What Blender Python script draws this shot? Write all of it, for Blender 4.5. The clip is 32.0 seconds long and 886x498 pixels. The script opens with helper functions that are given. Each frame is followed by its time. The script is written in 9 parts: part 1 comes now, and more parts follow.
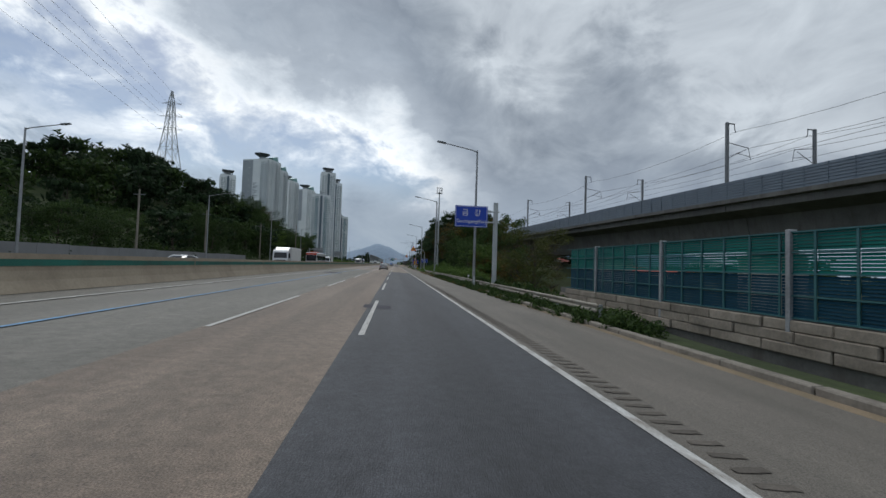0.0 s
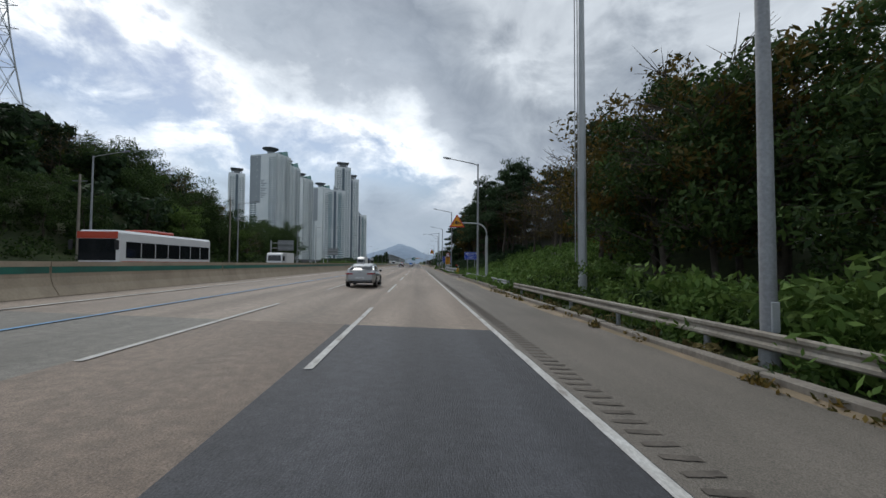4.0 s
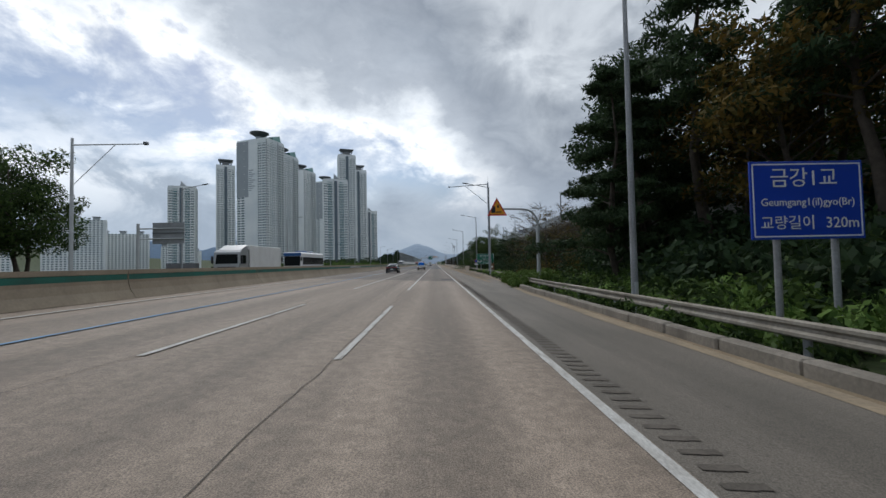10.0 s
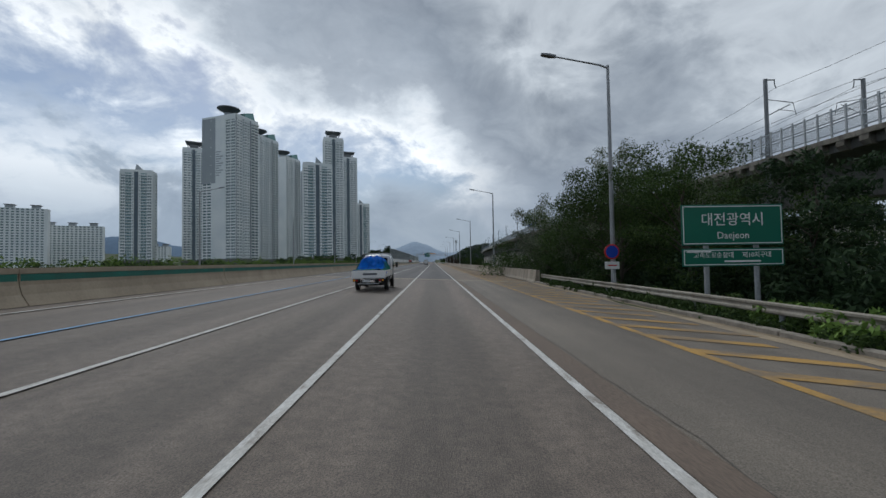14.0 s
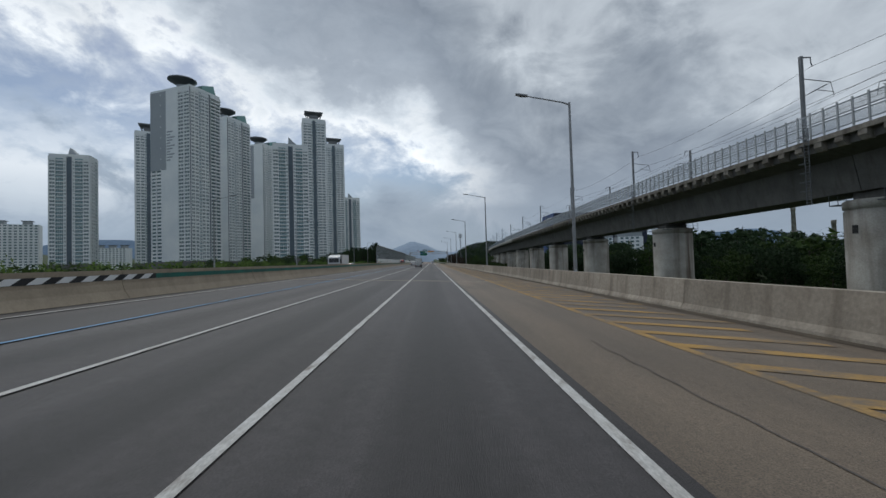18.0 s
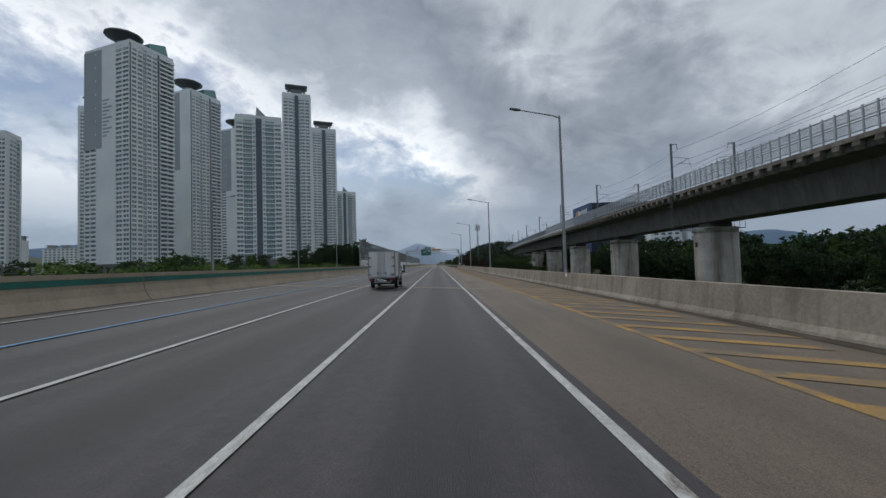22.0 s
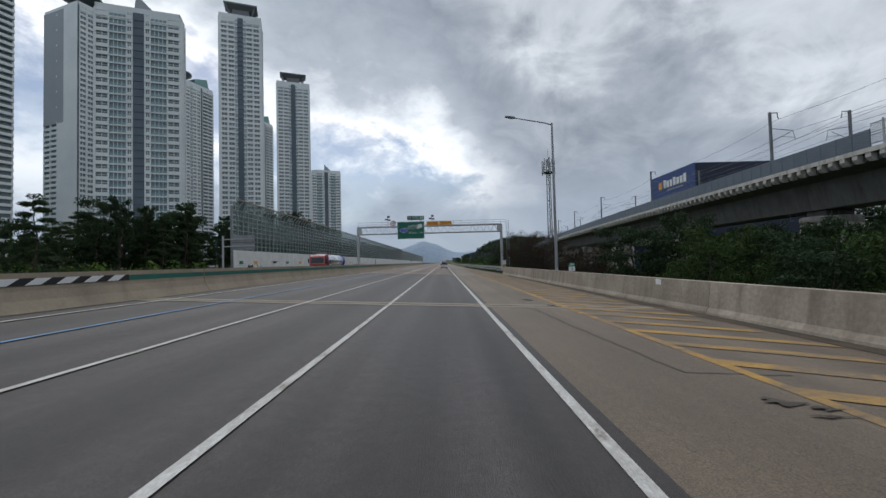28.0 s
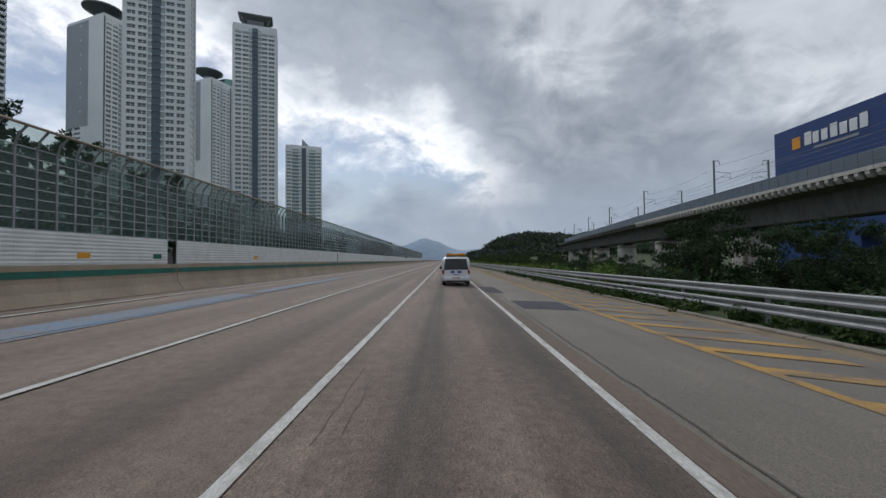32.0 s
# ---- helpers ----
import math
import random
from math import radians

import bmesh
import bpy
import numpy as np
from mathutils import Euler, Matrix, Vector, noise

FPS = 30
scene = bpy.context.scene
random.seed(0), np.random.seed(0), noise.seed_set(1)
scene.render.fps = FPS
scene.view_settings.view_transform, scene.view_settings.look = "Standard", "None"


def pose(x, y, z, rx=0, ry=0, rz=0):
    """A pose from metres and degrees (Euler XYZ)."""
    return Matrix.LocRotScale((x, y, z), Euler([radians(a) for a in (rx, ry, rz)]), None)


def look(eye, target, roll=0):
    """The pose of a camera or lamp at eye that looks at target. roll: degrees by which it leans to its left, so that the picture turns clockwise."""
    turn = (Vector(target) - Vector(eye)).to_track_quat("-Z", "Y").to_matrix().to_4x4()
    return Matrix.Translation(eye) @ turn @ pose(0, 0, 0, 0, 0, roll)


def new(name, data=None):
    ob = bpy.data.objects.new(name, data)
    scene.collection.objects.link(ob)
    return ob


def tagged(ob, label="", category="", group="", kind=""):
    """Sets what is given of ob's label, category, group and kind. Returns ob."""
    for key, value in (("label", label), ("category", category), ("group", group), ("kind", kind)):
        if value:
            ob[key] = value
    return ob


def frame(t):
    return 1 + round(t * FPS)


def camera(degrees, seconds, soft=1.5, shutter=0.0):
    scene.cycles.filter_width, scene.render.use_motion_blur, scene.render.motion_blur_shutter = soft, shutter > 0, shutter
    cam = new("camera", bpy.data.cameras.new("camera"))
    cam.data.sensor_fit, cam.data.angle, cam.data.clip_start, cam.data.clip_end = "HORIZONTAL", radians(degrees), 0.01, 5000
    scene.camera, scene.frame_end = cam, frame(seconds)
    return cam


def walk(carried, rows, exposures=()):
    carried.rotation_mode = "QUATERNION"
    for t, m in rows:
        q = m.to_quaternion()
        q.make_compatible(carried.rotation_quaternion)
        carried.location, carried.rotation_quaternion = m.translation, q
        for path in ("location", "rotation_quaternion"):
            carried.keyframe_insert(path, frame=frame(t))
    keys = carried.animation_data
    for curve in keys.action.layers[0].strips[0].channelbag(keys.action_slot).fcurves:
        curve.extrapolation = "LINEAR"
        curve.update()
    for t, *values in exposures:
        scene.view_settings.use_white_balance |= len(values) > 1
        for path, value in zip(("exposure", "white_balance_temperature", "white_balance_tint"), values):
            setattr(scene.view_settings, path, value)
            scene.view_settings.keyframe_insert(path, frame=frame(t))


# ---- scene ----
# Highway drive: +Y is the driving direction, X = 0 is the middle of the outer lane.
# rows: seconds, x, y, z, yaw, pitch, lean to the left (degrees)
PATH = [
    (0.0, -1.11, 0.00, 1.698, -6.58, 2.26, 1.88),
    (0.5, -1.09, 8.51, 1.697, -6.50, 2.37, 2.16),
    (1.0, -1.03, 17.05, 1.695, -6.07, 2.34, 2.12),
    (1.5, -0.92, 25.65, 1.690, -5.48, 2.08, 1.82),
    (2.0, -0.66, 34.35, 1.679, -4.88, 1.97, 1.49),
    (2.5, -0.46, 43.14, 1.670, -4.36, 1.94, 1.28),
    (3.0, -0.37, 52.00, 1.666, -3.98, 1.86, 0.96),
    (3.5, -0.29, 60.89, 1.663, -3.74, 2.06, 0.57),
    (4.0, -0.19, 69.72, 1.658, -3.51, 2.06, 0.37),
    (4.5, -0.07, 78.50, 1.653, -3.28, 2.05, 0.19),
    (5.0, 0.07, 87.24, 1.647, -3.04, 2.04, -0.19),
    (5.5, 0.23, 95.94, 1.640, -2.81, 2.04, -0.65),
    (6.0, 0.40, 104.63, 1.633, -2.48, 1.92, -1.11),
    (6.5, 0.50, 113.30, 1.628, -2.15, 1.90, -1.56),
    (7.0, 0.43, 121.98, 1.631, -1.68, 1.87, -1.75),
    (7.5, 0.24, 130.66, 1.639, -1.33, 1.87, -1.52),
    (8.0, -0.01, 139.32, 1.650, -1.10, 2.07, -1.14),
    (8.5, -0.06, 148.07, 1.653, -0.91, 2.10, -0.76),
    (9.0, -0.14, 156.99, 1.656, -1.03, 2.27, -0.57),
    (9.5, -0.09, 166.04, 1.654, -0.98, 2.12, -0.85),
    (10.0, -0.13, 175.22, 1.656, -1.11, 1.99, -1.18),
    (10.5, -0.16, 184.49, 1.657, -1.30, 2.07, -1.22),
    (11.0, -0.06, 193.86, 1.652, -1.49, 2.15, -1.22),
    (11.5, 0.09, 203.33, 1.648, -1.60, 2.06, -1.34),
    (12.0, 0.07, 212.89, 1.648, -1.50, 1.83, -1.35),
    (12.5, 0.08, 222.45, 1.649, -1.38, 1.71, -1.10),
    (13.0, -0.04, 232.06, 1.654, -1.31, 1.43, -0.92),
    (13.5, -0.09, 241.71, 1.657, -1.34, 1.56, -0.91),
    (14.0, -0.14, 251.41, 1.659, -1.38, 1.74, -0.92),
    (14.5, -0.18, 261.18, 1.660, -1.35, 1.60, -0.98),
    (15.0, -0.18, 271.00, 1.659, -1.37, 1.83, -1.05),
    (15.5, -0.18, 280.88, 1.658, -1.29, 1.80, -1.15),
    (16.0, -0.14, 290.81, 1.656, -1.35, 1.80, -1.25),
    (16.5, -0.09, 300.80, 1.654, -1.41, 1.81, -1.30),
    (17.0, -0.04, 310.85, 1.652, -1.46, 1.81, -1.43),
    (17.5, 0.01, 320.96, 1.649, -1.52, 1.81, -1.59),
    (18.0, 0.07, 331.13, 1.647, -1.61, 1.71, -1.64),
    (18.5, 0.14, 341.37, 1.644, -1.80, 1.72, -1.54),
    (19.0, 0.28, 351.68, 1.638, -2.01, 1.81, -1.44),
    (19.5, 0.50, 362.06, 1.628, -2.12, 1.78, -1.50),
    (20.0, 0.63, 372.49, 1.622, -1.95, 1.90, -1.69),
    (20.5, 0.53, 382.94, 1.627, -1.70, 1.85, -1.82),
    (21.0, 0.35, 393.44, 1.635, -1.33, 2.05, -1.87),
    (21.5, 0.21, 403.98, 1.641, -0.91, 1.98, -1.81),
    (22.0, 0.06, 414.61, 1.647, -0.84, 2.06, -1.69),
    (22.5, -0.06, 425.32, 1.653, -0.65, 1.79, -1.55),
    (23.0, -0.11, 436.05, 1.655, -0.70, 1.83, -1.36),
    (23.5, -0.10, 446.80, 1.655, -0.75, 1.88, -1.24),
    (24.0, -0.03, 457.52, 1.651, -1.01, 1.60, -1.28),
    (24.5, 0.08, 468.20, 1.647, -1.12, 1.67, -1.30),
    (25.0, 0.19, 478.87, 1.642, -1.14, 1.73, -1.27),
    (25.5, 0.28, 489.52, 1.638, -1.08, 1.70, -1.35),
    (26.0, 0.32, 500.20, 1.636, -0.83, 1.73, -1.55),
    (26.5, 0.35, 510.89, 1.635, -0.58, 1.77, -1.64),
    (27.0, 0.35, 521.61, 1.635, -0.33, 1.80, -1.57),
    (27.5, 0.34, 532.35, 1.635, -0.09, 1.84, -1.52),
    (28.0, 0.32, 543.11, 1.636, 0.02, 1.87, -1.48),
    (28.5, 0.22, 553.88, 1.640, 0.01, 1.80, -1.28),
    (29.0, 0.24, 564.69, 1.640, 0.23, 1.93, -1.05),
    (29.5, 0.21, 575.55, 1.641, 0.18, 1.91, -1.02),
    (30.0, 0.21, 586.46, 1.641, 0.24, 1.95, -1.16),
    (30.5, 0.14, 597.42, 1.644, 0.35, 2.07, -1.32),
    (31.0, 0.02, 608.36, 1.649, 0.32, 1.81, -1.32),
    (31.5, -0.09, 619.28, 1.654, 0.44, 1.82, -1.10),
    (32.0, -0.20, 630.18, 1.659, 0.26, 1.55, -0.68),
]


def heading(yaw, pitch):
    a, b = radians(yaw), radians(pitch)
    return Vector((-math.sin(a) * math.cos(b), math.cos(a) * math.cos(b), math.sin(b)))


cam = camera(94.1, 32.0, soft=1.5, shutter=0.0)
walk(cam, [(t, look((x, y, z), Vector((x, y, z)) + 50 * heading(yaw, pitch), lean)) for t, x, y, z, yaw, pitch, lean in PATH],
     exposures=[(0.0, 0.0, 6300, 8), (2.0, 0.02, 6300, 8), (3.0, 0.14, 6330, 8.5), (5.5, 0.22, 6400, 9), (9.5, 0.2, 6400, 9.5), (11.0, 0.12, 6350, 9), (12.0, -0.05, 6280, 8), (13.0, -0.1, 6250, 8), (14.0, -0.04, 6250, 8), (15.0, 0.0, 6250, 8), (16.5, -0.05, 6250, 8), (18.0, -0.12, 6250, 8), (20.0, -0.12, 6250, 8), (24.0, -0.05, 6360, 10), (28.0, 0.16, 6400, 10), (30.0, 0.26, 6400, 10), (31.0, 0.14, 6400, 10.5), (32.0, 0.05, 6400, 10.5)])

# ---- world and sun ----
world = bpy.data.worlds.new("world")
scene.world = world
world.use_nodes = True
wt = world.node_tree
wt.nodes.clear()


def wmath(op, a, b=None, clamp=False):
    n = wt.nodes.new("ShaderNodeMath")
    n.operation, n.use_clamp = op, clamp
    for i, v in enumerate((a, b)):
        if v is None:
            continue
        if isinstance(v, (int, float)):
            n.inputs[i].default_value = v
        else:
            wt.links.new(v, n.inputs[i])
    return n.outputs[0]


def wnoise(vec, scale, detail, rough=0.55, dist=0.0):
    n = wt.nodes.new("ShaderNodeTexNoise")
    n.inputs["Scale"].default_value = scale
    n.inputs["Detail"].default_value = detail
    n.inputs["Roughness"].default_value = rough
    n.inputs["Distortion"].default_value = dist
    wt.links.new(vec, n.inputs["Vector"])
    return n.outputs["Fac"]


def wramp(fac, stops):
    n = wt.nodes.new("ShaderNodeValToRGB")
    els = n.color_ramp.elements
    while len(els) < len(stops):
        els.new(0.5)
    for e, (p, c) in zip(els, stops):
        e.position, e.color = p, (*c, 1)
    wt.links.new(fac, n.inputs["Fac"])
    return n.outputs["Color"]


def wmix(fac, a, b):
    n = wt.nodes.new("ShaderNodeMix")
    n.data_type = "RGBA"
    wt.links.new(fac, n.inputs["Factor"])
    wt.links.new(a, n.inputs["A"])
    wt.links.new(b, n.inputs["B"])
    return n.outputs["Result"]


SUN_EL, SUN_AZ = 48.0, -22.0  # degrees above the horizon, degrees right of the driving direction
wcoord = wt.nodes.new("ShaderNodeTexCoord")
wsep = wt.nodes.new("ShaderNodeSeparateXYZ")
wt.links.new(wcoord.outputs["Generated"], wsep.inputs[0])
sx_, sy_, sz_ = wsep.outputs["X"], wsep.outputs["Y"], wsep.outputs["Z"]
azim = wmath("MULTIPLY", wmath("ARCTAN2", sx_, sy_), 57.2958)
elev = wmath("MULTIPLY", wmath("ARCSINE", sz_), 57.2958)
flat = wt.nodes.new("ShaderNodeMapping")
flat.inputs["Scale"].default_value = (1.0, 1.0, 1.6)
flat.inputs["Rotation"].default_value = (0.0, radians(14), 0.0)
wt.links.new(wcoord.outputs["Generated"], flat.inputs["Vector"])
plane = flat.outputs[0]
sky = wt.nodes.new("ShaderNodeTexSky")
sky.sky_type, sky.sun_disc = "NISHITA", False
sky.sun_elevation, sky.sun_rotation = radians(SUN_EL), radians(SUN_AZ)
sky_dim = wt.nodes.new("ShaderNodeVectorMath")
sky_dim.operation = "SCALE"
wt.links.new(sky.outputs[0], sky_dim.inputs[0])
sky_dim.inputs["Scale"].default_value = 0.075
big = wnoise(plane, 2.3, 3, 0.5, 0.3)
mid = wnoise(plane, 5.0, 8, 0.58, 0.5)
fine = wnoise(plane, 13.0, 8, 0.62, 0.3)
# the ragged edge of the cloud deck falls from upper left to the right
edge = wmath("SUBTRACT", 17.6, wmath("MULTIPLY", azim, 0.17))
edge = wmath("SUBTRACT", edge, wmath("MULTIPLY", wmath("MAXIMUM", wmath("ADD", azim, 1.0), 0.0), 1.1))
edge = wmath("MAXIMUM", edge, -3.0)
edge = wmath("SUBTRACT", edge, wmath("MULTIPLY", wmath("MAXIMUM", wmath("SUBTRACT", azim, 31.0), 0.0), 0.65))
front = wmath("DIVIDE", wmath("SUBTRACT", elev, edge), 10.0)
ragged = wmath("ADD", front, wmath("MULTIPLY", wmath("SUBTRACT", big, 0.5), 2.0))
ragged = wmath("ADD", ragged, wmath("MULTIPLY", wmath("SUBTRACT", mid, 0.5), 2.6))
ragged = wmath("ADD", ragged, wmath("MULTIPLY", wmath("SUBTRACT", fine, 0.5), 1.0))
deck = wmath("DIVIDE", wmath("ADD", ragged, 2.0), 5.0, True)
cloud = wramp(deck, ((0.0, (0.40, 0.47, 0.565)), (0.16, (0.47, 0.54, 0.63)), (0.30, (0.78, 0.84, 0.92)), (0.39, (1.06, 1.08, 1.10)), (0.47, (0.70, 0.75, 0.81)),
                     (0.56, (0.42, 0.465, 0.53)), (0.70, (0.285, 0.325, 0.385)), (0.86, (0.36, 0.40, 0.455)), (1.0, (0.54, 0.58, 0.63))))
mott = wramp(mid, ((0.3, (0.74, 0.75, 0.77)), (0.7, (1.24, 1.23, 1.21))))
mul = wt.nodes.new("ShaderNodeMix")
mul.data_type, mul.blend_type = "RGBA", "MULTIPLY"
mul.inputs["Factor"].default_value = 1.0
wt.links.new(cloud, mul.inputs["A"])
wt.links.new(mott, mul.inputs["B"])
hole = wmath("ADD", wmath("MULTIPLY", wmath("ABSOLUTE", wmath("ADD", ragged, 0.8)), 1.15), wmath("MULTIPLY", wmath("SUBTRACT", fine, 0.3), 1.6))
cover = wmath("SUBTRACT", hole, 0.26, True)
mixed = wmix(cover, sky_dim.outputs[0], mul.outputs["Result"])
# white heaps low on the left
heap_up = wmath("SUBTRACT", 1.0, wmath("DIVIDE", wmath("ABSOLUTE", wmath("SUBTRACT", elev, 10.5)), 6.5), True)
heap_side = wmath("DIVIDE", wmath("SUBTRACT", -14.0, azim), 10.0, True)
heap = wmath("MULTIPLY", wmath("SUBTRACT", wmath("ADD", mid, wmath("MULTIPLY", fine, 0.5)), 0.70), 6.0, True)
heap = wmath("MULTIPLY", wmath("MULTIPLY", heap, heap_up), heap_side)
heap_rgb = wt.nodes.new("ShaderNodeRGB")
heap_rgb.outputs[0].default_value = (0.93, 0.96, 1.0, 1)
mixed = wmix(wmath("MULTIPLY", heap, 0.85), mixed, heap_rgb.outputs[0])
# grey veil low on the right
veil = wmath("MULTIPLY", wmath("DIVIDE", wmath("ADD", azim, 3.0), 9.0, True), wmath("DIVIDE", wmath("SUBTRACT", 15.0, elev), 9.0, True))
veil_low = wmath("MULTIPLY", wmath("DIVIDE", wmath("ADD", azim, 15.0), 8.0, True), wmath("DIVIDE", wmath("SUBTRACT", 12.0, elev), 5.0, True))
veil = wmath("MAXIMUM", veil, veil_low)
veil_rgb = wramp(mid, ((0.3, (0.25, 0.297, 0.368)), (0.7, (0.385, 0.432, 0.505))))
mixed = wmix(wmath("MULTIPLY", veil, 0.85), mixed, veil_rgb)
haze = wmath("POWER", wmath("SUBTRACT", 1.0, wmath("MULTIPLY", sz_, 4.6), True), 1.6)
hz = wt.nodes.new("ShaderNodeRGB")
hz.outputs[0].default_value = (0.33, 0.40, 0.485, 1)
mixed = wmix(wmath("MULTIPLY", haze, 0.8), mixed, hz.outputs[0])
wbg = wt.nodes.new("ShaderNodeBackground")
wbg.inputs["Strength"].default_value = 1.0
wout = wt.nodes.new("ShaderNodeOutputWorld")
wt.links.new(mixed, wbg.inputs["Color"])
wt.links.new(wbg.outputs[0], wout.inputs[0])

sun_data = bpy.data.lights.new("sun", "SUN")
sun_data.energy, sun_data.angle, sun_data.color = 1.0, radians(18), (1.0, 0.96, 0.9)
sun = new("sun", sun_data)
sa, se = radians(SUN_AZ), radians(SUN_EL)
sun.matrix_world = look(Vector((math.sin(sa) * math.cos(se), math.cos(sa) * math.cos(se), math.sin(se))) * 100, (0, 0, 0))
scene.view_settings.exposure = 0.0

# ---- materials ----
MATS = {}


def material(name, color, rough=0.8, metal=0.0, vary=0.12, scale=3.0, color2=None, fine=40.0, bump=0.0, bump_scale=60.0, random_tint=0.0, spec=0.4, stretch=(1, 1, 1),
             streaks=0.0, streak_color=(0.05, 0.045, 0.04), tracks=0.0, lanes=0.0, wear=None, streak_size=1.6):
    """Procedural surface: colour with a coarse and a fine variation, optional upright streaks and relief."""
    if name in MATS:
        return MATS[name]
    m = bpy.data.materials.new(name)
    m.use_nodes = True
    nt = m.node_tree
    nodes, links = nt.nodes, nt.links
    bsdf = nodes["Principled BSDF"]
    bsdf.inputs["Roughness"].default_value = rough
    bsdf.inputs["Metallic"].default_value = metal
    bsdf.inputs["Specular IOR Level"].default_value = spec
    geo = nodes.new("ShaderNodeNewGeometry")
    mp = nodes.new("ShaderNodeMapping")
    mp.inputs["Scale"].default_value = stretch
    links.new(geo.outputs["Position"], mp.inputs["Vector"])

    def noise_node(sc, detail, src=None):
        n = nodes.new("ShaderNodeTexNoise")
        n.inputs["Scale"].default_value = sc
        n.inputs["Detail"].default_value = detail
        links.new(src or mp.outputs[0], n.inputs["Vector"])
        return n.outputs["Fac"]

    def ramp_node(fac, lo, hi, a=0.3, b=0.7):
        r = nodes.new("ShaderNodeValToRGB")
        r.color_ramp.elements[0].position, r.color_ramp.elements[1].position = a, b
        r.color_ramp.elements[0].color, r.color_ramp.elements[1].color = (*lo, 1), (*hi, 1)
        links.new(fac, r.inputs["Fac"])
        return r.outputs["Color"]

    def mix_node(fac, a, b, blend="MIX"):
        x = nodes.new("ShaderNodeMix")
        x.data_type, x.blend_type = "RGBA", blend
        if isinstance(fac, float):
            x.inputs["Factor"].default_value = fac
        else:
            links.new(fac, x.inputs["Factor"])
        for key, v in (("A", a), ("B", b)):
            if isinstance(v, tuple):
                x.inputs[key].default_value = (*v, 1)
            else:
                links.new(v, x.inputs[key])
        return x.outputs["Result"]

    c2 = color2 or tuple(c * (1 - 2 * vary) for c in color)
    col = ramp_node(noise_node(scale, 4), c2, color)
    col = mix_node(1.0, col, ramp_node(noise_node(fine, 3), (1 - vary,) * 3, (1 + vary,) * 3), "MULTIPLY")
    if random_tint:
        oi = nodes.new("ShaderNodeObjectInfo")
        col = mix_node(1.0, col, ramp_node(oi.outputs["Random"], (1 - random_tint,) * 3, (1 + random_tint,) * 3, 0.0, 1.0), "MULTIPLY")
    if tracks:
        mp3 = nodes.new("ShaderNodeMapping")
        mp3.inputs["Scale"].default_value = (1.15, 0.012, 0.0)
        links.new(geo.outputs["Position"], mp3.inputs["Vector"])
        col = mix_node(1.0, col, ramp_node(noise_node(1.0, 5, mp3.outputs[0]), (1 - tracks,) * 3, (1 + tracks * 0.6,) * 3, 0.32, 0.62), "MULTIPLY")
        mp4 = nodes.new("ShaderNodeMapping")
        mp4.inputs["Scale"].default_value = (0.5, 0.09, 0.0)
        links.new(geo.outputs["Position"], mp4.inputs["Vector"])
        col = mix_node(1.0, col, ramp_node(noise_node(1.0, 6, mp4.outputs[0]), (1 - tracks * 0.6, 1 - tracks * 0.62, 1 - tracks * 0.66), (1.0, 1.0, 1.0), 0.35, 0.6), "MULTIPLY")
        col = mix_node(1.0, col, ramp_node(noise_node(70.0, 2, geo.outputs["Position"]), (0.62,) * 3, (1.42,) * 3, 0.35, 0.65), "MULTIPLY")
    if lanes:
        # oil-dark strip in the middle of each lane, paler wheel paths beside it
        sx = nodes.new("ShaderNodeSeparateXYZ")
        links.new(geo.outputs["Position"], sx.inputs[0])
        mpw = nodes.new("ShaderNodeMapping")
        mpw.inputs["Scale"].default_value = (0.3, 0.045, 0.0)
        links.new(geo.outputs["Position"], mpw.inputs["Vector"])
        wob = nodes.new("ShaderNodeMath")
        wob.operation = "MULTIPLY_ADD"
        links.new(noise_node(1.0, 4, mpw.outputs[0]), wob.inputs[0])
        wob.inputs[1].default_value = 0.9
        links.new(sx.outputs["X"], wob.inputs[2])
        mr = nodes.new("ShaderNodeMapRange")
        mr.inputs["From Min"].default_value, mr.inputs["From Max"].default_value = -11.55, 2.45
        links.new(wob.outputs[0], mr.inputs["Value"])
        rp = nodes.new("ShaderNodeValToRGB")
        els = rp.color_ramp.elements
        stops = [(0.0, 0.9)]
        for c, deep in ((-9.4, 0.5), (-6.5, 0.7), (-3.4, 1.0), (0.0, 1.0)):
            for dx, v in ((-1.35, 0.0), (-0.85, 0.35), (-0.3, -1.0), (0.3, -1.0), (0.85, 0.35), (1.35, 0.0)):
                stops.append(((c + dx + 12.0) / 14.0, 1.0 + v * lanes * deep - (0.5 * lanes if c < -6 else 0.3 * lanes if c < -2 else 0.0)))
        els[0].color = els[1].color = (0.9, 0.9, 0.9, 1)
        for pos, v in sorted(stops)[1:]:
            els.new(pos).color = (v, v, v, 1)
        links.new(mr.outputs[0], rp.inputs["Fac"])
        col = mix_node(1.0, col, rp.outputs["Color"], "MULTIPLY")
        col = mix_node(1.0, col, ramp_node(noise_node(5.5, 5, geo.outputs["Position"]), (0.84,) * 3, (1.14,) * 3, 0.35, 0.65), "MULTIPLY")
    if wear:
        # paint rubbed away to the surface below
        wcol, lo, hi, wsc = wear
        bare = mix_node(1.0, ramp_node(noise_node(wsc, 6), (0, 0, 0), (1, 1, 1), lo, hi), ramp_node(noise_node(wsc * 9, 4), (0.4,) * 3, (1.6,) * 3, 0.3, 0.7), "MULTIPLY")
        col = mix_node(bare, col, wcol)
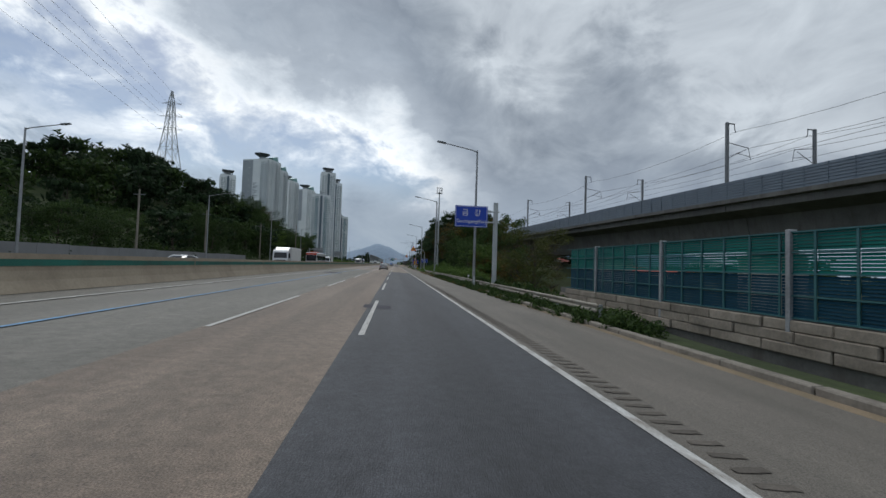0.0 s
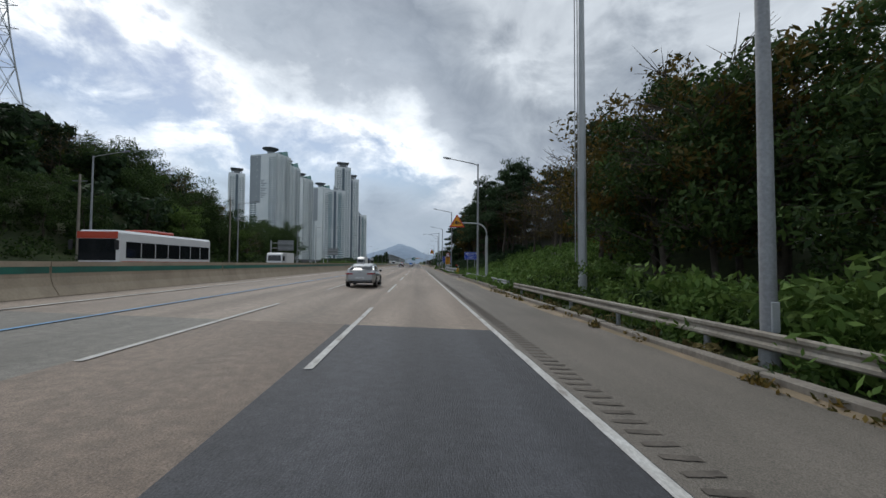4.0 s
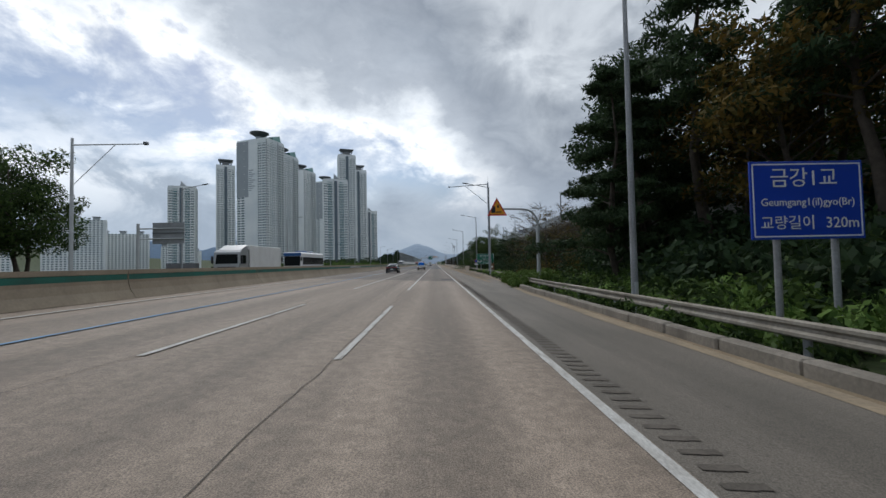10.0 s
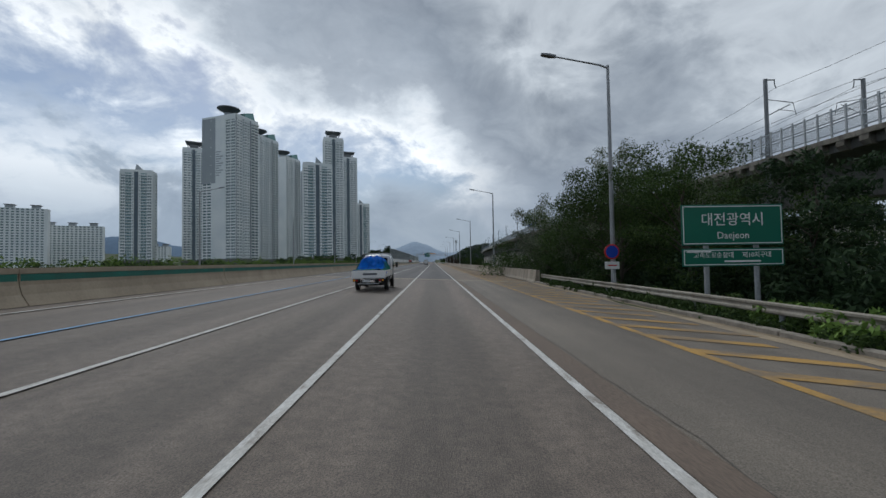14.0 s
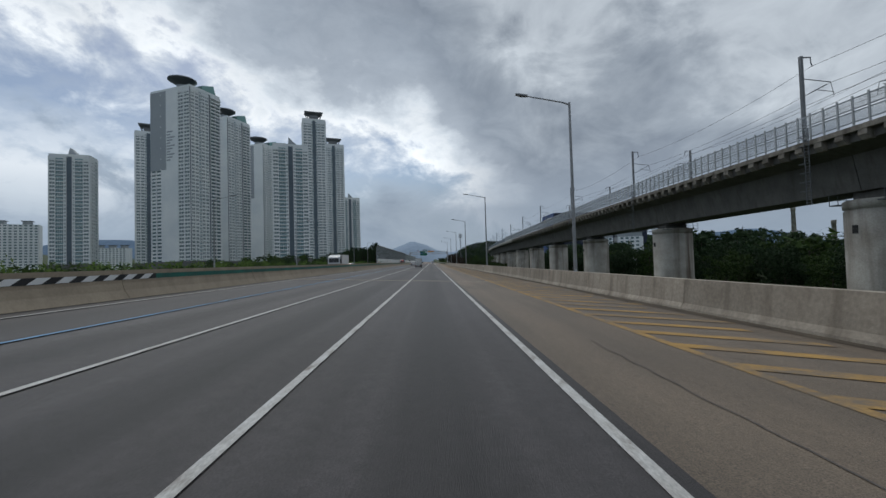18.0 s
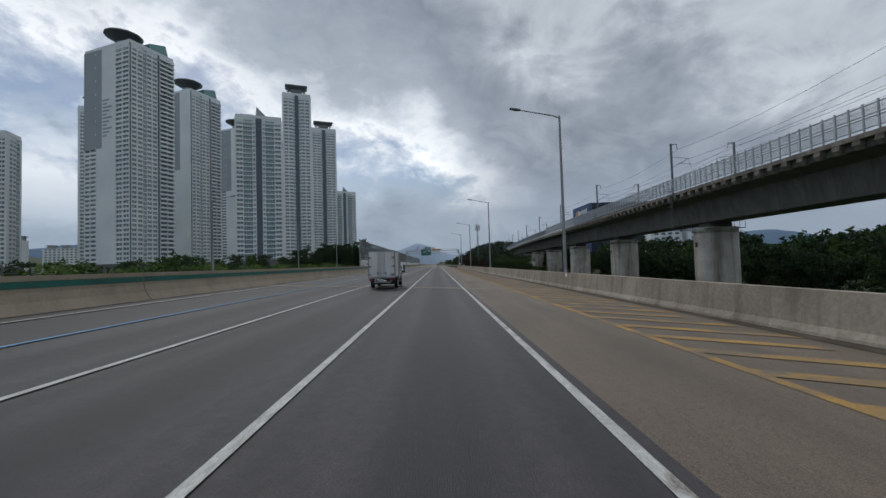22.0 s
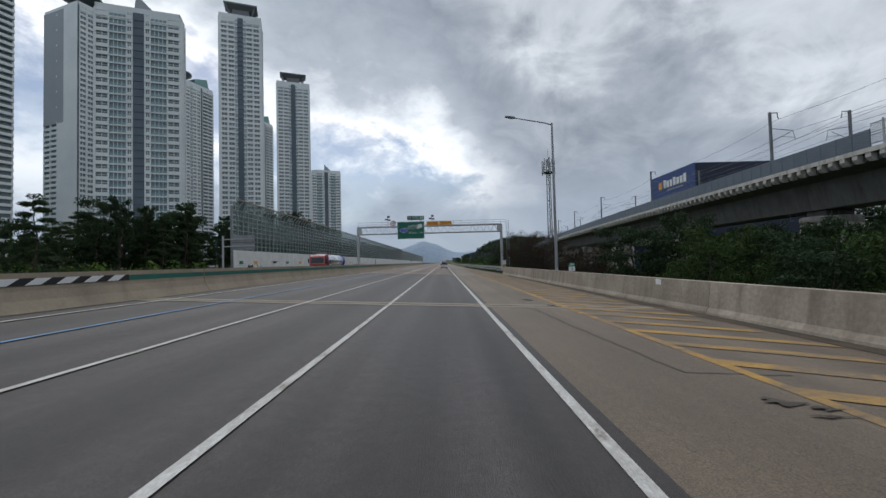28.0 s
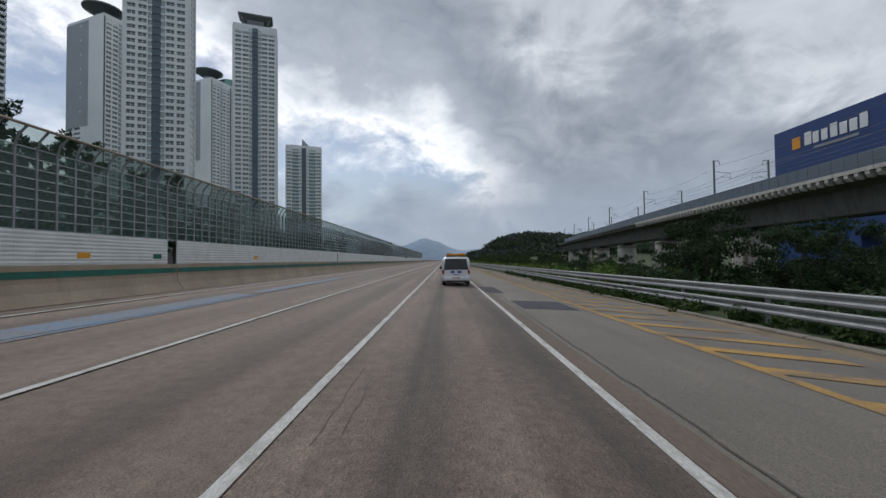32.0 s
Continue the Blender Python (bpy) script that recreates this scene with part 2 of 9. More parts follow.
    if streaks:
        mp2 = nodes.new("ShaderNodeMapping")
        mp2.inputs["Scale"].default_value = (streak_size, streak_size, 0.075 * streak_size)
        links.new(geo.outputs["Position"], mp2.inputs["Vector"])
        s = ramp_node(noise_node(1.2, 5, mp2.outputs[0]), (0, 0, 0), (1, 1, 1), 0.5, 0.75)
        st = nodes.new("ShaderNodeMath")
        st.operation = "MULTIPLY"
        links.new(s, st.inputs[0])
        st.inputs[1].default_value = streaks
        col = mix_node(st.outputs[0], col, streak_color)
    links.new(col, bsdf.inputs["Base Color"])
    if bump:
        b = nodes.new("ShaderNodeBump")
        b.inputs["Strength"].default_value = bump
        b.inputs["Distance"].default_value = 0.02
        links.new(noise_node(bump_scale, 3), b.inputs["Height"])
        links.new(b.outputs[0], bsdf.inputs["Normal"])
    MATS[name] = m
    return m


def leaf_material(name, dark, light):
    m = bpy.data.materials.new(name)
    m.use_nodes = True
    nt = m.node_tree
    bsdf = nt.nodes["Principled BSDF"]
    bsdf.inputs["Roughness"].default_value = 0.7
    bsdf.inputs["Specular IOR Level"].default_value = 0.15
    geo = nt.nodes.new("ShaderNodeNewGeometry")
    r = nt.nodes.new("ShaderNodeValToRGB")
    r.color_ramp.elements[0].color, r.color_ramp.elements[1].color = (*dark, 1), (*light, 1)
    nt.links.new(geo.outputs["Random Per Island"], r.inputs["Fac"])
    oi = nt.nodes.new("ShaderNodeObjectInfo")
    r2 = nt.nodes.new("ShaderNodeValToRGB")
    r2.color_ramp.elements[0].color, r2.color_ramp.elements[1].color = (0.75, 0.75, 0.7, 1), (1.2, 1.15, 1.1, 1)
    nt.links.new(oi.outputs["Random"], r2.inputs["Fac"])
    x = nt.nodes.new("ShaderNodeMix")
    x.data_type, x.blend_type = "RGBA", "MULTIPLY"
    x.inputs["Factor"].default_value = 1.0
    nt.links.new(r.outputs[0], x.inputs["A"])
    nt.links.new(r2.outputs[0], x.inputs["B"])
    nt.links.new(x.outputs["Result"], bsdf.inputs["Base Color"])
    tr = nt.nodes.new("ShaderNodeBsdfTranslucent")
    nt.links.new(x.outputs["Result"], tr.inputs["Color"])
    ms = nt.nodes.new("ShaderNodeMixShader")
    ms.inputs["Fac"].default_value = 0.25
    nt.links.new(bsdf.outputs[0], ms.inputs[1])
    nt.links.new(tr.outputs[0], ms.inputs[2])
    nt.links.new(ms.outputs[0], nt.nodes["Material Output"].inputs["Surface"])
    return m


def glass_material(name, color, rough=0.08):
    m = material(name, color, rough, 0.0, 0.15, 0.3, spec=0.8)
    return m


ASPHALT_PALE = material("pale_worn_asphalt", (0.277, 0.221, 0.175), 0.7, vary=0.1, scale=0.35, color2=(0.218, 0.173, 0.135), fine=30, bump=0.35, bump_scale=70, stretch=(1.6, 0.25, 1), spec=0.5, tracks=0.18, lanes=0.2)
ASPHALT_MID = material("brown_worn_asphalt", (0.205, 0.158, 0.121), 0.7, vary=0.1, scale=0.35, color2=(0.166, 0.124, 0.094), fine=30, bump=0.5, bump_scale=70, stretch=(1.6, 0.25, 1), spec=0.5, tracks=0.16, lanes=0.1)
ASPHALT_OLD = material("worn_asphalt", (0.145, 0.118, 0.098), 0.7, vary=0.1, scale=0.35, color2=(0.113, 0.090, 0.073), fine=30, bump=0.5, bump_scale=70, stretch=(1.6, 0.3, 1), spec=0.5, tracks=0.24, lanes=0.22)
ASPHALT_FAR = material("far_worn_asphalt", (0.190, 0.141, 0.112), 0.7, vary=0.12, scale=0.35, color2=(0.144, 0.105, 0.082), fine=30, bump=0.6, bump_scale=60, stretch=(1.6, 0.3, 1), spec=0.5, tracks=0.28, lanes=0.2)
ASPHALT_GREY = material("grey_asphalt", (0.163, 0.155, 0.142), 0.7, vary=0.09, scale=0.35, color2=(0.133, 0.125, 0.112), fine=22, bump=0.3, bump_scale=70, stretch=(1.6, 0.3, 1), spec=0.5, tracks=0.15)
ASPHALT_NEW = material("fresh_asphalt", (0.059, 0.061, 0.070), 0.7, vary=0.18, scale=0.5, color2=(0.045, 0.047, 0.055), fine=30, bump=0.8, bump_scale=55, stretch=(1.6, 0.35, 1), spec=0.5, tracks=0.2, lanes=0.14)
ASPHALT_BRIDGE = material("bridge_asphalt", (0.049, 0.0435, 0.046), 0.65, vary=0.12, scale=0.3, color2=(0.040, 0.035, 0.036), fine=30, bump=0.5, bump_scale=70, stretch=(2.2, 0.15, 1), spec=0.5, tracks=0.45, lanes=0.45)
ASPHALT_BUS = material("grey_green_asphalt", (0.167, 0.157, 0.136), 0.7, vary=0.1, scale=0.35, color2=(0.136, 0.128, 0.109), fine=30, bump=0.5, bump_scale=70, stretch=(1.6, 0.25, 1), spec=0.5, tracks=0.16, lanes=0.08)
SHOULDER = material("bridge_shoulder", (0.160, 0.122, 0.086), 0.7, vary=0.14, scale=0.4, color2=(0.112, 0.087, 0.063), fine=22, bump=0.4, stretch=(1.4, 0.4, 1), spec=0.5, tracks=0.15)
SHOULDER_GREY = material("shoulder_asphalt", (0.167, 0.146, 0.123), 0.7, vary=0.12, scale=0.5, color2=(0.125, 0.111, 0.092), fine=25, bump=0.5, stretch=(1.2, 0.5, 1), spec=0.5, tracks=0.15)
SHOULDER_OLD = material("brown_shoulder_asphalt", (0.158, 0.134, 0.108), 0.7, vary=0.12, scale=0.5, color2=(0.118, 0.10, 0.082), fine=25, bump=0.5, stretch=(1.2, 0.5, 1), spec=0.5, tracks=0.18)
PATCH = material("patch_asphalt", (0.066, 0.065, 0.080), 0.9, vary=0.15, scale=1.5, bump=0.4)
ASPHALT_ROUGH = material("coarse_brown_asphalt", (0.194, 0.144, 0.114), 0.7, vary=0.24, scale=0.6, color2=(0.126, 0.095, 0.077), fine=26, bump=1.0, bump_scale=38, stretch=(1.4, 0.5, 1), spec=0.5, tracks=0.5, lanes=0.2)
PATCH_FADED = material("faded_patch_asphalt", (0.115, 0.105, 0.10), 0.9, vary=0.14, scale=1.2, bump=0.4)
BLUE_FADED = material("faded_blue_road_paint", (0.15, 0.22, 0.31), 0.85, vary=0.2, scale=1.4, color2=(0.19, 0.19, 0.20), fine=16)
PAINT = material("road_paint", (0.55, 0.55, 0.53), 0.75, vary=0.2, scale=5.0, color2=(0.40, 0.385, 0.36), fine=38, stretch=(1.6, 0.5, 1), wear=((0.20, 0.175, 0.15), 0.56, 0.74, 3.2))
PAINT_BLUE = material("blue_road_paint", (0.14, 0.34, 0.57), 0.7, vary=0.16, scale=1.5, color2=(0.14, 0.22, 0.33), fine=20)
PAINT_YELLOW = material("yellow_road_paint", (0.43, 0.25, 0.06), 0.85, vary=0.2, scale=1.6, color2=(0.27, 0.175, 0.075), fine=24, stretch=(0.7, 1.2, 1), wear=((0.185, 0.142, 0.098), 0.44, 0.64, 0.9))
JOINT = material("joint_concrete", (0.286, 0.252, 0.204), 0.9, vary=0.1, scale=2.0, color2=(0.211, 0.177, 0.143), fine=20)
RUBBER = material("black_rubber", (0.03, 0.03, 0.03), 0.8, vary=0.2)
DIRT = material("verge_dirt", (0.25, 0.19, 0.125), 0.95, vary=0.15, scale=1.2, color2=(0.16, 0.13, 0.085), bump=0.5, bump_scale=25)
CONCRETE = material("concrete", (0.264, 0.236, 0.200), 0.9, vary=0.14, scale=0.9, color2=(0.188, 0.168, 0.140), fine=14, bump=0.2, bump_scale=30, streaks=0.7, streak_color=(0.12, 0.10, 0.085))
CONCRETE_TAN = material("tan_concrete", (0.370, 0.310, 0.232), 0.9, vary=0.08, scale=0.7, color2=(0.292, 0.241, 0.181), fine=12, bump=0.2, bump_scale=30, streaks=0.3, streak_color=(0.17, 0.14, 0.11))
# streaked concrete; base colour lowered to hold the shade of girders and undersides
CONCRETE_DARK = material("weathered_shade_concrete", (0.150, 0.145, 0.134), 0.9, vary=0.12, scale=0.5, color2=(0.100, 0.098, 0.091), fine=9, bump=0.15, bump_scale=20, streaks=0.6, streak_color=(0.07, 0.06, 0.05))
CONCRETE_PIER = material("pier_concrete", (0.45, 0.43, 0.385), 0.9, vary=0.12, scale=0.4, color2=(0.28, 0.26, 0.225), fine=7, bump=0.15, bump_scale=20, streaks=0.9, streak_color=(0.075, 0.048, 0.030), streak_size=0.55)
CONCRETE_EDGE = material("stained_edge_concrete", (0.30, 0.275, 0.235), 0.95, vary=0.16, scale=0.9, color2=(0.12, 0.105, 0.085), fine=11, bump=0.2, bump_scale=25, streaks=0.6, streak_color=(0.05, 0.042, 0.035))
BAND_GREEN = material("green_band", (0.02, 0.17, 0.13), 0.6, vary=0.15, scale=0.8, color2=(0.03, 0.10, 0.08))
STEEL = material("galvanised_steel", (0.338, 0.351, 0.365), 0.6, 0.4, vary=0.14, scale=1.1, fine=15, streaks=0.25, streak_color=(0.22, 0.19, 0.16))
STEEL_DARK = material("dark_steel", (0.16, 0.17, 0.18), 0.5, 0.5, vary=0.1, scale=2)
STEEL_PAINT = material("grey_painted_steel", (0.44, 0.46, 0.47), 0.5, 0.1, vary=0.08, scale=1.0)
PANEL_LOUVRE = material("louvre_panel", (0.115, 0.145, 0.180), 0.5, 0.2, vary=0.08, scale=0.6)
MESH_PANEL = material("fence_panel", (0.33, 0.36, 0.385), 0.45, 0.0, vary=0.06, scale=1)
WHITE_WALL = material("tower_white", (0.758, 0.781, 0.780), 0.8, vary=0.05, scale=0.05, color2=(0.636, 0.675, 0.694), fine=2)
GREY_WALL = material("tower_grey", (0.333, 0.364, 0.388), 0.8, vary=0.05, scale=0.05, fine=2)
PODIUM = material("tower_podium", (0.14, 0.14, 0.145), 0.8, vary=0.1, scale=0.2)
TOWER_GLASS = glass_material("tower_glass", (0.115, 0.185, 0.21), 0.12)
TOWER_TEAL = glass_material("tower_teal_glass", (0.17, 0.31, 0.34), 0.2)
TOWER_RECESS = material("tower_recess", (0.11, 0.145, 0.18), 0.5, vary=0.1, scale=0.2)
GREEN_ROOF = material("green_roof", (0.16, 0.30, 0.29), 0.4, 0.2, vary=0.06, scale=0.2)
GRASS = material("grass_ground", (0.056, 0.075, 0.026), 0.95, vary=0.2, scale=0.25, color2=(0.026, 0.038, 0.013), fine=3, bump=0.5, bump_scale=8)
BARK = material("bark", (0.085, 0.07, 0.055), 0.95, vary=0.2, scale=4, bump=0.6, bump_scale=20)
BARK_DARK = material("dark_bark", (0.036, 0.029, 0.024), 0.95, vary=0.2, scale=4, bump=0.6, bump_scale=20)
BARK_PALE = material("pale_bark", (0.16, 0.14, 0.12), 0.95, vary=0.2, scale=4, bump=0.5, bump_scale=20)
LEAF_DARK = leaf_material("pine_needles", (0.015, 0.031, 0.016), (0.045, 0.080, 0.036))
LEAF_PINE = leaf_material("long_needles", (0.021, 0.042, 0.021), (0.066, 0.108, 0.05))
# leaf colours for the far hill, paled and blued to include distance haze
LEAF_HAZE = leaf_material("haze_tinted_leaves", (0.042, 0.058, 0.060), (0.080, 0.102, 0.1))
TWIG_BROWN = leaf_material("withered_leaves", (0.022, 0.017, 0.011), (0.062, 0.042, 0.024))
LEAF_MID = leaf_material("broad_leaves", (0.017, 0.038, 0.013), (0.068, 0.112, 0.031))
LEAF_LIGHT = leaf_material("young_leaves", (0.05, 0.10, 0.02), (0.15, 0.23, 0.06))
LEAF_AUTUMN = leaf_material("turning_leaves", (0.035, 0.042, 0.012), (0.17, 0.115, 0.03))
LEAF_VINE = leaf_material("vine_leaves", (0.052, 0.109, 0.023), (0.196, 0.310, 0.081))
LEAF_GREY = leaf_material("silver_leaves", (0.05, 0.075, 0.045), (0.22, 0.25, 0.18))

# ---- mesh tools ----
class Shape:
    """Collects vertices and faces of one mesh."""

    def __init__(self):
        self.v, self.f, self.smooth = [], [], set()

    def add(self, verts, faces, smooth=False):
        n = len(self.v)
        self.v.extend(verts)
        for f in faces:
            if smooth:
                self.smooth.add(len(self.f))
            self.f.append([n + i for i in f])
        return self

    def quad(self, a, b, c, d):
        return self.add([a, b, c, d], [(0, 1, 2, 3)])

    def box(self, x0, x1, y0, y1, z0, z1, bevel=0.0):
        if bevel <= 0:
            v = [(x, y, z) for z in (z0, z1) for x, y in ((x0, y0), (x1, y0), (x1, y1), (x0, y1))]
            return self.add(v, [(3, 2, 1, 0), (4, 5, 6, 7), (0, 1, 5, 4), (1, 2, 6, 5), (2, 3, 7, 6), (3, 0, 4, 7)])
        b = bevel
        rings = []
        for z, i in ((z0, b), (z0 + b, 0), (z1 - b, 0), (z1, b)):
            rings.append([(x0 + i + (b if i == 0 else 0), y0 + i, z), (x1 - i - (b if i == 0 else 0), y0 + i, z), (x1 - i, y0 + i + (b if i == 0 else 0), z), (x1 - i, y1 - i - (b if i == 0 else 0), z),
                          (x1 - i - (b if i == 0 else 0), y1 - i, z), (x0 + i + (b if i == 0 else 0), y1 - i, z), (x0 + i, y1 - i - (b if i == 0 else 0), z), (x0 + i, y0 + i + (b if i == 0 else 0), z)])
        return self.rings(rings, True, True)

    def rings(self, rings, cap0=True, cap1=True, closed=True, smooth=False):
        n = len(rings[0])
        v = [p for r in rings for p in r]
        f = []
        for k in range(len(rings) - 1):
            for i in range(n if closed else n - 1):
                j = (i + 1) % n
                f.append((k * n + i, k * n + j, (k + 1) * n + j, (k + 1) * n + i))
        self.add(v, f, smooth)
        if cap0:
            self.add(rings[0][::-1], [tuple(range(n))])
        if cap1:
            self.add(rings[-1], [tuple(range(n))])
        return self

    def tube(self, points, radii, sides=8, caps=True):
        """A round bar along points, with a radius for each of them."""
        if isinstance(radii, (int, float)):
            radii = [radii] * len(points)
        pts = [Vector(p) for p in points]
        rings = []
        for i, p in enumerate(pts):
            d = (pts[min(i + 1, len(pts) - 1)] - pts[max(i - 1, 0)]).normalized()
            a = d.cross(Vector((0, 0, 1)))
            if a.length < 0.05:
                a = d.cross(Vector((0, 1, 0)))
            a.normalize()
            b = d.cross(a).normalized()
            rings.append([tuple(p + (a * math.cos(6.28318 * k / sides) + b * math.sin(6.28318 * k / sides)) * radii[i]) for k in range(sides)])
        return self.rings(rings, caps, caps, True, sides > 5)

    def sweep(self, profile, ys, at, caps=True):
        """A closed profile of (x, z) pushed along the road; at(y) gives the shift in x and z."""
        rings = []
        for y in ys:
            sx, sz = at(y)
            rings.append([(px + sx, y, pz + sz) for px, pz in profile])
        return self.rings(rings, caps, caps)

    def disc(self, c, r, axis="y", sides=24, thick=0.03):
        out = []
        for s in (-thick / 2, thick / 2):
            ring = []
            for k in range(sides):
                a, b = r * math.cos(6.28318 * k / sides), r * math.sin(6.28318 * k / sides)
                ring.append({"y": (c[0] + a, c[1] + s, c[2] + b), "x": (c[0] + s, c[1] + a, c[2] + b), "z": (c[0] + a, c[1] + b, c[2] + s)}[axis])
            out.append(ring)
        return self.rings(out)

    def mesh(self, name, *mats):
        me = bpy.data.meshes.new(name)
        me.from_pydata([tuple(p) for p in self.v], [], self.f)
        for m in mats:
            me.materials.append(m)
        if self.smooth:
            flags = [i in self.smooth for i in range(len(self.f))]
            me.polygons.foreach_set("use_smooth", flags)
        me.update()
        return me


def part(name, shape, mat, parent=None, label="", **tags):
    ob = new(name, shape.mesh(name, mat))
    ob.parent = parent
    return tagged(ob, label, **tags)


def thing(name, label, category, at=(0, 0, 0), turn=0.0, group="", kind=""):
    ob = new(name)
    ob.matrix_world = Matrix.Translation(at) @ Matrix.Rotation(radians(turn), 4, "Z")
    return tagged(ob, label, category, group, kind)


def share(name, mesh, parent, loc=(0, 0, 0), turn=0.0, label=""):
    ob = new(name, mesh)
    ob.parent = parent
    ob.location, ob.rotation_euler = loc, (0, 0, radians(turn))
    return tagged(ob, label)


def text_mesh(name, body, size, loc, mat, parent, label="", align="CENTER", squash=1.0, turn=0.0):
    """Flat raised lettering that faces the oncoming traffic (towards -Y); words set wide apart become objects of their own."""
    words = body.split("  ")
    if len(words) > 1:
        words = [q.strip() for q in words if q.strip()]
        room = sum(len(q) * (0.52 if q.isascii() else 0.95) for q in words) + 0.7 * (len(words) - 1)
        at = -room / 2
        for q in words:
            wide = len(q) * (0.52 if q.isascii() else 0.95)
            text_mesh(name, q, size, (loc[0] + (at + wide / 2) * size * squash, loc[1], loc[2]), mat, parent, label, align, squash, turn)
            at += wide + 0.7
        return parent
    cu_data = bpy.data.curves.new(name, "FONT")
    cu_data.body, cu_data.size, cu_data.align_x, cu_data.align_y, cu_data.extrude, cu_data.resolution_u = body, size, align, "CENTER", 0.004, 2
    tmp = bpy.data.objects.new(name + "_tmp", cu_data)
    me = bpy.data.meshes.new_from_object(tmp)
    bpy.data.objects.remove(tmp)
    me.materials.append(mat)
    me.transform(Matrix.Rotation(radians(90), 4, "X") @ Matrix.Diagonal((squash, 1, 1, 1)))
    ob = new(name, me)
    ob.parent = parent
    ob.location = loc
    ob.rotation_euler = (0, 0, radians(turn))
    return tagged(ob, label)


FALL = 0.0436  # crossfall of the carriageway


def rz(x):
    """Height of the road surface."""
    return -FALL * x if x > -12.4 else 0.541 + 0.02 * (x + 12.4)


def lerp_table(y, table):
    if y <= table[0][0]:
        return table[0][1]
    for (a, va), (b, vb) in zip(table, table[1:]):
        if y <= b:
            s = (y - a) / (b - a)
            s = s * s * (3 - 2 * s) * 0.5 + s * 0.5
            return va + (vb - va) * s
    return table[-1][1]


def smooth(a, b, x):
    s = min(1.0, max(0.0, (x - a) / (b - a)))
    return s * s * (3 - 2 * s)


END = 1500.0
BR0, BR1 = 289.8, 600.85  # the bridge


def verge(y):
    """X of the outer edge of the shoulder."""
    return lerp_table(y, ((-40, 5.9), (40, 5.5), (98, 5.25), (110, 5.45), (125.5, 5.4), (127.5, 7.2), (129.5, 8.0), (131.5, 7.4), (134, 6.5), (136, 5.75), (138.5, 5.35), (150, 5.15), (200, 5.6), (220, 6.9), (240, 7.8), (275, 8.6), (300, 9.2), (600, 9.3), (625, 8.6), (660, 7.6), (760, 7.2)))


def hill(x, y, cx, cy, rx, ry, h):
    return h * math.exp(-((x - cx) / rx) ** 2 - ((y - cy) / ry) ** 2)


def ground_z(x, y):
    on_bridge = smooth(285, 300, y) * (1 - smooth(588, 604, y))
    if x >= verge(y) - 0.3:
        d = x - verge(y)
        base = -0.35
        bank = 4.6 * smooth(0.8, 17, d) * (1 - smooth(30, 52, d)) * smooth(60, 105, y) * (1 - smooth(195, 235, y))
        dip = -(2.6 * smooth(2.0, 9, d) + 2.6 * smooth(10, 26, d)) * (1 - smooth(62, 95, y)) - 3.0 * smooth(3, 14, d) * smooth(225, 270, y)
        z = base + bank + dip
        z = z * (1 - on_bridge) - 7.0 * on_bridge
        far = smooth(70, 200, x)
        z = z * (1 - far) - 6.0 * far
        z += hill(x, y, 420, 1450, 260, 330, 70) + hill(x, y, 190, 1750, 150, 150, 28) + hill(x, y, 92, 1240, 40, 110, 17) + hill(x, y, 150, 1270, 58, 120, 23)
        return z + 0.25 * noise.noise(Vector((x * 0.15, y * 0.15, 0))) * smooth(0.5, 4, d)
    if x > -33:
        return -1.4 * (1 - on_bridge) - 7.0 * on_bridge
    d = -33 - x
    z = 0.1 + 1.2 * smooth(1, 10, d) * (1 - on_bridge) - 1.5 * on_bridge
    z += (hill(x, y, -84, 128, 36, 48, 22) + hill(x, y, -70, 50, 30, 45, 1.0) + hill(x, y, -120, 60, 50, 70, 2)) * smooth(2, 16, d)
    z += hill(x, y, -900, 1900, 500, 300, 25) + hill(x, y, -1700, 1500, 500, 500, 120)
    return z + 0.3 * noise.noise(Vector((x * 0.12, y * 0.12, 3))) * smooth(1, 6, d)


def spaced(points):
    out = []
    for a, b, step in points:
        n = max(1, round((b - a) / step))
        out += [a + (b - a) * i / n for i in range(n)]
    return out + [points[-1][1]]

# ---- ground, road and markings ----
gx = spaced(((-4500, -400, 400), (-400, -160, 40), (-160, -33.2, 7), (-33.2, -33.0, 0.2), (-33.0, 4.6, 8), (4.6, 30, 0.9), (30, 90, 6), (90, 210, 10), (210, 400, 30), (400, 4500, 300)))
gy = spaced(((-600, -60, 90), (-60, 290, 5), (290, 300, 2), (300, 590, 20), (590, 720, 5), (720, 1000, 40), (1000, 1480, 24), (1480, 2400, 115), (2400, 4600, 400)))
sh = Shape()
for y in gy:
    for x in gx:
        sh.v.append((x, y, ground_z(x, y)))
w = len(gx)
for j in range(len(gy) - 1):
    for i in range(w - 1):
        sh.smooth.add(len(sh.f))
        sh.f.append((j * w + i, j * w + i + 1, (j + 1) * w + i + 1, (j + 1) * w + i))
part("ground", sh, GRASS, None, "grassy uneven ground beside the highway", category="ground", kind="structure")


def strip(shape, xa, xb, y0, y1, lift=0.0, steps=1, edge=None):
    """A flat strip of road surface from xa to xb; edge(y) replaces xb."""
    for i in range(steps):
        a, b = y0 + (y1 - y0) * i / steps, y0 + (y1 - y0) * (i + 1) / steps
        ra, rb = (edge(a), edge(b)) if edge else (xb, xb)
        shape.quad((xa, a, rz(xa) + lift), (ra, a, rz(ra) + lift), (rb, b, rz(rb) + lift), (xa, b, rz(xa) + lift))


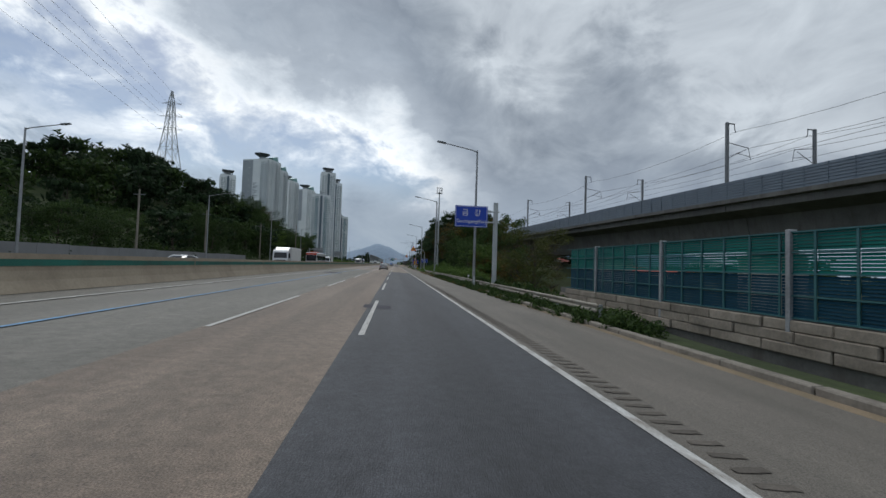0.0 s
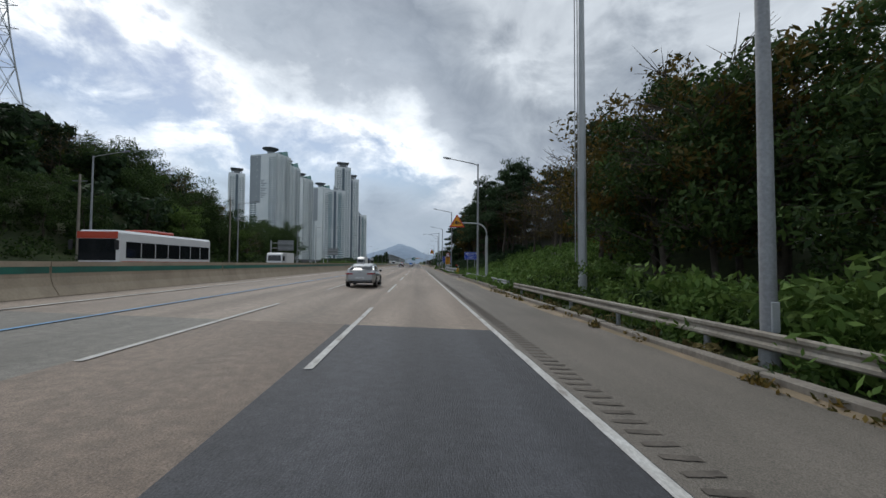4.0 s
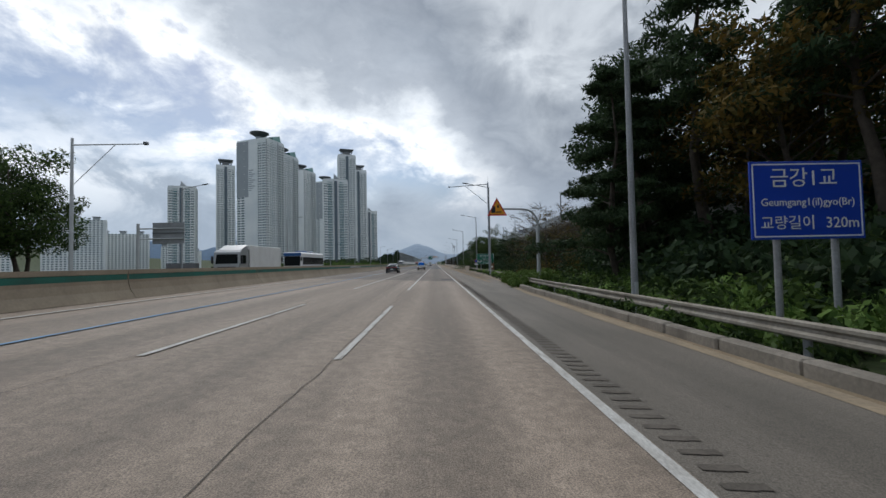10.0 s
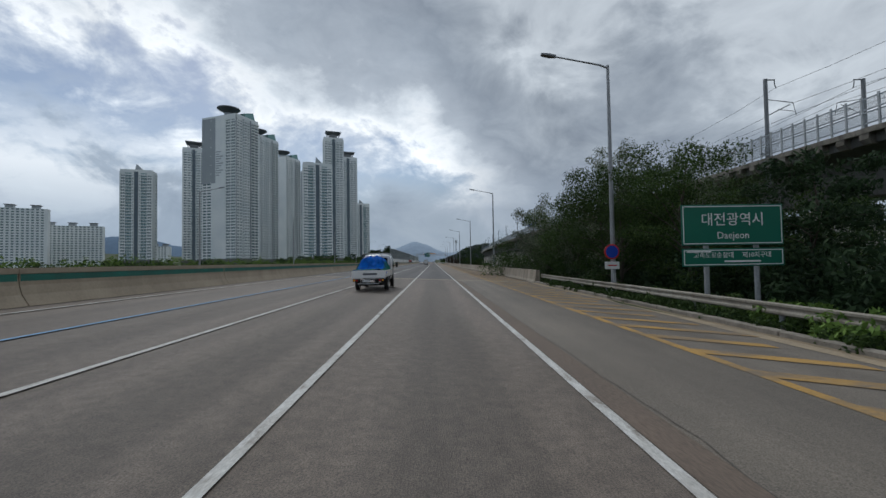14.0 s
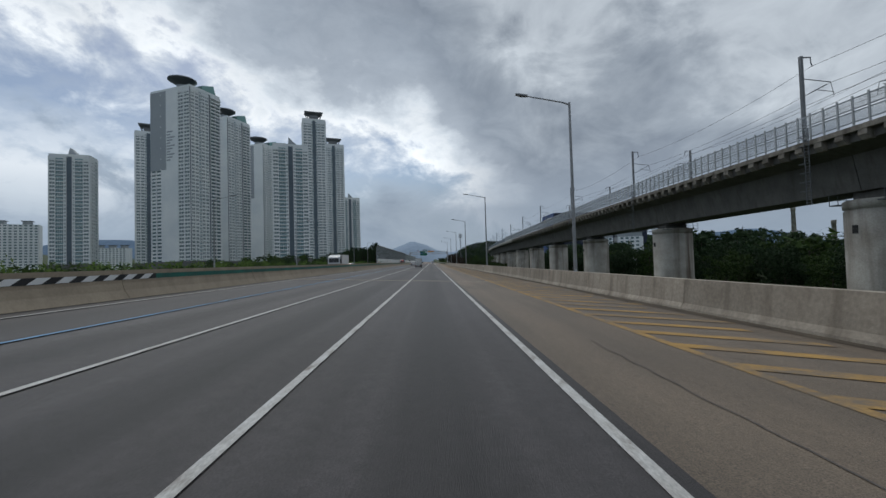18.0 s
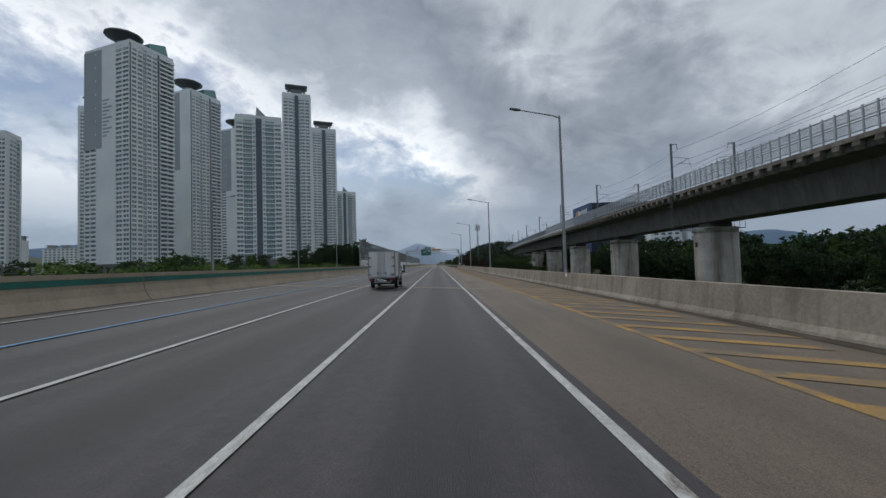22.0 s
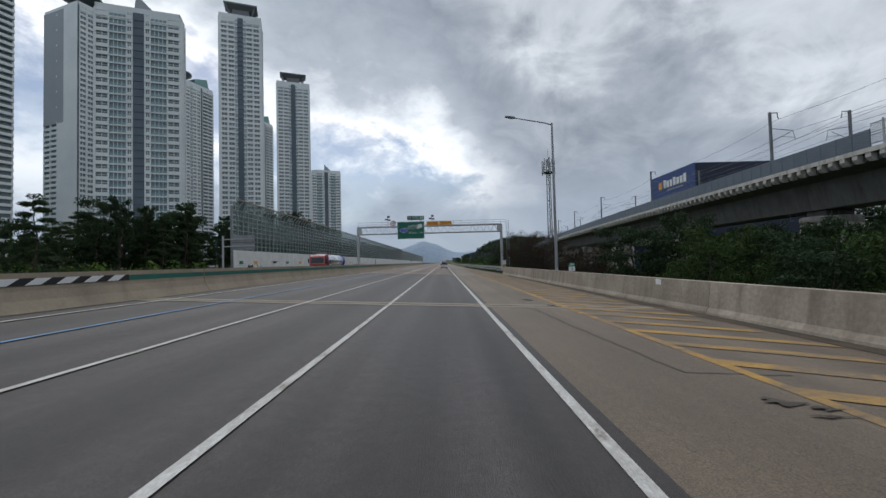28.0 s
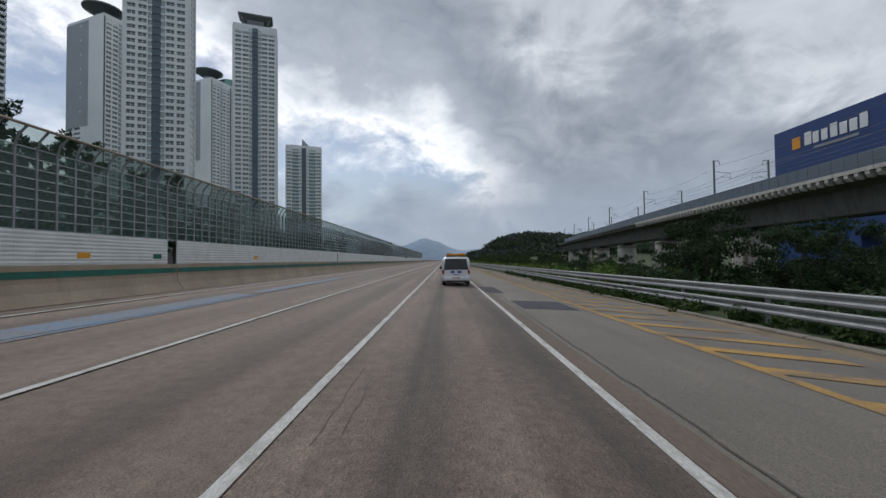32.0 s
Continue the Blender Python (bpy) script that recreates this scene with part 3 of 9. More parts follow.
road = thing("road", "worn multi-lane highway carriageway with painted lanes", "road", kind="structure")
s = Shape()
strip(s, -12.6, 1.9, 80.5, 214)
part("lane_surface", s, ASPHALT_PALE, road, "pale brownish worn asphalt lanes")
s = Shape()
strip(s, -5.15, -2.04, -60, 80.5)
part("lane_surface", s, ASPHALT_MID, road, "brown worn asphalt lanes")
s = Shape()
strip(s, -12.6, -5.15, -60, 80.5)
part("lane_surface", s, ASPHALT_BUS, road, "greyer worn asphalt of the inner lanes")
s = Shape()
strip(s, -12.6, 1.9, 214, BR0)
part("lane_surface", s, ASPHALT_OLD, road, "brownish worn asphalt lanes")
s = Shape()
strip(s, -2.04, 1.9, -60, 80.5)
part("fresh_lane", s, ASPHALT_NEW, road, "dark bluish fresh asphalt lane")
s = Shape()
strip(s, 1.9, 0, -60, 214, 0, 180, verge)
part("shoulder", s, SHOULDER_GREY, road, "grey asphalt hard shoulder")
s = Shape()
strip(s, 1.9, 0, 214, BR0, 0, 40, verge)
part("shoulder", s, SHOULDER_OLD, road, "brownish asphalt hard shoulder before the bridge")
s = Shape()
strip(s, -12.6, 2.05, BR0, BR1)
part("bridge_lanes", s, ASPHALT_BRIDGE, road, "dark asphalt lanes on the bridge")
s = Shape()
strip(s, 2.05, 0, BR0, BR1, 0, 30, verge)
part("bridge_shoulder", s, SHOULDER, road, "tan dusty shoulder on the bridge")
s = Shape()
strip(s, -12.6, 2.0, BR1, END)
part("far_lanes", s, ASPHALT_FAR, road, "brownish worn asphalt lanes")
s = Shape()
strip(s, 2.0, 0, BR1, END, 0, 80, verge)
part("far_shoulder", s, SHOULDER_GREY, road, "grey shoulder beyond the bridge")
s = Shape()
strip(s, -33.0, -15.2, -60, END)
opp = thing("opposite_road", "grey asphalt carriageway of the oncoming traffic", "road", kind="structure")
part("lane_surface", s, ASPHALT_GREY, opp)
s = Shape()
strip(s, -15.2, -12.6, -60, END, -0.02)
part("median_fill", s, CONCRETE_TAN, opp)

# expansion joints of the bridge
for jy in (289.8, 328.2, 366.3, 404.6, 443.2, 482.3, 520.8, 559.3, 600.85):
    half = 0.95 if jy in (600.85, 289.8) else 0.56
    jt = thing("expansion_joint", "pale concrete expansion joint with a dark rubber gap across the lanes", "road joint", group="bridge joints", kind="structure")
    a, b = Shape(), Shape()
    for y0, y1 in ((jy - half, jy - 0.09), (jy + 0.09, jy + half)):
        strip(a, -12.0, 9.2, y0, y1, 0.008)
    strip(b, -12.0, 9.2, jy - 0.09, jy + 0.09, 0.004)
    part("concrete_band", a, JOINT, jt)
    part("rubber_gap", b, RUBBER, jt)


def line(name, mat, label, x, segs, width=0.15, lift=0.012, wobble=None):
    ob = Shape()
    for y0, y1 in segs:
        n = max(1, int((y1 - y0) / 12)) if wobble else 1
        for i in range(n):
            a, b = y0 + (y1 - y0) * i / n, y0 + (y1 - y0) * (i + 1) / n
            xa, xb = (wobble(a), wobble(b)) if wobble else (x, x)
            ob.quad((xa - width / 2, a, rz(xa) + lift), (xa + width / 2, a, rz(xa) + lift), (xb + width / 2, b, rz(xb) + lift), (xb - width / 2, b, rz(xb) + lift))
    part(name, ob, mat, road, label)


DASH = (-25, -8, 9.4, 25.5, 41.7, 59.1, 76, 92.5, 108.9, 127, 145, 163.8, 182.2)
dashes = [(y, y + 8.6) for y in DASH]
line("edge_line", PAINT, "white outer edge line", 1.80, [(-60, END)], 0.14)
for x in (-1.8, -5.05):
    for y0, y1 in dashes:
        line("lane_dash", PAINT, "", x, [(y0, y1)], 0.135)
    line("lane_line", PAINT, "worn white lane line", x, [(200.1, END)], 0.135)
line("bus_lane_line", PAINT_BLUE, "blue bus lane line", -8.0, [(-60, 601)], 0.14)
line("bus_lane_line", BLUE_FADED, "faded blue bus lane line", -8.0, [(601, END)], 0.14)


def inner_edge(y):
    return lerp_table(y, ((0, -10.2), (70, -10.4), (200, -11.1), (300, -11.2), (400, -11.0), (560, -10.5), (1500, -10.5)))


line("inner_edge_line", PAINT, "white inner edge line", 0, [(-60, END)], 0.16, wobble=inner_edge)
for x in (-17.5, -21.1, -24.7, -28.3):
    line("opposite_line", PAINT, "white line of the oncoming lanes", x, [(-60, END)], 0.15)
# yellow hatched shoulder
line("yellow_line", PAINT_YELLOW, "yellow line along the hatched shoulder", 5.0, [(214, END)], 0.2)
rest = Shape()
for i in range(540):
    y = 222 + i * 1.7
    e = min(verge(y) - 0.45, 8.7) - 0.3 * (i % 3)
    if e < 5.6:
        continue
    drop = (e - 5.05) * 0.46
    h = rest if y > 650 else Shape()
    h.quad((5.05, y, rz(5.05) + 0.013), (e, y - drop, rz(e) + 0.013), (e, y - drop + 0.46, rz(e) + 0.013), (5.05, y + 0.5, rz(5.05) + 0.013))
    if h is not rest:
        part("yellow_hatch", h, PAINT_YELLOW, road)
part("far_hatching", rest, PAINT_YELLOW, road, "distant yellow hatching", kind="stuff")
# rumble strip grooves beside the edge line
groove = Shape()
for gx0, gx1, ga, gb in ((-0.185, -0.07, -0.06, 0.05), (-0.07, 0.06, -0.07, 0.052), (0.06, 0.18, -0.066, 0.045)):
    groove.quad((gx0, ga + 0.012, -gx0 * FALL), (gx1, ga, -gx1 * FALL), (gx1, gb, -gx1 * FALL), (gx0, gb - 0.008, -gx0 * FALL))
RUMBLE = material("rumble_groove", (0.135, 0.118, 0.10), 0.95, vary=0.2, scale=3)
groove_mesh = groove.mesh("rumble_groove", RUMBLE)
more = Shape()
for i in range(745):
    y = -2 + i * 0.29
    if 190 <= i < 450 or i < 40:
        share("rumble_groove", groove_mesh, road, (2.2 + 0.02 * math.sin(i), y, rz(2.17) + 0.008), 5.0 * math.sin(i * 2.7))
    else:
        more.add([(p[0] + 2.2 + 0.02 * math.sin(i), p[1] + y, p[2] + rz(2.17) + 0.008) for p in groove.v], groove.f)
part("rumble_strip", more, RUMBLE, road, "row of milled rumble strip grooves", kind="stuff")
# patches and cracks of the road
for px0, px1, py0, py1 in ((0.45, 1.85, 216.4, 218.9), (-4.55, -3.6, 236.8, 239.7), (-3.1, -1.7, 241.3, 244.4), (-3.6, -1.9, 156.5, 158.2), (-9.6, -7.6, 50, 53.5), (-2.2, -1.2, 15.0, 16.2),
                           (1.05, 1.98, 467.6, 470.0), (1.9, 2.9, 652, 657), (2.6, 4.6, 645, 648), (-3.0, -1.76, 613.7, 615.5)):
    p = Shape()
    strip(p, px0, px1, py0, py1, 0.009)
    part("asphalt_patch", p, PATCH, road, "dark asphalt repair patch")
CRACK = material("crack_sealant", (0.115, 0.10, 0.088), 0.8, vary=0.2, scale=4)
for cx, y0, y1 in ((-1.92, 82, 200), (2.35, 205, 289), (-5.2, 90, 200), (3.62, 558, 590)):
    c, y = Shape(), y0
    ox = cx
    while y < y1:
        nx = cx + 0.16 * noise.noise(Vector((cx * 3, y * 0.35, 1))) + 0.05 * noise.noise(Vector((cx * 3, y * 1.7, 5)))
        c.quad((ox - 0.006, y, rz(ox) + 0.007), (ox + 0.006, y, rz(ox) + 0.007), (nx + 0.006, y + 0.35, rz(nx) + 0.007), (nx - 0.006, y + 0.35, rz(nx) + 0.007))
        ox, y = nx, y + 0.35
    part("road_crack", c, CRACK, road, "thin dark crack along the asphalt")

for px0, px1, py0, py1, pm in ((-5.0, -1.9, 244.9, 250.4, PATCH_FADED), (-8.9, -7.75, 633, 647, BLUE_FADED), (-8.6, -8.05, 648, 662, BLUE_FADED)):
    p = Shape()
    strip(p, px0, px1, py0, py1, 0.006)
    part("asphalt_patch" if pm is PATCH_FADED else "blue_paint_smear", p, pm, road, "faded worn patch on the lane")
s = Shape()
strip(s, -1.72, 1.74, 602, 720, 0.005)
part("coarse_lane", s, ASPHALT_ROUGH, road, "coarse brown asphalt of the outer lane")


def crack_line(points, half=0.014):
    """A thin wandering crack through the given places on the road."""
    c = Shape()
    for (xa, ya), (xb, yb) in zip(points, points[1:]):
        n = max(2, int(math.hypot(xb - xa, yb - ya) / 0.25))
        prev = None
        for k in range(n + 1):
            x, y = xa + (xb - xa) * k / n, ya + (yb - ya) * k / n
            j = 0.07 * noise.noise(Vector((x * 1.9, y * 1.9, 3)))
            x, y = x + j, y + j
            if prev:
                dx, dy = x - prev[0], y - prev[1]
                l = math.hypot(dx, dy) or 1
                ox, oy = -dy / l * half, dx / l * half
                c.quad((prev[0] + ox, prev[1] + oy, rz(prev[0]) + 0.0095), (prev[0] - ox, prev[1] - oy, rz(prev[0]) + 0.0095), (x - ox, y - oy, rz(x) + 0.0095), (x + ox, y + oy, rz(x) + 0.0095))
            prev = (x, y)
    part("road_crack", c, CRACK, road)


crack_line(((3.6, 558.5), (3.75, 553.8), (4.05, 549.6), (5.6, 549.5)), 0.018)
for sx0, sy0, sw, sl in ((4.4, 548.2, 0.28, 0.22), (4.75, 548.0, 0.22, 0.12), (4.6, 547.75, 0.3, 0.08), (4.65, 546.95, 0.2, 0.1), (3.2, 296.2, 0.3, 0.2), (7.4, 402.2, 0.5, 0.12), (8.2, 398.9, 0.4, 0.1), (6.6, 486.9, 0.2, 0.08)):
    st = Shape()
    st.add([(sx0 + sw * (0.7 + 1.1 * noise.noise(Vector((k * 1.3, sx0, sy0)))) * math.cos(6.28318 * k / 14), sy0 + sl * (0.7 + 1.1 * noise.noise(Vector((k * 1.3, sy0, 4)))) * math.sin(6.28318 * k / 14), rz(sx0) + 0.018 - FALL * sw * math.cos(6.28318 * k / 14)) for k in range(14)], [tuple(range(14))])
    part("dark_stain", st, material("dark_stain", (0.085, 0.074, 0.062), 0.9, vary=0.2, scale=4), road)
crack_line(((-1.79, 201), (-1.82, 225), (-1.78, 250), (-1.81, 289)), 0.010)
s = Shape()
strip(s, 1.9, 2.34, 205, BR0, 0.0045, 20)
part("brown_seam", s, material("brown_seam_asphalt", (0.150, 0.112, 0.087), 0.8, vary=0.2, scale=0.8, color2=(0.118, 0.092, 0.074), fine=22, bump=0.4, stretch=(1.6, 0.4, 1)), road, "rusty brown strip beside the edge line")
crack_line(((3.3, 290.5), (3.5, 300), (3.2, 318), (3.45, 340)), 0.012)
crack_line(((2.25, 604), (2.3, 618), (2.36, 632), (2.45, 650), (2.4, 670)), 0.016)
s = Shape()
strip(s, 1.9, 2.26, 602, 700, 0.0045, 20)
part("brown_seam", s, material("brown_seam_asphalt", (0.150, 0.112, 0.087)), road, "rusty brown strip beside the edge line")
rc = random.Random(5)
for k in range(26):
    x, y = rc.uniform(-1.5, 1.4), rc.uniform(604, 668)
    pts = [(x, y)]
    for q in range(rc.randint(2, 4)):
        x, y = x + rc.uniform(-0.06, 0.06), y + rc.uniform(0.5, 1.4)
        pts.append((x, y))
    crack_line(pts, 0.006)
# sandy silt and damp earth along the kerb
SAND = material("sandy_silt", (0.34, 0.27, 0.185), 0.95, vary=0.16, scale=1.1, color2=(0.24, 0.195, 0.14), fine=14, bump=0.3)
MUD = material("damp_brown_earth", (0.10, 0.065, 0.045), 0.9, vary=0.2, scale=2.0, color2=(0.06, 0.042, 0.032), fine=16, bump=0.6)
for y0, y1, a0, a1, mat, lab in ((84, 288, -0.5, -0.02, SAND, "sandy silt swept along the kerb"), (112, 140, -1.15, -0.45, SAND, "broad sandy wash on the shoulder"), (126, 139, -0.62, 0.0, MUD, "damp brown earth washed against the kerb")):
    b, y = Shape(), y0
    lift = 0.012 if mat is MUD else 0.006
    while y < y1:
        def rim(q):
            return verge(q) + a0 * (0.55 + 0.75 * abs(noise.noise(Vector((a0 * 9, q * 0.16, 2)))))
        b.quad((rim(y), y, rz(rim(y)) + lift), (verge(y) + a1, y, rz(verge(y)) + lift + 0.01), (verge(y + 1) + a1, y + 1, rz(verge(y + 1)) + lift + 0.01), (rim(y + 1), y + 1, rz(rim(y + 1)) + lift))
        y += 1
    part("silt_band", b, mat, road, lab)

# silt swept against the bridge parapet
silt = Shape()
y = 291.0
while y < 599:
    a, b = 8.75 - 0.35 * noise.noise(Vector((0, y * 0.09, 7))), 8.75 - 0.35 * noise.noise(Vector((0, (y + 2) * 0.09, 7)))
    silt.quad((a, y, rz(a) + 0.011), (9.32, y, rz(9.3) + 0.03), (9.32, y + 2, rz(9.3) + 0.03), (b, y + 2, rz(b) + 0.011))
    y += 2
part("gutter_silt", silt, material("gutter_silt", (0.10, 0.078, 0.055), 0.95, vary=0.2, scale=0.8, color2=(0.05, 0.04, 0.03), bump=0.6, bump_scale=20), road, "dark brown silt along the parapet")
for cx, cy, r in ((4.1, 562.0, 0.35), (4.6, 559.6, 0.22), (3.1, 452.5, 0.3), (4.4, 447.0, 0.25), (3.6, 484.0, 0.2), (-2.6, 486.5, 0.3)):
    st = Shape()
    ring = []
    for k in range(14):
        q = r * (0.7 + 0.6 * noise.noise(Vector((k * 0.9, cx, cy))))
        ring.append((cx + q * math.cos(6.28318 * k / 14), cy + 2.2 * q * math.sin(6.28318 * k / 14), rz(cx + q * math.cos(6.28318 * k / 14)) + 0.010))
    st.add(ring, [tuple(range(14))])
    part("oil_stain", st, material("oil_stain", (0.05, 0.045, 0.04), 0.8, vary=0.2, scale=3), road, "dark oil stain")

# kerb and dirt along the verge
kerb = thing("kerb", "weathered concrete kerb blocks with dirt along the shoulder", "kerb", kind="structure")
s = Shape()
ys = spaced(((-60, 110, 4), (110, 142, 1), (142, 288, 4)))
s.sweep([(-0.55, -0.06), (0.0, 0.02), (0.05, 0.02), (0.05, -0.5), (-0.55, -0.5)], ys, lambda y: (verge(y) + 0.05, rz(verge(y)) + 0.01))
part("gutter", s, DIRT, kerb, "sandy dirt gathered in the gutter")
blk = Shape().box(-0.13, 0.13, -0.96, 0.96, -0.3, 0.17, 0.025)
blk_mesh = blk.mesh("kerb_block", CONCRETE)
tall_mesh = Shape().box(-0.15, 0.15, -0.96, 0.96, -0.3, 0.30, 0.04).mesh("kerb_block", CONCRETE)
y = -30.0
while y < 288:
    x = verge(y) + 0.22
    slope = math.degrees(math.atan2(verge(y + 1) - verge(y - 1), 2.0))
    share("kerb_block", tall_mesh if 99 < y < 142 or 164 < y < 205 else blk_mesh, kerb, (x + random.uniform(-0.015, 0.015), y, rz(x) + random.uniform(-0.02, 0.01)), -slope + random.uniform(-0.7, 0.7))
    y += 1.95
y = 604.0
while y < 720:
    x = verge(y) + 0.22
    share("kerb_block", blk_mesh, kerb, (x, y, rz(x) - 0.05), math.degrees(-math.atan2(verge(y + 1) - verge(y - 1), 2.0)))
    y += 1.95
s = Shape()
s.sweep([(-0.5, 0.0), (0.1, 0.03), (0.1, -0.4), (-0.5, -0.4)], spaced(((603, END, 8),)), lambda y: (verge(y), rz(verge(y)) + 0.006))
part("gutter", s, DIRT, kerb)

# ---- median barrier ----
median = thing("median_barrier", "tan concrete median barrier with a dark green stripe", "barrier", kind="structure")
PROF = [(0.0, 0.0), (-0.06, 0.10), (-0.22, 0.34), (-0.30, 0.62), (-0.30, 0.74), (-0.33, 0.74), (-0.33, 0.97), (-0.30, 0.97), (-0.30, 1.14), (-0.52, 1.14), (-0.62, 0.0)]


def mbase(y):
    return lerp_table(y, ((0, -11.6), (100, -11.9), (230, -12.2), (400, -11.95), (560, -11.5), (1500, -11.5)))


y = -60.0
while y < 900:
    step = 12.0 if y > -20 else 20
    s = Shape().sweep(PROF, spaced(((y + 0.02, y + step - 0.02, 6),)), lambda q: (mbase(q), rz(mbase(q))))
    blk_ob = part("barrier_block", s, CONCRETE_TAN, median)
    b = Shape()
    for yy in (y + 0.05,):
        x0, x1 = mbase(y) - 0.325, mbase(y + step) - 0.325
        b.quad((x0, y + 0.05, rz(-12) + 0.75), (x1, y + step - 0.05, rz(-12) + 0.75), (x1, y + step - 0.05, rz(-12) + 0.96), (x0, y + 0.05, rz(-12) + 0.96))
    for i, p in enumerate(b.v):
        b.v[i] = (p[0] + 0.012, p[1], p[2])
    part("green_stripe", b, BAND_GREEN, blk_ob, "dark green painted stripe")
    y += step
s = Shape()
s.sweep([(0.3, 0.0), (0.15, 0.3), (0.1, 1.0), (-0.1, 1.0), (-0.15, 0.3), (-0.3, 0.0)], spaced(((-60, 900, 20),)), lambda q: (mbase(q) - 3.2, rz(-15)))
part("far_barrier", s, CONCRETE_TAN, median)
s = Shape()
s.sweep(PROF, [900, END], lambda q: (mbase(q), rz(mbase(q))))
part("barrier_block", s, CONCRETE_TAN, median)

# ---- railway viaduct ----
VIA = ((-20, 42.5), (12, 38.8), (42.6, 35.2), (72.6, 32.6), (104, 31.6), (150, 32.0), (200, 33.4), (257, 35.2), (300, 36.8), (407, 38.2), (445, 39.4), (483, 40.9), (521, 42.6), (600, 46.0), (638, 48.4), (678, 51.5), (719, 55.2), (760, 59.5), (900, 78), (1200, 130))


def via_x(y):
    """X of the viaduct's near edge."""
    t = 0.0
    for k in (-12, 0, 12):
        a = VIA
        q = y + k
        v = a[0][1]
        for (ya, va), (yb, vb) in zip(a, a[1:]):
            if q >= ya:
                v = va + (vb - va) * (q - ya) / (yb - ya)
        t += v / 3
    return t


viaduct = thing("railway_viaduct", "weathered concrete railway viaduct on round piers with a fence and overhead wires", "viaduct", kind="structure")
SPAN = 38.2
PIERS = [-18, 12.6, 42.6, 72.6, 103, 141, 179, 217.5] + [256.0 + (407.4 - 256.0) / 4 * i for i in range(4)] + [406.2, 444.8] + [407.4 + SPAN * i for i in range(2, 15)]


MASTS = [py + (2.3 if py > 150 else 0.0) for py in PIERS]


def via_z(y):
    """The deck climbs slightly towards the bridge."""
    return -2.5 + 1.9 * smooth(60, 256, y) + 0.6 * smooth(256, 310, y)


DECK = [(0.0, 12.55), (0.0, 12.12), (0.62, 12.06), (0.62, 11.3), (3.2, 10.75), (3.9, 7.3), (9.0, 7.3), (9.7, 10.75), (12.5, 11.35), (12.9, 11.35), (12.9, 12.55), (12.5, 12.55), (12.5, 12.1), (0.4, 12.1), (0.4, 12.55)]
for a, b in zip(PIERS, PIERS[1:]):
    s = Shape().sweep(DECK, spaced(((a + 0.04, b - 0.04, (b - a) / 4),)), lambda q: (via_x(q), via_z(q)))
    part("deck_span", s, CONCRETE_DARK, viaduct, "stained concrete box girder span with shade in its dark colour")
# corbel blocks under the edge of the deck
CONCRETE_COPING = material("pale_coping_concrete", (0.60, 0.58, 0.53), 0.9, vary=0.12, scale=0.8, color2=(0.44, 0.42, 0.38), fine=9, streaks=0.6, streak_color=(0.14, 0.12, 0.10))
tooth = Shape().rings([[(0.0, q, 12.16), (0.0, q, 11.62), (0.35, q, 11.2), (0.75, q, 11.2), (0.75, q, 12.16)] for q in (-0.4, 0.4)])
tooth.box(-0.05, 0.06, -1.05, 1.05, 12.1, 12.56)
corbel = tooth.mesh("edge_block", CONCRETE_EDGE)
tooth = Shape().rings([[(-0.02, q, 12.16), (-0.02, q, 11.62), (0.35, q, 11.2), (0.75, q, 11.2), (0.75, q, 12.16)] for q in (-0.3, 0.3)])
tooth.box(-0.08, 0.06, -0.745, 0.745, 12.08, 12.58)
corbel_pale = tooth.mesh("edge_block", CONCRETE_COPING)
y = 215.0
while y < 760:
    ob = share("edge_block", corbel_pale if y > 556 else corbel, viaduct, (via_x(y), y, via_z(y)), -math.degrees(math.atan2(via_x(y + 2) - via_x(y - 2), 4)))
    y += 2.12 if y < 556 else 1.5
for py in PIERS:
    cx, dz_ = via_x(py) + 6.45, via_z(py)
    gz = ground_z(cx, py) - 1
    pier = Shape()
    n = 28
    rings = []
    for z, r in ((gz, 3.08), (5.38 + dz_, 3.08), (5.4 + dz_, 2.98), (5.58 + dz_, 2.98), (5.6 + dz_, 3.12), (6.35 + dz_, 3.12), (6.45 + dz_, 2.95)):
        rings.append([(cx + r * 1.1 * math.cos(6.28318 * i / n), py + r * 0.95 * math.sin(6.28318 * i / n), z) for i in range(n)])
    pier.rings(rings, False, True, True, True)
    pr = part("pier", pier, CONCRETE_PIER, viaduct, "round concrete pier with rusty brown stains")
    cap = Shape().box(cx - 1.9, cx + 1.9, py - 1.5, py + 1.5, 6.45 + dz_, 7.3 + dz_, 0.1)
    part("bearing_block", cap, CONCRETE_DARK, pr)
    hole = Shape().box(cx - 3.42, cx - 3.1, py - 0.25, py + 0.25, 3.2 + dz_, 4.0 + dz_)
    part("hatch", hole, RUBBER, pr, "dark square hatch")
    plat = Shape()
    for sgn in (-1, 1):
        plat.box(cx - 3.2, cx + 3.2, py + sgn * 2.3 - 0.35, py + sgn * 2.3 + 0.35, 6.1, 6.2)
        for k in range(8):
            xx = cx - 3.2 + k * 0.914
            plat.box(xx - 0.025, xx + 0.025, py + sgn * 2.6 - 0.025, py + sgn * 2.6 + 0.025, 6.2, 7.2)
        for zz in (6.7, 7.2):
            plat.box(cx - 3.2, cx + 3.2, py + sgn * 2.6 - 0.02, py + sgn * 2.6 + 0.02, zz - 0.02, zz + 0.02)
    plat.v = [(p[0], p[1], p[2] + dz_) for p in plat.v]
    part("inspection_platform", plat, STEEL_DARK, pr, "steel inspection platform with railing")


def via_turn(y):
    return -math.degrees(math.atan2(via_x(y + 2) - via_x(y - 2), 4))


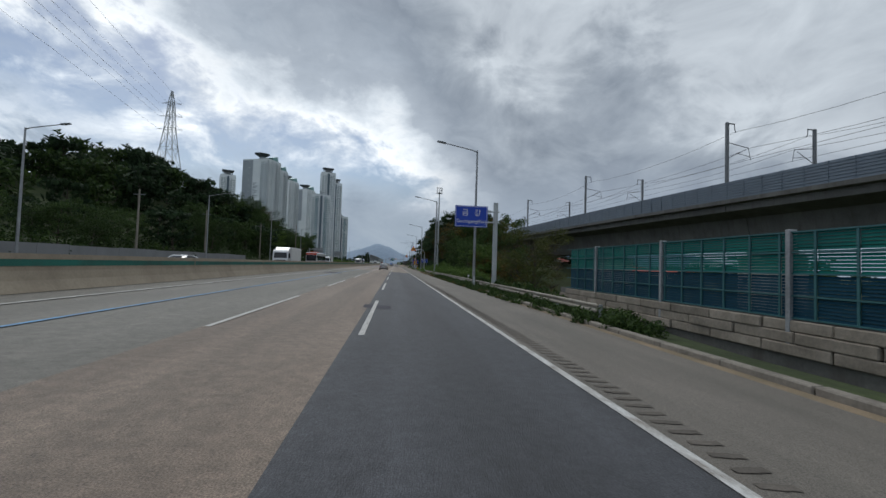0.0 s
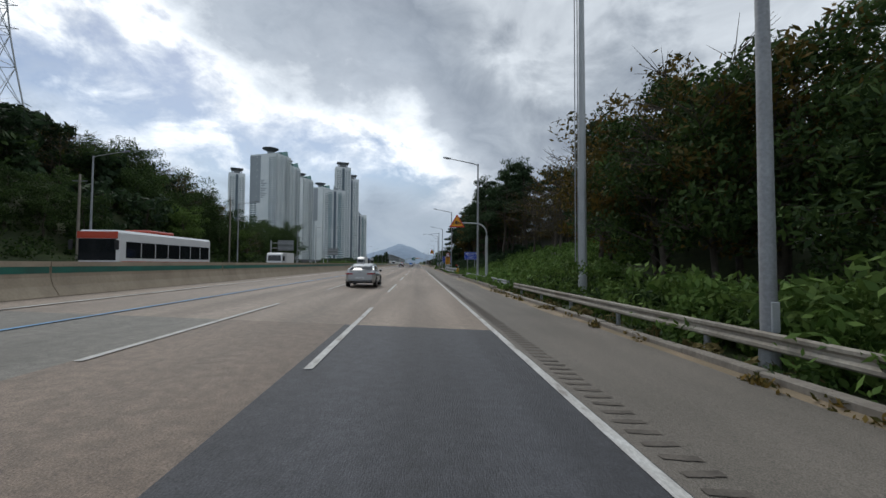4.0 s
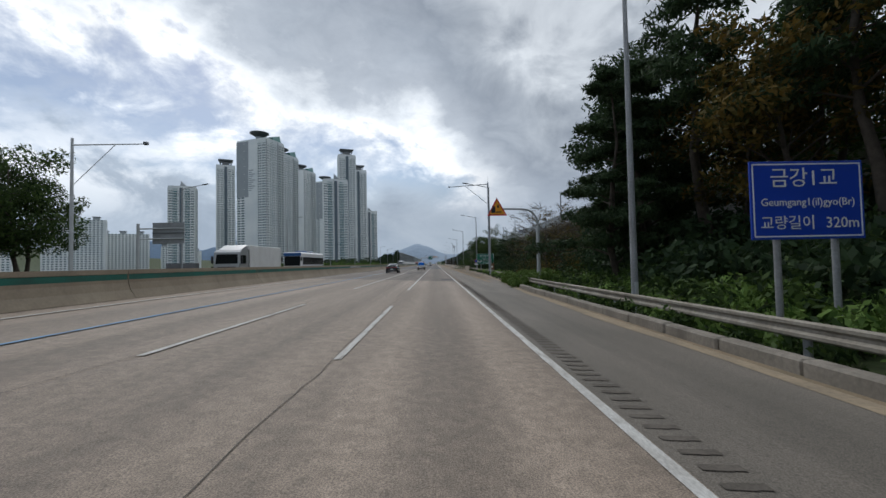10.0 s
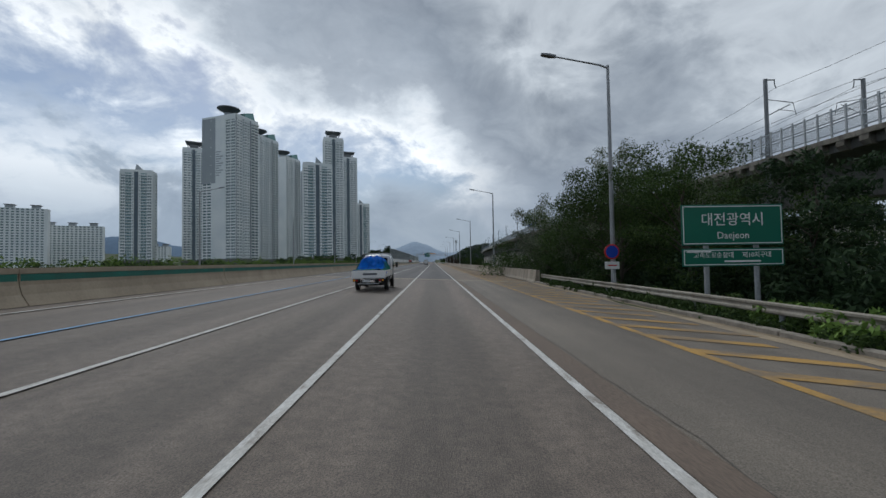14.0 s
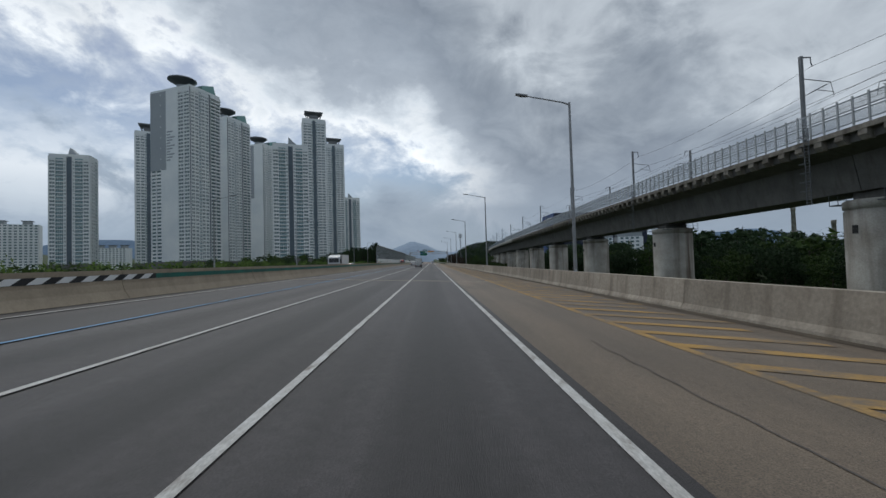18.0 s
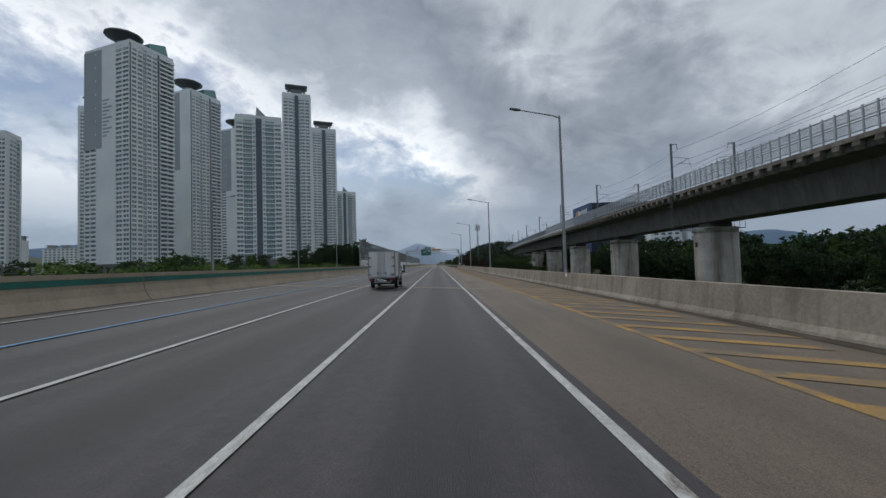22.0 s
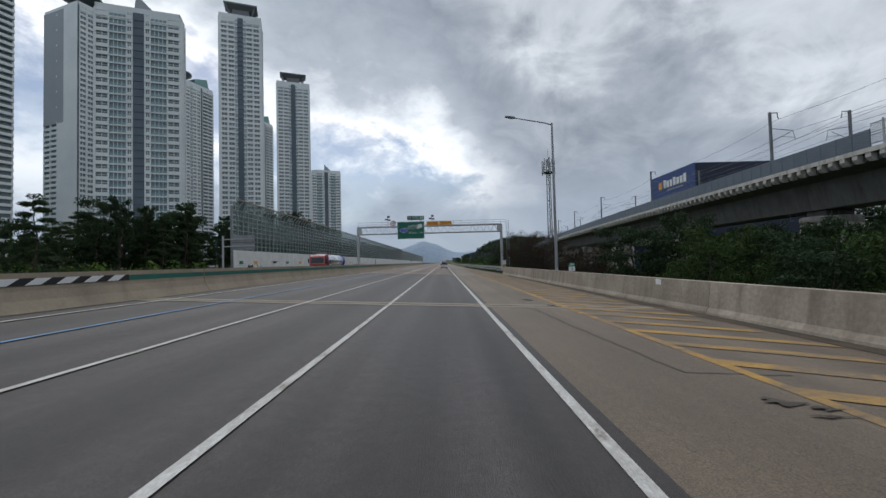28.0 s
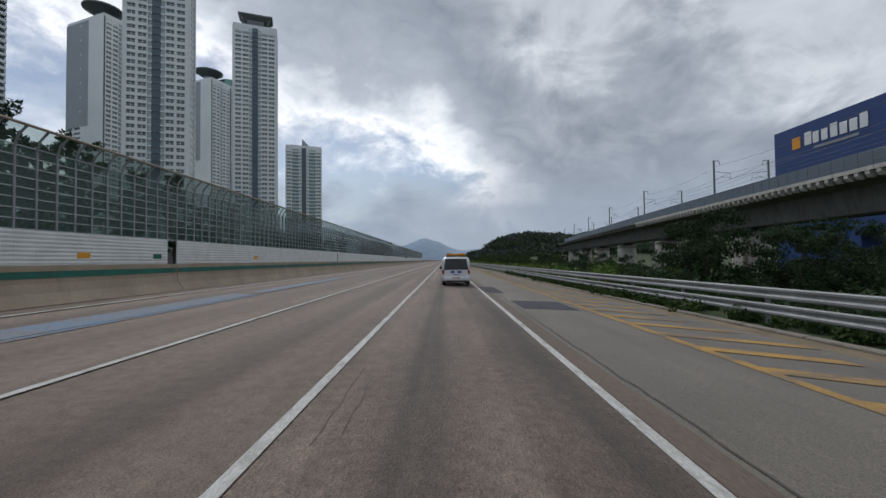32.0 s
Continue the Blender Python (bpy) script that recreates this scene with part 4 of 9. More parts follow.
# mesh fence on the middle stretch, solid louvre panels at both ends
post = Shape().box(-0.08, 0.08, -0.09, 0.09, 0, 2.1).mesh("fence_post", STEEL_PAINT)
pan = Shape()
for k in range(2):
    z0 = 0.25 + k * 0.9
    pan.box(-0.03, 0.03, -0.94, 0.94, z0, z0 + 0.09).box(-0.03, 0.03, -0.94, 0.94, z0 + 0.71, z0 + 0.8)
    for m in range(-9, 10):
        pan.box(-0.006, 0.006, m * 0.1 - 0.008, m * 0.1 + 0.008, z0 + 0.06, z0 + 0.74)
    for m in range(1, 7):
        pan.box(-0.006, 0.006, -0.94, 0.94, z0 + 0.06 + m * 0.097 - 0.006, z0 + 0.06 + m * 0.097 + 0.006)
pan_mesh = pan.mesh("mesh_panel", MESH_PANEL)
lou = Shape()
for k in range(7):
    z0 = 0.02 + k * 0.285
    lou.rings([[(-0.06, -0.98, z0), (0.06, -0.98, z0), (0.06, -0.98, z0 + 0.27), (-0.02, -0.98, z0 + 0.27)], [(-0.06, 0.98, z0), (0.06, 0.98, z0), (0.06, 0.98, z0 + 0.27), (-0.02, 0.98, z0 + 0.27)]])
lou_mesh = lou.mesh("louvre_panel", PANEL_LOUVRE)
thin_post = Shape().box(-0.07, 0.05, -0.03, 0.03, 0, 2.02).mesh("fence_post", PANEL_LOUVRE)
y = -14.0
while y < 900:
    bay = 1.4 if 190 <= y <= 585 else 2.0
    fp = share("fence_post", post, viaduct, (via_x(y) + 0.2, y, 12.55 + via_z(y)), via_turn(y))
    solid = y < 190 or y > 585
    fq = share("louvre_panel" if solid else "mesh_panel", lou_mesh if solid else pan_mesh, viaduct, (via_x(y + bay / 2) + 0.2, y + bay / 2, 12.55 + via_z(y + bay / 2)), via_turn(y + bay / 2))
    if solid:
        fp.data = thin_post
    else:
        fp.scale, fq.scale = (0.8, 0.8, 1.3), (1, 0.7, 1.3)
    y += bay

# overhead line masts on both edges
mast = Shape().box(-0.14, 0.14, -0.14, 0.14, 0, 9.6)
mast_mesh = mast.mesh("catenary_mast", STEEL_DARK)
for side in (0, 1):
    arm = Shape()
    d = 1 if side == 0 else -1
    arm.tube([(0, 0, 9.5), (d * 1.05, 0, 9.5)], 0.07, 6).tube([(d * 1.0, 0, 9.5), (d * 1.05, 0, 8.9), (d * 1.2, 0, 8.55)], 0.05, 6)
    arm.tube([(0, 0, 7.3), (d * 3.0, 0, 6.9)], 0.045, 6).tube([(0, 0, 5.4), (d * 2.6, 0, 6.7)], 0.04, 6).tube([(d * 1.3, 0, 6.15), (d * 3.3, 0, 5.9)], 0.035, 6).tube([(d * 3.0, 0, 6.9), (d * 3.3, 0, 5.5)], 0.03, 6)
    arm_mesh = arm.mesh("cantilever", STEEL_DARK)
    for py in MASTS:
        x = via_x(py) + (0.75 if side == 0 else 12.0)
        mt = thing("catenary_mast", "dark steel overhead line mast with cantilever arm on the viaduct", "mast", (x, py, 12.0 + via_z(py)), via_turn(py), group="overhead line masts")
        share("mast", mast_mesh, mt)
        share("cantilever", arm_mesh, mt)
for name, off, z, sag in (("contact_wire", 3.9, 17.6, 0.05), ("messenger_wire", 3.9, 18.9, 0.7), ("contact_wire", 9.0, 17.6, 0.05), ("messenger_wire", 9.0, 18.9, 0.7), ("feeder_wire", 1.9, 20.6, 0.9), ("feeder_wire", 10.9, 20.6, 0.9)):
    s, pts = Shape(), []
    for a, b in zip(MASTS, MASTS[1:]):
        for k in range(6):
            q = a + (b - a) * k / 6
            pts.append((via_x(q) + off, q, z + via_z(q) - sag * (1 - (k / 3 - 1) ** 2)))
    s.tube(pts, 0.022, 4, False)
    w_ob = part(name, s, STEEL_DARK, None, "thin dark overhead railway wire", category="wire")
# ladders at the piers
lad = Shape()
for sx in (-0.25, 0.25):
    lad.box(-0.03, 0.03, sx - 0.03, sx + 0.03, 6.2, 13.8)
for k in range(24):
    lad.box(-0.02, 0.02, -0.25, 0.25, 6.4 + k * 0.3, 6.44 + k * 0.3)
for k in range(7):
    lad.box(-0.6, -0.56, -0.35, 0.35, 7.5 + k * 0.9, 7.56 + k * 0.9).box(-0.6, 0, -0.35, -0.31, 7.5 + k * 0.9, 7.56 + k * 0.9).box(-0.6, 0, 0.31, 0.35, 7.5 + k * 0.9, 7.56 + k * 0.9)
lad_mesh = lad.mesh("ladder", STEEL_DARK)
for py in PIERS[6:16]:
    share("ladder", lad_mesh, viaduct, (via_x(py) - 0.15, py + 1.2, via_z(py)), 0, "caged steel ladder")

# ---- apartment towers ----
FLOOR = 3.35


def facade(sets, w, depth, floors, pattern, m, z0=0.0, cap=True):
    """One side of a tower. Pattern: letters with relative widths; m maps local (x, y, z) to the tower. The side runs along x, outside is -y."""
    total = sum(n for _, n in pattern)
    x = -w / 2
    h = floors * FLOOR

    def bx(key, x0, x1, y0, y1, za, zb):
        v = [m @ Vector(p) for p in ((x0, y0, za), (x1, y0, za), (x1, y1, za), (x0, y1, za), (x0, y0, zb), (x1, y0, zb), (x1, y1, zb), (x0, y1, zb))]
        sets[key].add([tuple(p) for p in v], [(4, 5, 6, 7), (0, 1, 5, 4), (1, 2, 6, 5), (3, 0, 4, 7), (3, 2, 1, 0)])

    for kind, n in pattern:
        x1 = x + w * n / total
        if kind == "W":
            bx("wall", x, x1, -0.45, 0.3, z0, z0 + h)
        elif kind == "G":
            cut = int(floors * 0.57)
            for part_key, k0, k1 in (("wall", 0, cut), ("grey", cut, floors)):
                za, zb = z0 + k0 * FLOOR, z0 + k1 * FLOOR
                if part_key == "grey":
                    bx("grey", x, x1 - 0.5, -0.45, 0.3, za, zb)
                    bx("wall", x1 - 0.5, x1, -0.5, 0.3, za, zb)
                    for k in range(k0, k1, 3):
                        bx("wall", x + (x1 - x) * 0.62, x + (x1 - x) * 0.66, -0.5, 0.0, z0 + k * FLOOR, z0 + k * FLOOR + 1.2)
                    continue
                third = (x1 - x) / 3
                for xa in (x, x + third - 0.45, x + 2 * third - 0.45, x1 - 0.9):
                    bx(part_key, xa, xa + 0.9, -0.45, 0.3, za, zb)
                bx(part_key, x + third * 2, x1, -0.42, 0.3, za, zb)
                for k in range(k0, k1):
                    bx(part_key, x + 0.9, x1 - 0.9, -0.38, 0.2, z0 + k * FLOOR, z0 + k * FLOOR + 1.65)
        elif kind == "S":
            bx("wall", x, x1, -0.45, 0.3, z0, z0 + h)
            for k in range(11):
                zz = z0 + h * (0.60 + 0.016 * k)
                bx("grey", x + 0.2, x + (x1 - x) * (0.35 + 0.2 * ((k * 7) % 3)), -0.5, -0.3, zz, zz + 1.3)
        elif kind == "d":
            bx("recess", x, x1, -0.05, 0.3, z0, z0 + h)
            for k in range(floors):
                bx("recess", x, x1, -0.3, 0, z0 + k * FLOOR, z0 + k * FLOOR + 0.5)
        elif kind == "w":
            bx("wall", x, x + 0.55, -0.4, 0.2, z0, z0 + h)
            bx("wall", x1 - 0.55, x1, -0.4, 0.2, z0, z0 + h)
            mid = (x + x1) / 2
            for k in range(floors):
                z = z0 + k * FLOOR
                bx("wall", x + 0.55, x1 - 0.55, -0.35, 0.2, z, z + 1.55)
                bx("frame", mid - 0.09, mid + 0.09, -0.2, 0.1, z + 1.55, z + FLOOR)
                bx("frame", x + 0.55, x1 - 0.55, -0.18, 0.1, z + 2.3, z + 2.4)
        elif kind == "t":
            for k in range(floors):
                z = z0 + k * FLOOR
                bx("wall", x, x1, -0.25, 0.2, z, z + 0.6)
                bx("teal", x, x1, -0.16, 0.1, z + 0.6, z + 1.7)
                for q in (0.25, 0.5, 0.75):
                    xx = x + (x1 - x) * q
                    bx("frame", xx - 0.08, xx + 0.08, -0.2, 0.1, z + 0.6, z + FLOOR)
        elif kind == "b":
            for k in range(floors):
                z = z0 + k * FLOOR
                bx("wall", x, x1, -1.5, 0.2, z, z + 0.35)
                bx("wall", x, x1, -1.5, -1.38, z + 0.35, z + 1.35)
            bx("wall", x, x + 0.3, -0.9, 0.2, z0, z0 + h)
        x = x1


def tower(label, front, turn, w, d, floors, pattern, side, roof, base=-2.0, side2=None):
    """front: the middle of the side towards the road."""
    t = thing("apartment_tower", label, "tower", group="apartment towers")
    rot = Matrix.Translation((front[0], front[1], base)) @ Matrix.Rotation(radians(turn), 4, "Z")
    sets = {k: Shape() for k in ("wall", "grey", "recess", "frame", "teal", "glass", "podium")}
    h = floors * FLOOR
    core = rot @ Matrix.Translation((0, d / 2, 0))
    c = Shape().box(-w / 2 + 0.35, w / 2 - 0.35, -d / 2 + 0.3, d / 2 - 0.3, 0, h + 1.2)
    sets["glass"].add([tuple(core @ Vector(p)) for p in c.v], c.f)
    facade(sets, w, d, floors, pattern, rot, 5.0)
    facade(sets, d, w, floors, side, rot @ Matrix.Translation((w / 2, d / 2, 0)) @ Matrix.Rotation(radians(90), 4, "Z"), 5.0)
    facade(sets, d, w, floors, side2 or side, rot @ Matrix.Translation((-w / 2, d / 2, 0)) @ Matrix.Rotation(radians(-90), 4, "Z"), 5.0)
    facade(sets, w, d, floors, (("W", 1),), rot @ Matrix.Translation((0, d, 0)) @ Matrix.Rotation(radians(180), 4, "Z"), 5.0)
    c = Shape().box(-w / 2 - 1.5, w / 2 + 1.5, -d / 2 - 1.5, d / 2 + 1.5, -6, 10.5)
    sets["podium"].add([tuple(core @ Vector(p)) for p in c.v], c.f)
    # parapet
    c = Shape().box(-w / 2, w / 2, -d / 2, -d / 2 + 0.5, h + 1, h + 7.2).box(-w / 2, w / 2, d / 2 - 0.5, d / 2, h + 1, h + 7.2).box(-w / 2, -w / 2 + 0.5, -d / 2, d / 2, h + 1, h + 7.2).box(w / 2 - 0.5, w / 2, -d / 2, d / 2, h + 1, h + 7.2)
    sets["wall"].add([tuple(core @ Vector(p)) for p in c.v], c.f)
    for key, mat, lab in (("wall", WHITE_WALL, "white painted concrete bands and piers"), ("grey", GREY_WALL, "grey upper wall with small windows"), ("recess", TOWER_RECESS, "dark recessed strip"), ("frame", WHITE_WALL, "white window frames"),
                          ("teal", TOWER_TEAL, "pale teal balcony glass"), ("glass", TOWER_GLASS, "rows of dark windows"), ("podium", PODIUM, "dark podium")):
        if sets[key].f:
            part({"glass": "glazing", "grey": "grey_wall", "teal": "balcony_glass", "frame": "mullion_grid"}.get(key, key), sets[key], mat, t, lab, kind="stuff" if key in ("glass", "frame", "teal") else "")
    top = h + 6.5
    if roof == "helipad":
        s = Shape()
        px, py, r = w * 0.12, -d * 0.25, 12.0
        s.tube([(px, py, top - 2), (px, py, top + 6)], [4.5, 4.5], 16)
        part("lift_core", Shape().add([tuple(core @ Vector(p)) for p in s.v], s.f), GREY_WALL, t)
        s = Shape()
        rings = [[(px + rr * math.cos(6.28318 * k / 32), py + rr * math.sin(6.28318 * k / 32), top + zz) for k in range(32)] for rr, zz in ((4.5, 5.0), (r, 9.5), (r, 10.4), (r - 0.6, 10.4), (r - 0.6, 9.9))]
        s.rings(rings, False, True)
        part("helipad", Shape().add([tuple(core @ Vector(p)) for p in s.v], s.f), STEEL_DARK, t, "round dark rooftop helipad")
        s = Shape()
        a, b = -w * 0.1, w * 0.44
        s.add([(a, -d * 0.02, top - 0.3), (b, -d * 0.02, top - 0.3), (b, d * 0.46, top - 0.3), (a, d * 0.46, top - 0.3), (b - 1, d * 0.02, top + 6.5), (b - 1, d * 0.4, top + 10.5), (a + 3, d * 0.02, top + 6.5), (a + 3, d * 0.4, top + 10.5)],
              [(0, 1, 4, 6), (1, 2, 5, 4), (2, 3, 7, 5), (3, 0, 6, 7), (6, 4, 5, 7)])
        part("glass_crown", Shape().add([tuple(core @ Vector(p)) for p in s.v], s.f), GREEN_ROOF, t, "sloping green glass crown")
    elif roof == "canopy":
        s = Shape()
        for sx in (-1, 1):
            for sy in (-1, 1):
                s.tube([(sx * w * 0.22, sy * d * 0.22, top - 1), (sx * w * 0.34, sy * d * 0.34, top + 8)], 0.5, 6)
        s.box(-w * 0.2, w * 0.2, -d * 0.24, d * 0.24, top - 3, top + 6.2)
        ring = [[(sx * w * q, sy * d * q, top + z) for sx, sy in ((-1, -1), (1, -1), (1, 1), (-1, 1))] for q, z in ((0.24, 6.0), (0.40, 8.8), (0.40, 9.9), (0.36, 9.9))]
        s.rings(ring, True, True)
        part("roof_canopy", Shape().add([tuple(core @ Vector(p)) for p in s.v], s.f), STEEL_DARK, t, "dark flared rooftop canopy")
    else:
        s = Shape()
        s.add([(-2, -d * 0.4, top - 1), (7, -d * 0.4, top - 1), (7, d * 0.4, top - 1), (-2, d * 0.4, top - 1), (-1.5, -d * 0.2, top + 8), (-1.5, d * 0.2, top + 8)], [(0, 1, 4), (1, 2, 5, 4), (2, 3, 5), (3, 0, 4, 5)])
        s.box(-w * 0.4, -4, -d * 0.3, d * 0.3, top - 3, top + 1.5)
        part("roof_crest", Shape().add([tuple(core @ Vector(p)) for p in s.v], s.f), GREY_WALL, t, "pointed rooftop crest")
    return t


END_WALL = (("G", 6.3), ("W", 3.7))
LONG = (("d", 0.5), ("w", 2.6), ("w", 2.6), ("t", 1.6), ("w", 2.6), ("w", 2.6), ("d", 0.9), ("b", 3.6), ("b", 3.6))
PLAIN = (("W", 2), ("w", 3), ("w", 3), ("W", 2))
MIRROR = (("w", 3), ("t", 3.4), ("w", 1.4), ("d", 2.4), ("w", 1.4), ("t", 3.4), ("w", 3))
SLIM = (("W", 0.5), ("w", 2.6), ("w", 2.6), ("t", 1.0), ("d", 2.0), ("t", 1.0), ("w", 2.6), ("w", 2.6), ("W", 0.5))
SIDE = (("W", 2), ("w", 3), ("w", 3), ("t", 3), ("W", 1.5))
tower("tall white apartment tower with grey end wall and round helipad", (-238.4, 715.5), -20, 48.6, 33, 49, (("G", 4.2), ("S", 2.8), ("w", 1.5), ("w", 1.5)), LONG, "helipad", side2=PLAIN)
tower("tall white apartment tower with a round helipad and green crown", (-241.8, 803.2), -20, 34, 33, 50, END_WALL, LONG, "helipad", side2=PLAIN)
tower("tall white apartment tower with helipad behind the others", (-248.3, 911.4), -20, 39.8, 33, 50, END_WALL, LONG, "helipad", side2=PLAIN)
tower("tall white apartment tower with a sloping green crown", (-229, 1010), -20, 34, 33, 50, END_WALL, LONG, "helipad", side2=PLAIN)
tower("broad white apartment slab with teal balcony strips", (-129.7, 719.2), 20, 31.3, 8, 33, MIRROR, SIDE, "crest")
tower("slim white apartment tower with a dark roof canopy", (-135.8, 822.4), 20, 26.3, 14, 51, SLIM, SIDE, "canopy")
tower("slim white apartment tower with a dark roof canopy", (-137.9, 928.5), 20, 29.2, 14, 51, SLIM, SIDE, "canopy")
tower("lower grey-white apartment tower with a pointed crest", (-133.8, 1020.7), 20, 31.9, 10, 32, MIRROR, SIDE, "crest")
tower("slim white apartment tower with a dark roof canopy", (-312, 796), 26, 25, 18, 45, SLIM, SIDE, "canopy")
tower("grey-white apartment tower with a pointed crest", (-328, 714), 18, 30, 17, 31, MIRROR, SIDE, "crest")


def apartment_block(label, x, y, turn, w, floors, base=-3.0, n=3, group="far apartment blocks"):
    t = thing("apartment_block", label, "building", (x, y, base), turn, group=group)
    h = floors * 2.9
    part("wall", Shape().box(-w / 2, w / 2, -6, 6, 0, h), WHITE_WALL, t)
    g = Shape()
    for k in range(floors):
        q = -w / 2 + 2
        while q < w / 2 - 3:
            g.box(q, q + 2.2, -6.12, -5.9, k * 2.9 + 1.0, k * 2.9 + 2.4)
            q += 3.9
    part("glazing", g, TOWER_GLASS, t, "rows of dark windows", kind="stuff")
    for i in range(n):
        q = -w / 2 + (i + 0.5) * w / n
        part("roof_hut", Shape().box(q - 3.2, q + 3.2, -4, 4, h, h + 3.5, 0.3), GREY_WALL, t)
        part("roof_slab", Shape().box(q - 4.2, q + 4.2, -5, 5, h + 3.5, h + 4.1), PODIUM, t)
    return t


for x, y, tn, w_, fl in ((-455, 705, 32, 62, 24), (-440, 765, 30, 60, 19), (-395, 800, 25, 24, 13), (-520, 650, 36, 60, 26), (-600, 620, 40, 70, 25), (-700, 560, 44, 70, 24), (-430, 900, 20, 40, 12), (-300, 1000, 10, 30, 9)):
    apartment_block("far grey-white apartment block with roof huts", x, y, tn, w_, fl)
for x, y, tn, w_, fl in ((140, 668, -10, 17, 8), (160, 661, -12, 19, 8), (620, 760, -40, 60, 10)):
    apartment_block("far white apartment block beyond the river trees", x, y, tn, w_, fl, -6)

# ---- street lamps ----
def lamp_meshes():
    pole = Shape().tube([(0, 0, 0), (0, 0, 6.5), (0, 0, 12.6)], [0.13, 0.105, 0.075], 12)
    base = Shape().box(-0.24, 0.24, -0.24, 0.24, 0, 0.06, 0.01).tube([(0, 0, 0.05), (0, 0, 0.5)], [0.16, 0.15], 12)
    door = Shape().box(-0.07, 0.07, -0.15, -0.11, 0.75, 1.25, 0.01)
    arm = Shape().tube([(0, 0, 12.45), (-0.5, 0, 12.62), (-3.0, 0, 13.1)], [0.06, 0.05, 0.04], 8)
    head = Shape().rings([[(-2.85, -0.09, 13.03), (-2.85, 0.09, 13.03), (-2.85, 0.09, 13.15), (-2.85, -0.09, 13.15)], [(-3.2, -0.16, 13.07), (-3.2, 0.16, 13.07), (-3.2, 0.14, 13.2), (-3.2, -0.14, 13.2)],
                          [(-3.65, -0.13, 13.17), (-3.65, 0.13, 13.17), (-3.65, 0.1, 13.26), (-3.65, -0.1, 13.26)]])
    return [("pole", pole.mesh("pole", STEEL)), ("base", base.mesh("base", STEEL)), ("service_door", door.mesh("service_door", STEEL_PAINT)), ("arm", arm.mesh("arm", STEEL)), ("lamp_head", head.mesh("lamp_head", STEEL_DARK))]


LAMP = lamp_meshes()


def street_lamp(x, y, z, turn=0.0, label="tall galvanised street lamp with one arm over the shoulder", high=1.0):
    t = thing("street_lamp", label, "street lamp", (x, y, z), turn, group="highway lamps")
    t.scale = (high, high, high)
    for name, me in LAMP:
        share(name, me, t)
    return t


for x, y in ((5.7, 35.2), (6.3, 77.0), (5.85, 111.0), (6.4, 150.3), (7.0, 189.9), (7.9, 235.2)):
    street_lamp(x, y, ground_z(x, y) - 0.05, high=1.04 if y > 200 else 1.12 if 70 < y < 80 else 0.97)
street_lamp(9.85, 274.1, ground_z(9.85, 274.1) - 0.05, high=1.03)
for y in (317.4, 358.3, 402.2, 445.3, 489.0, 532.3, 577.0):
    street_lamp(9.6, y, -0.4, label="tall galvanised street lamp on the bridge parapet", high={358.3: 0.99, 577.0: 1.06}.get(y, 1.03))
for i, y in enumerate((4, 40.6, 77.5, 115, 150.4, 192.2, 233, 273.7, 314.2, 356, 399.1, 440, 480, 520, 560)):
    street_lamp(-34.4 - (0.8 if y > 180 else 0), y, 0.2, 180, "tall galvanised street lamp beside the oncoming lanes")

# ---- bridge parapets ----
parapet = thing("bridge_parapet", "stained concrete parapet of the highway bridge", "parapet", kind="structure")
PARAPET = material("stained_parapet_concrete", (0.375, 0.325, 0.262), 0.9, vary=0.15, scale=0.7, color2=(0.255, 0.218, 0.172), fine=9, bump=0.3, bump_scale=22, streaks=0.7, streak_color=(0.13, 0.105, 0.08), random_tint=0.12)
PAR = [(0.0, 0.0), (0.02, 0.10), (0.12, 0.26), (0.22, 1.13), (0.55, 1.13), (0.6, -1.3), (0.0, -1.3)]
y = 288.6
while y < 606:
    y1 = min(y + 9.6, 606)
    s = Shape().sweep(PAR, [y + 0.012, y1 - 0.012], lambda q: (verge(q), rz(verge(q))))
    part("parapet_block", s, PARAPET, parapet)
    y = y1
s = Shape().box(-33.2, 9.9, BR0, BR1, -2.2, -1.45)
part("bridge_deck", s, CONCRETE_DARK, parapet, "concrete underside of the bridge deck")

# ---- guard rails ----
WAVE = [(0.0, 0.0), (0.045, 0.035), (0.045, 0.09), (0.0, 0.14), (0.0, 0.19), (0.045, 0.24), (0.045, 0.295), (0.0, 0.33), (-0.006, 0.33), (0.037, 0.29), (0.037, 0.245), (-0.008, 0.19), (-0.008, 0.14), (0.037, 0.085), (0.037, 0.04), (-0.006, 0.0)]


RAIL_DUSTY = material("dusty_galvanised_rail", (0.34, 0.315, 0.27), 0.75, 0.15, vary=0.16, scale=0.9, color2=(0.22, 0.195, 0.16), fine=12, streaks=0.4, streak_color=(0.13, 0.10, 0.075))


def guard_rail(y0, y1, off, heights, label, steel=STEEL):
    t = thing("guard_rail", label, "guard rail", group="guard rails")
    y = y0
    while y < y1 - 0.5:
        ya = min(y + 4.0, y1)
        for hgt in heights:
            s = Shape().sweep([(-px, pz) for px, pz in WAVE], [y, ya], lambda q: (verge(q) + off, rz(verge(q)) + hgt))
            part("rail", s, steel, t)
        y = ya
    y = y0
    while y < y1:
        x = verge(y) + off + 0.12
        s = Shape().tube([(x, y, -0.9), (x, y, rz(x) + heights[-1] + 0.34)], 0.07, 8)
        part("post", s, STEEL, t)
        y += 4.0
    return t


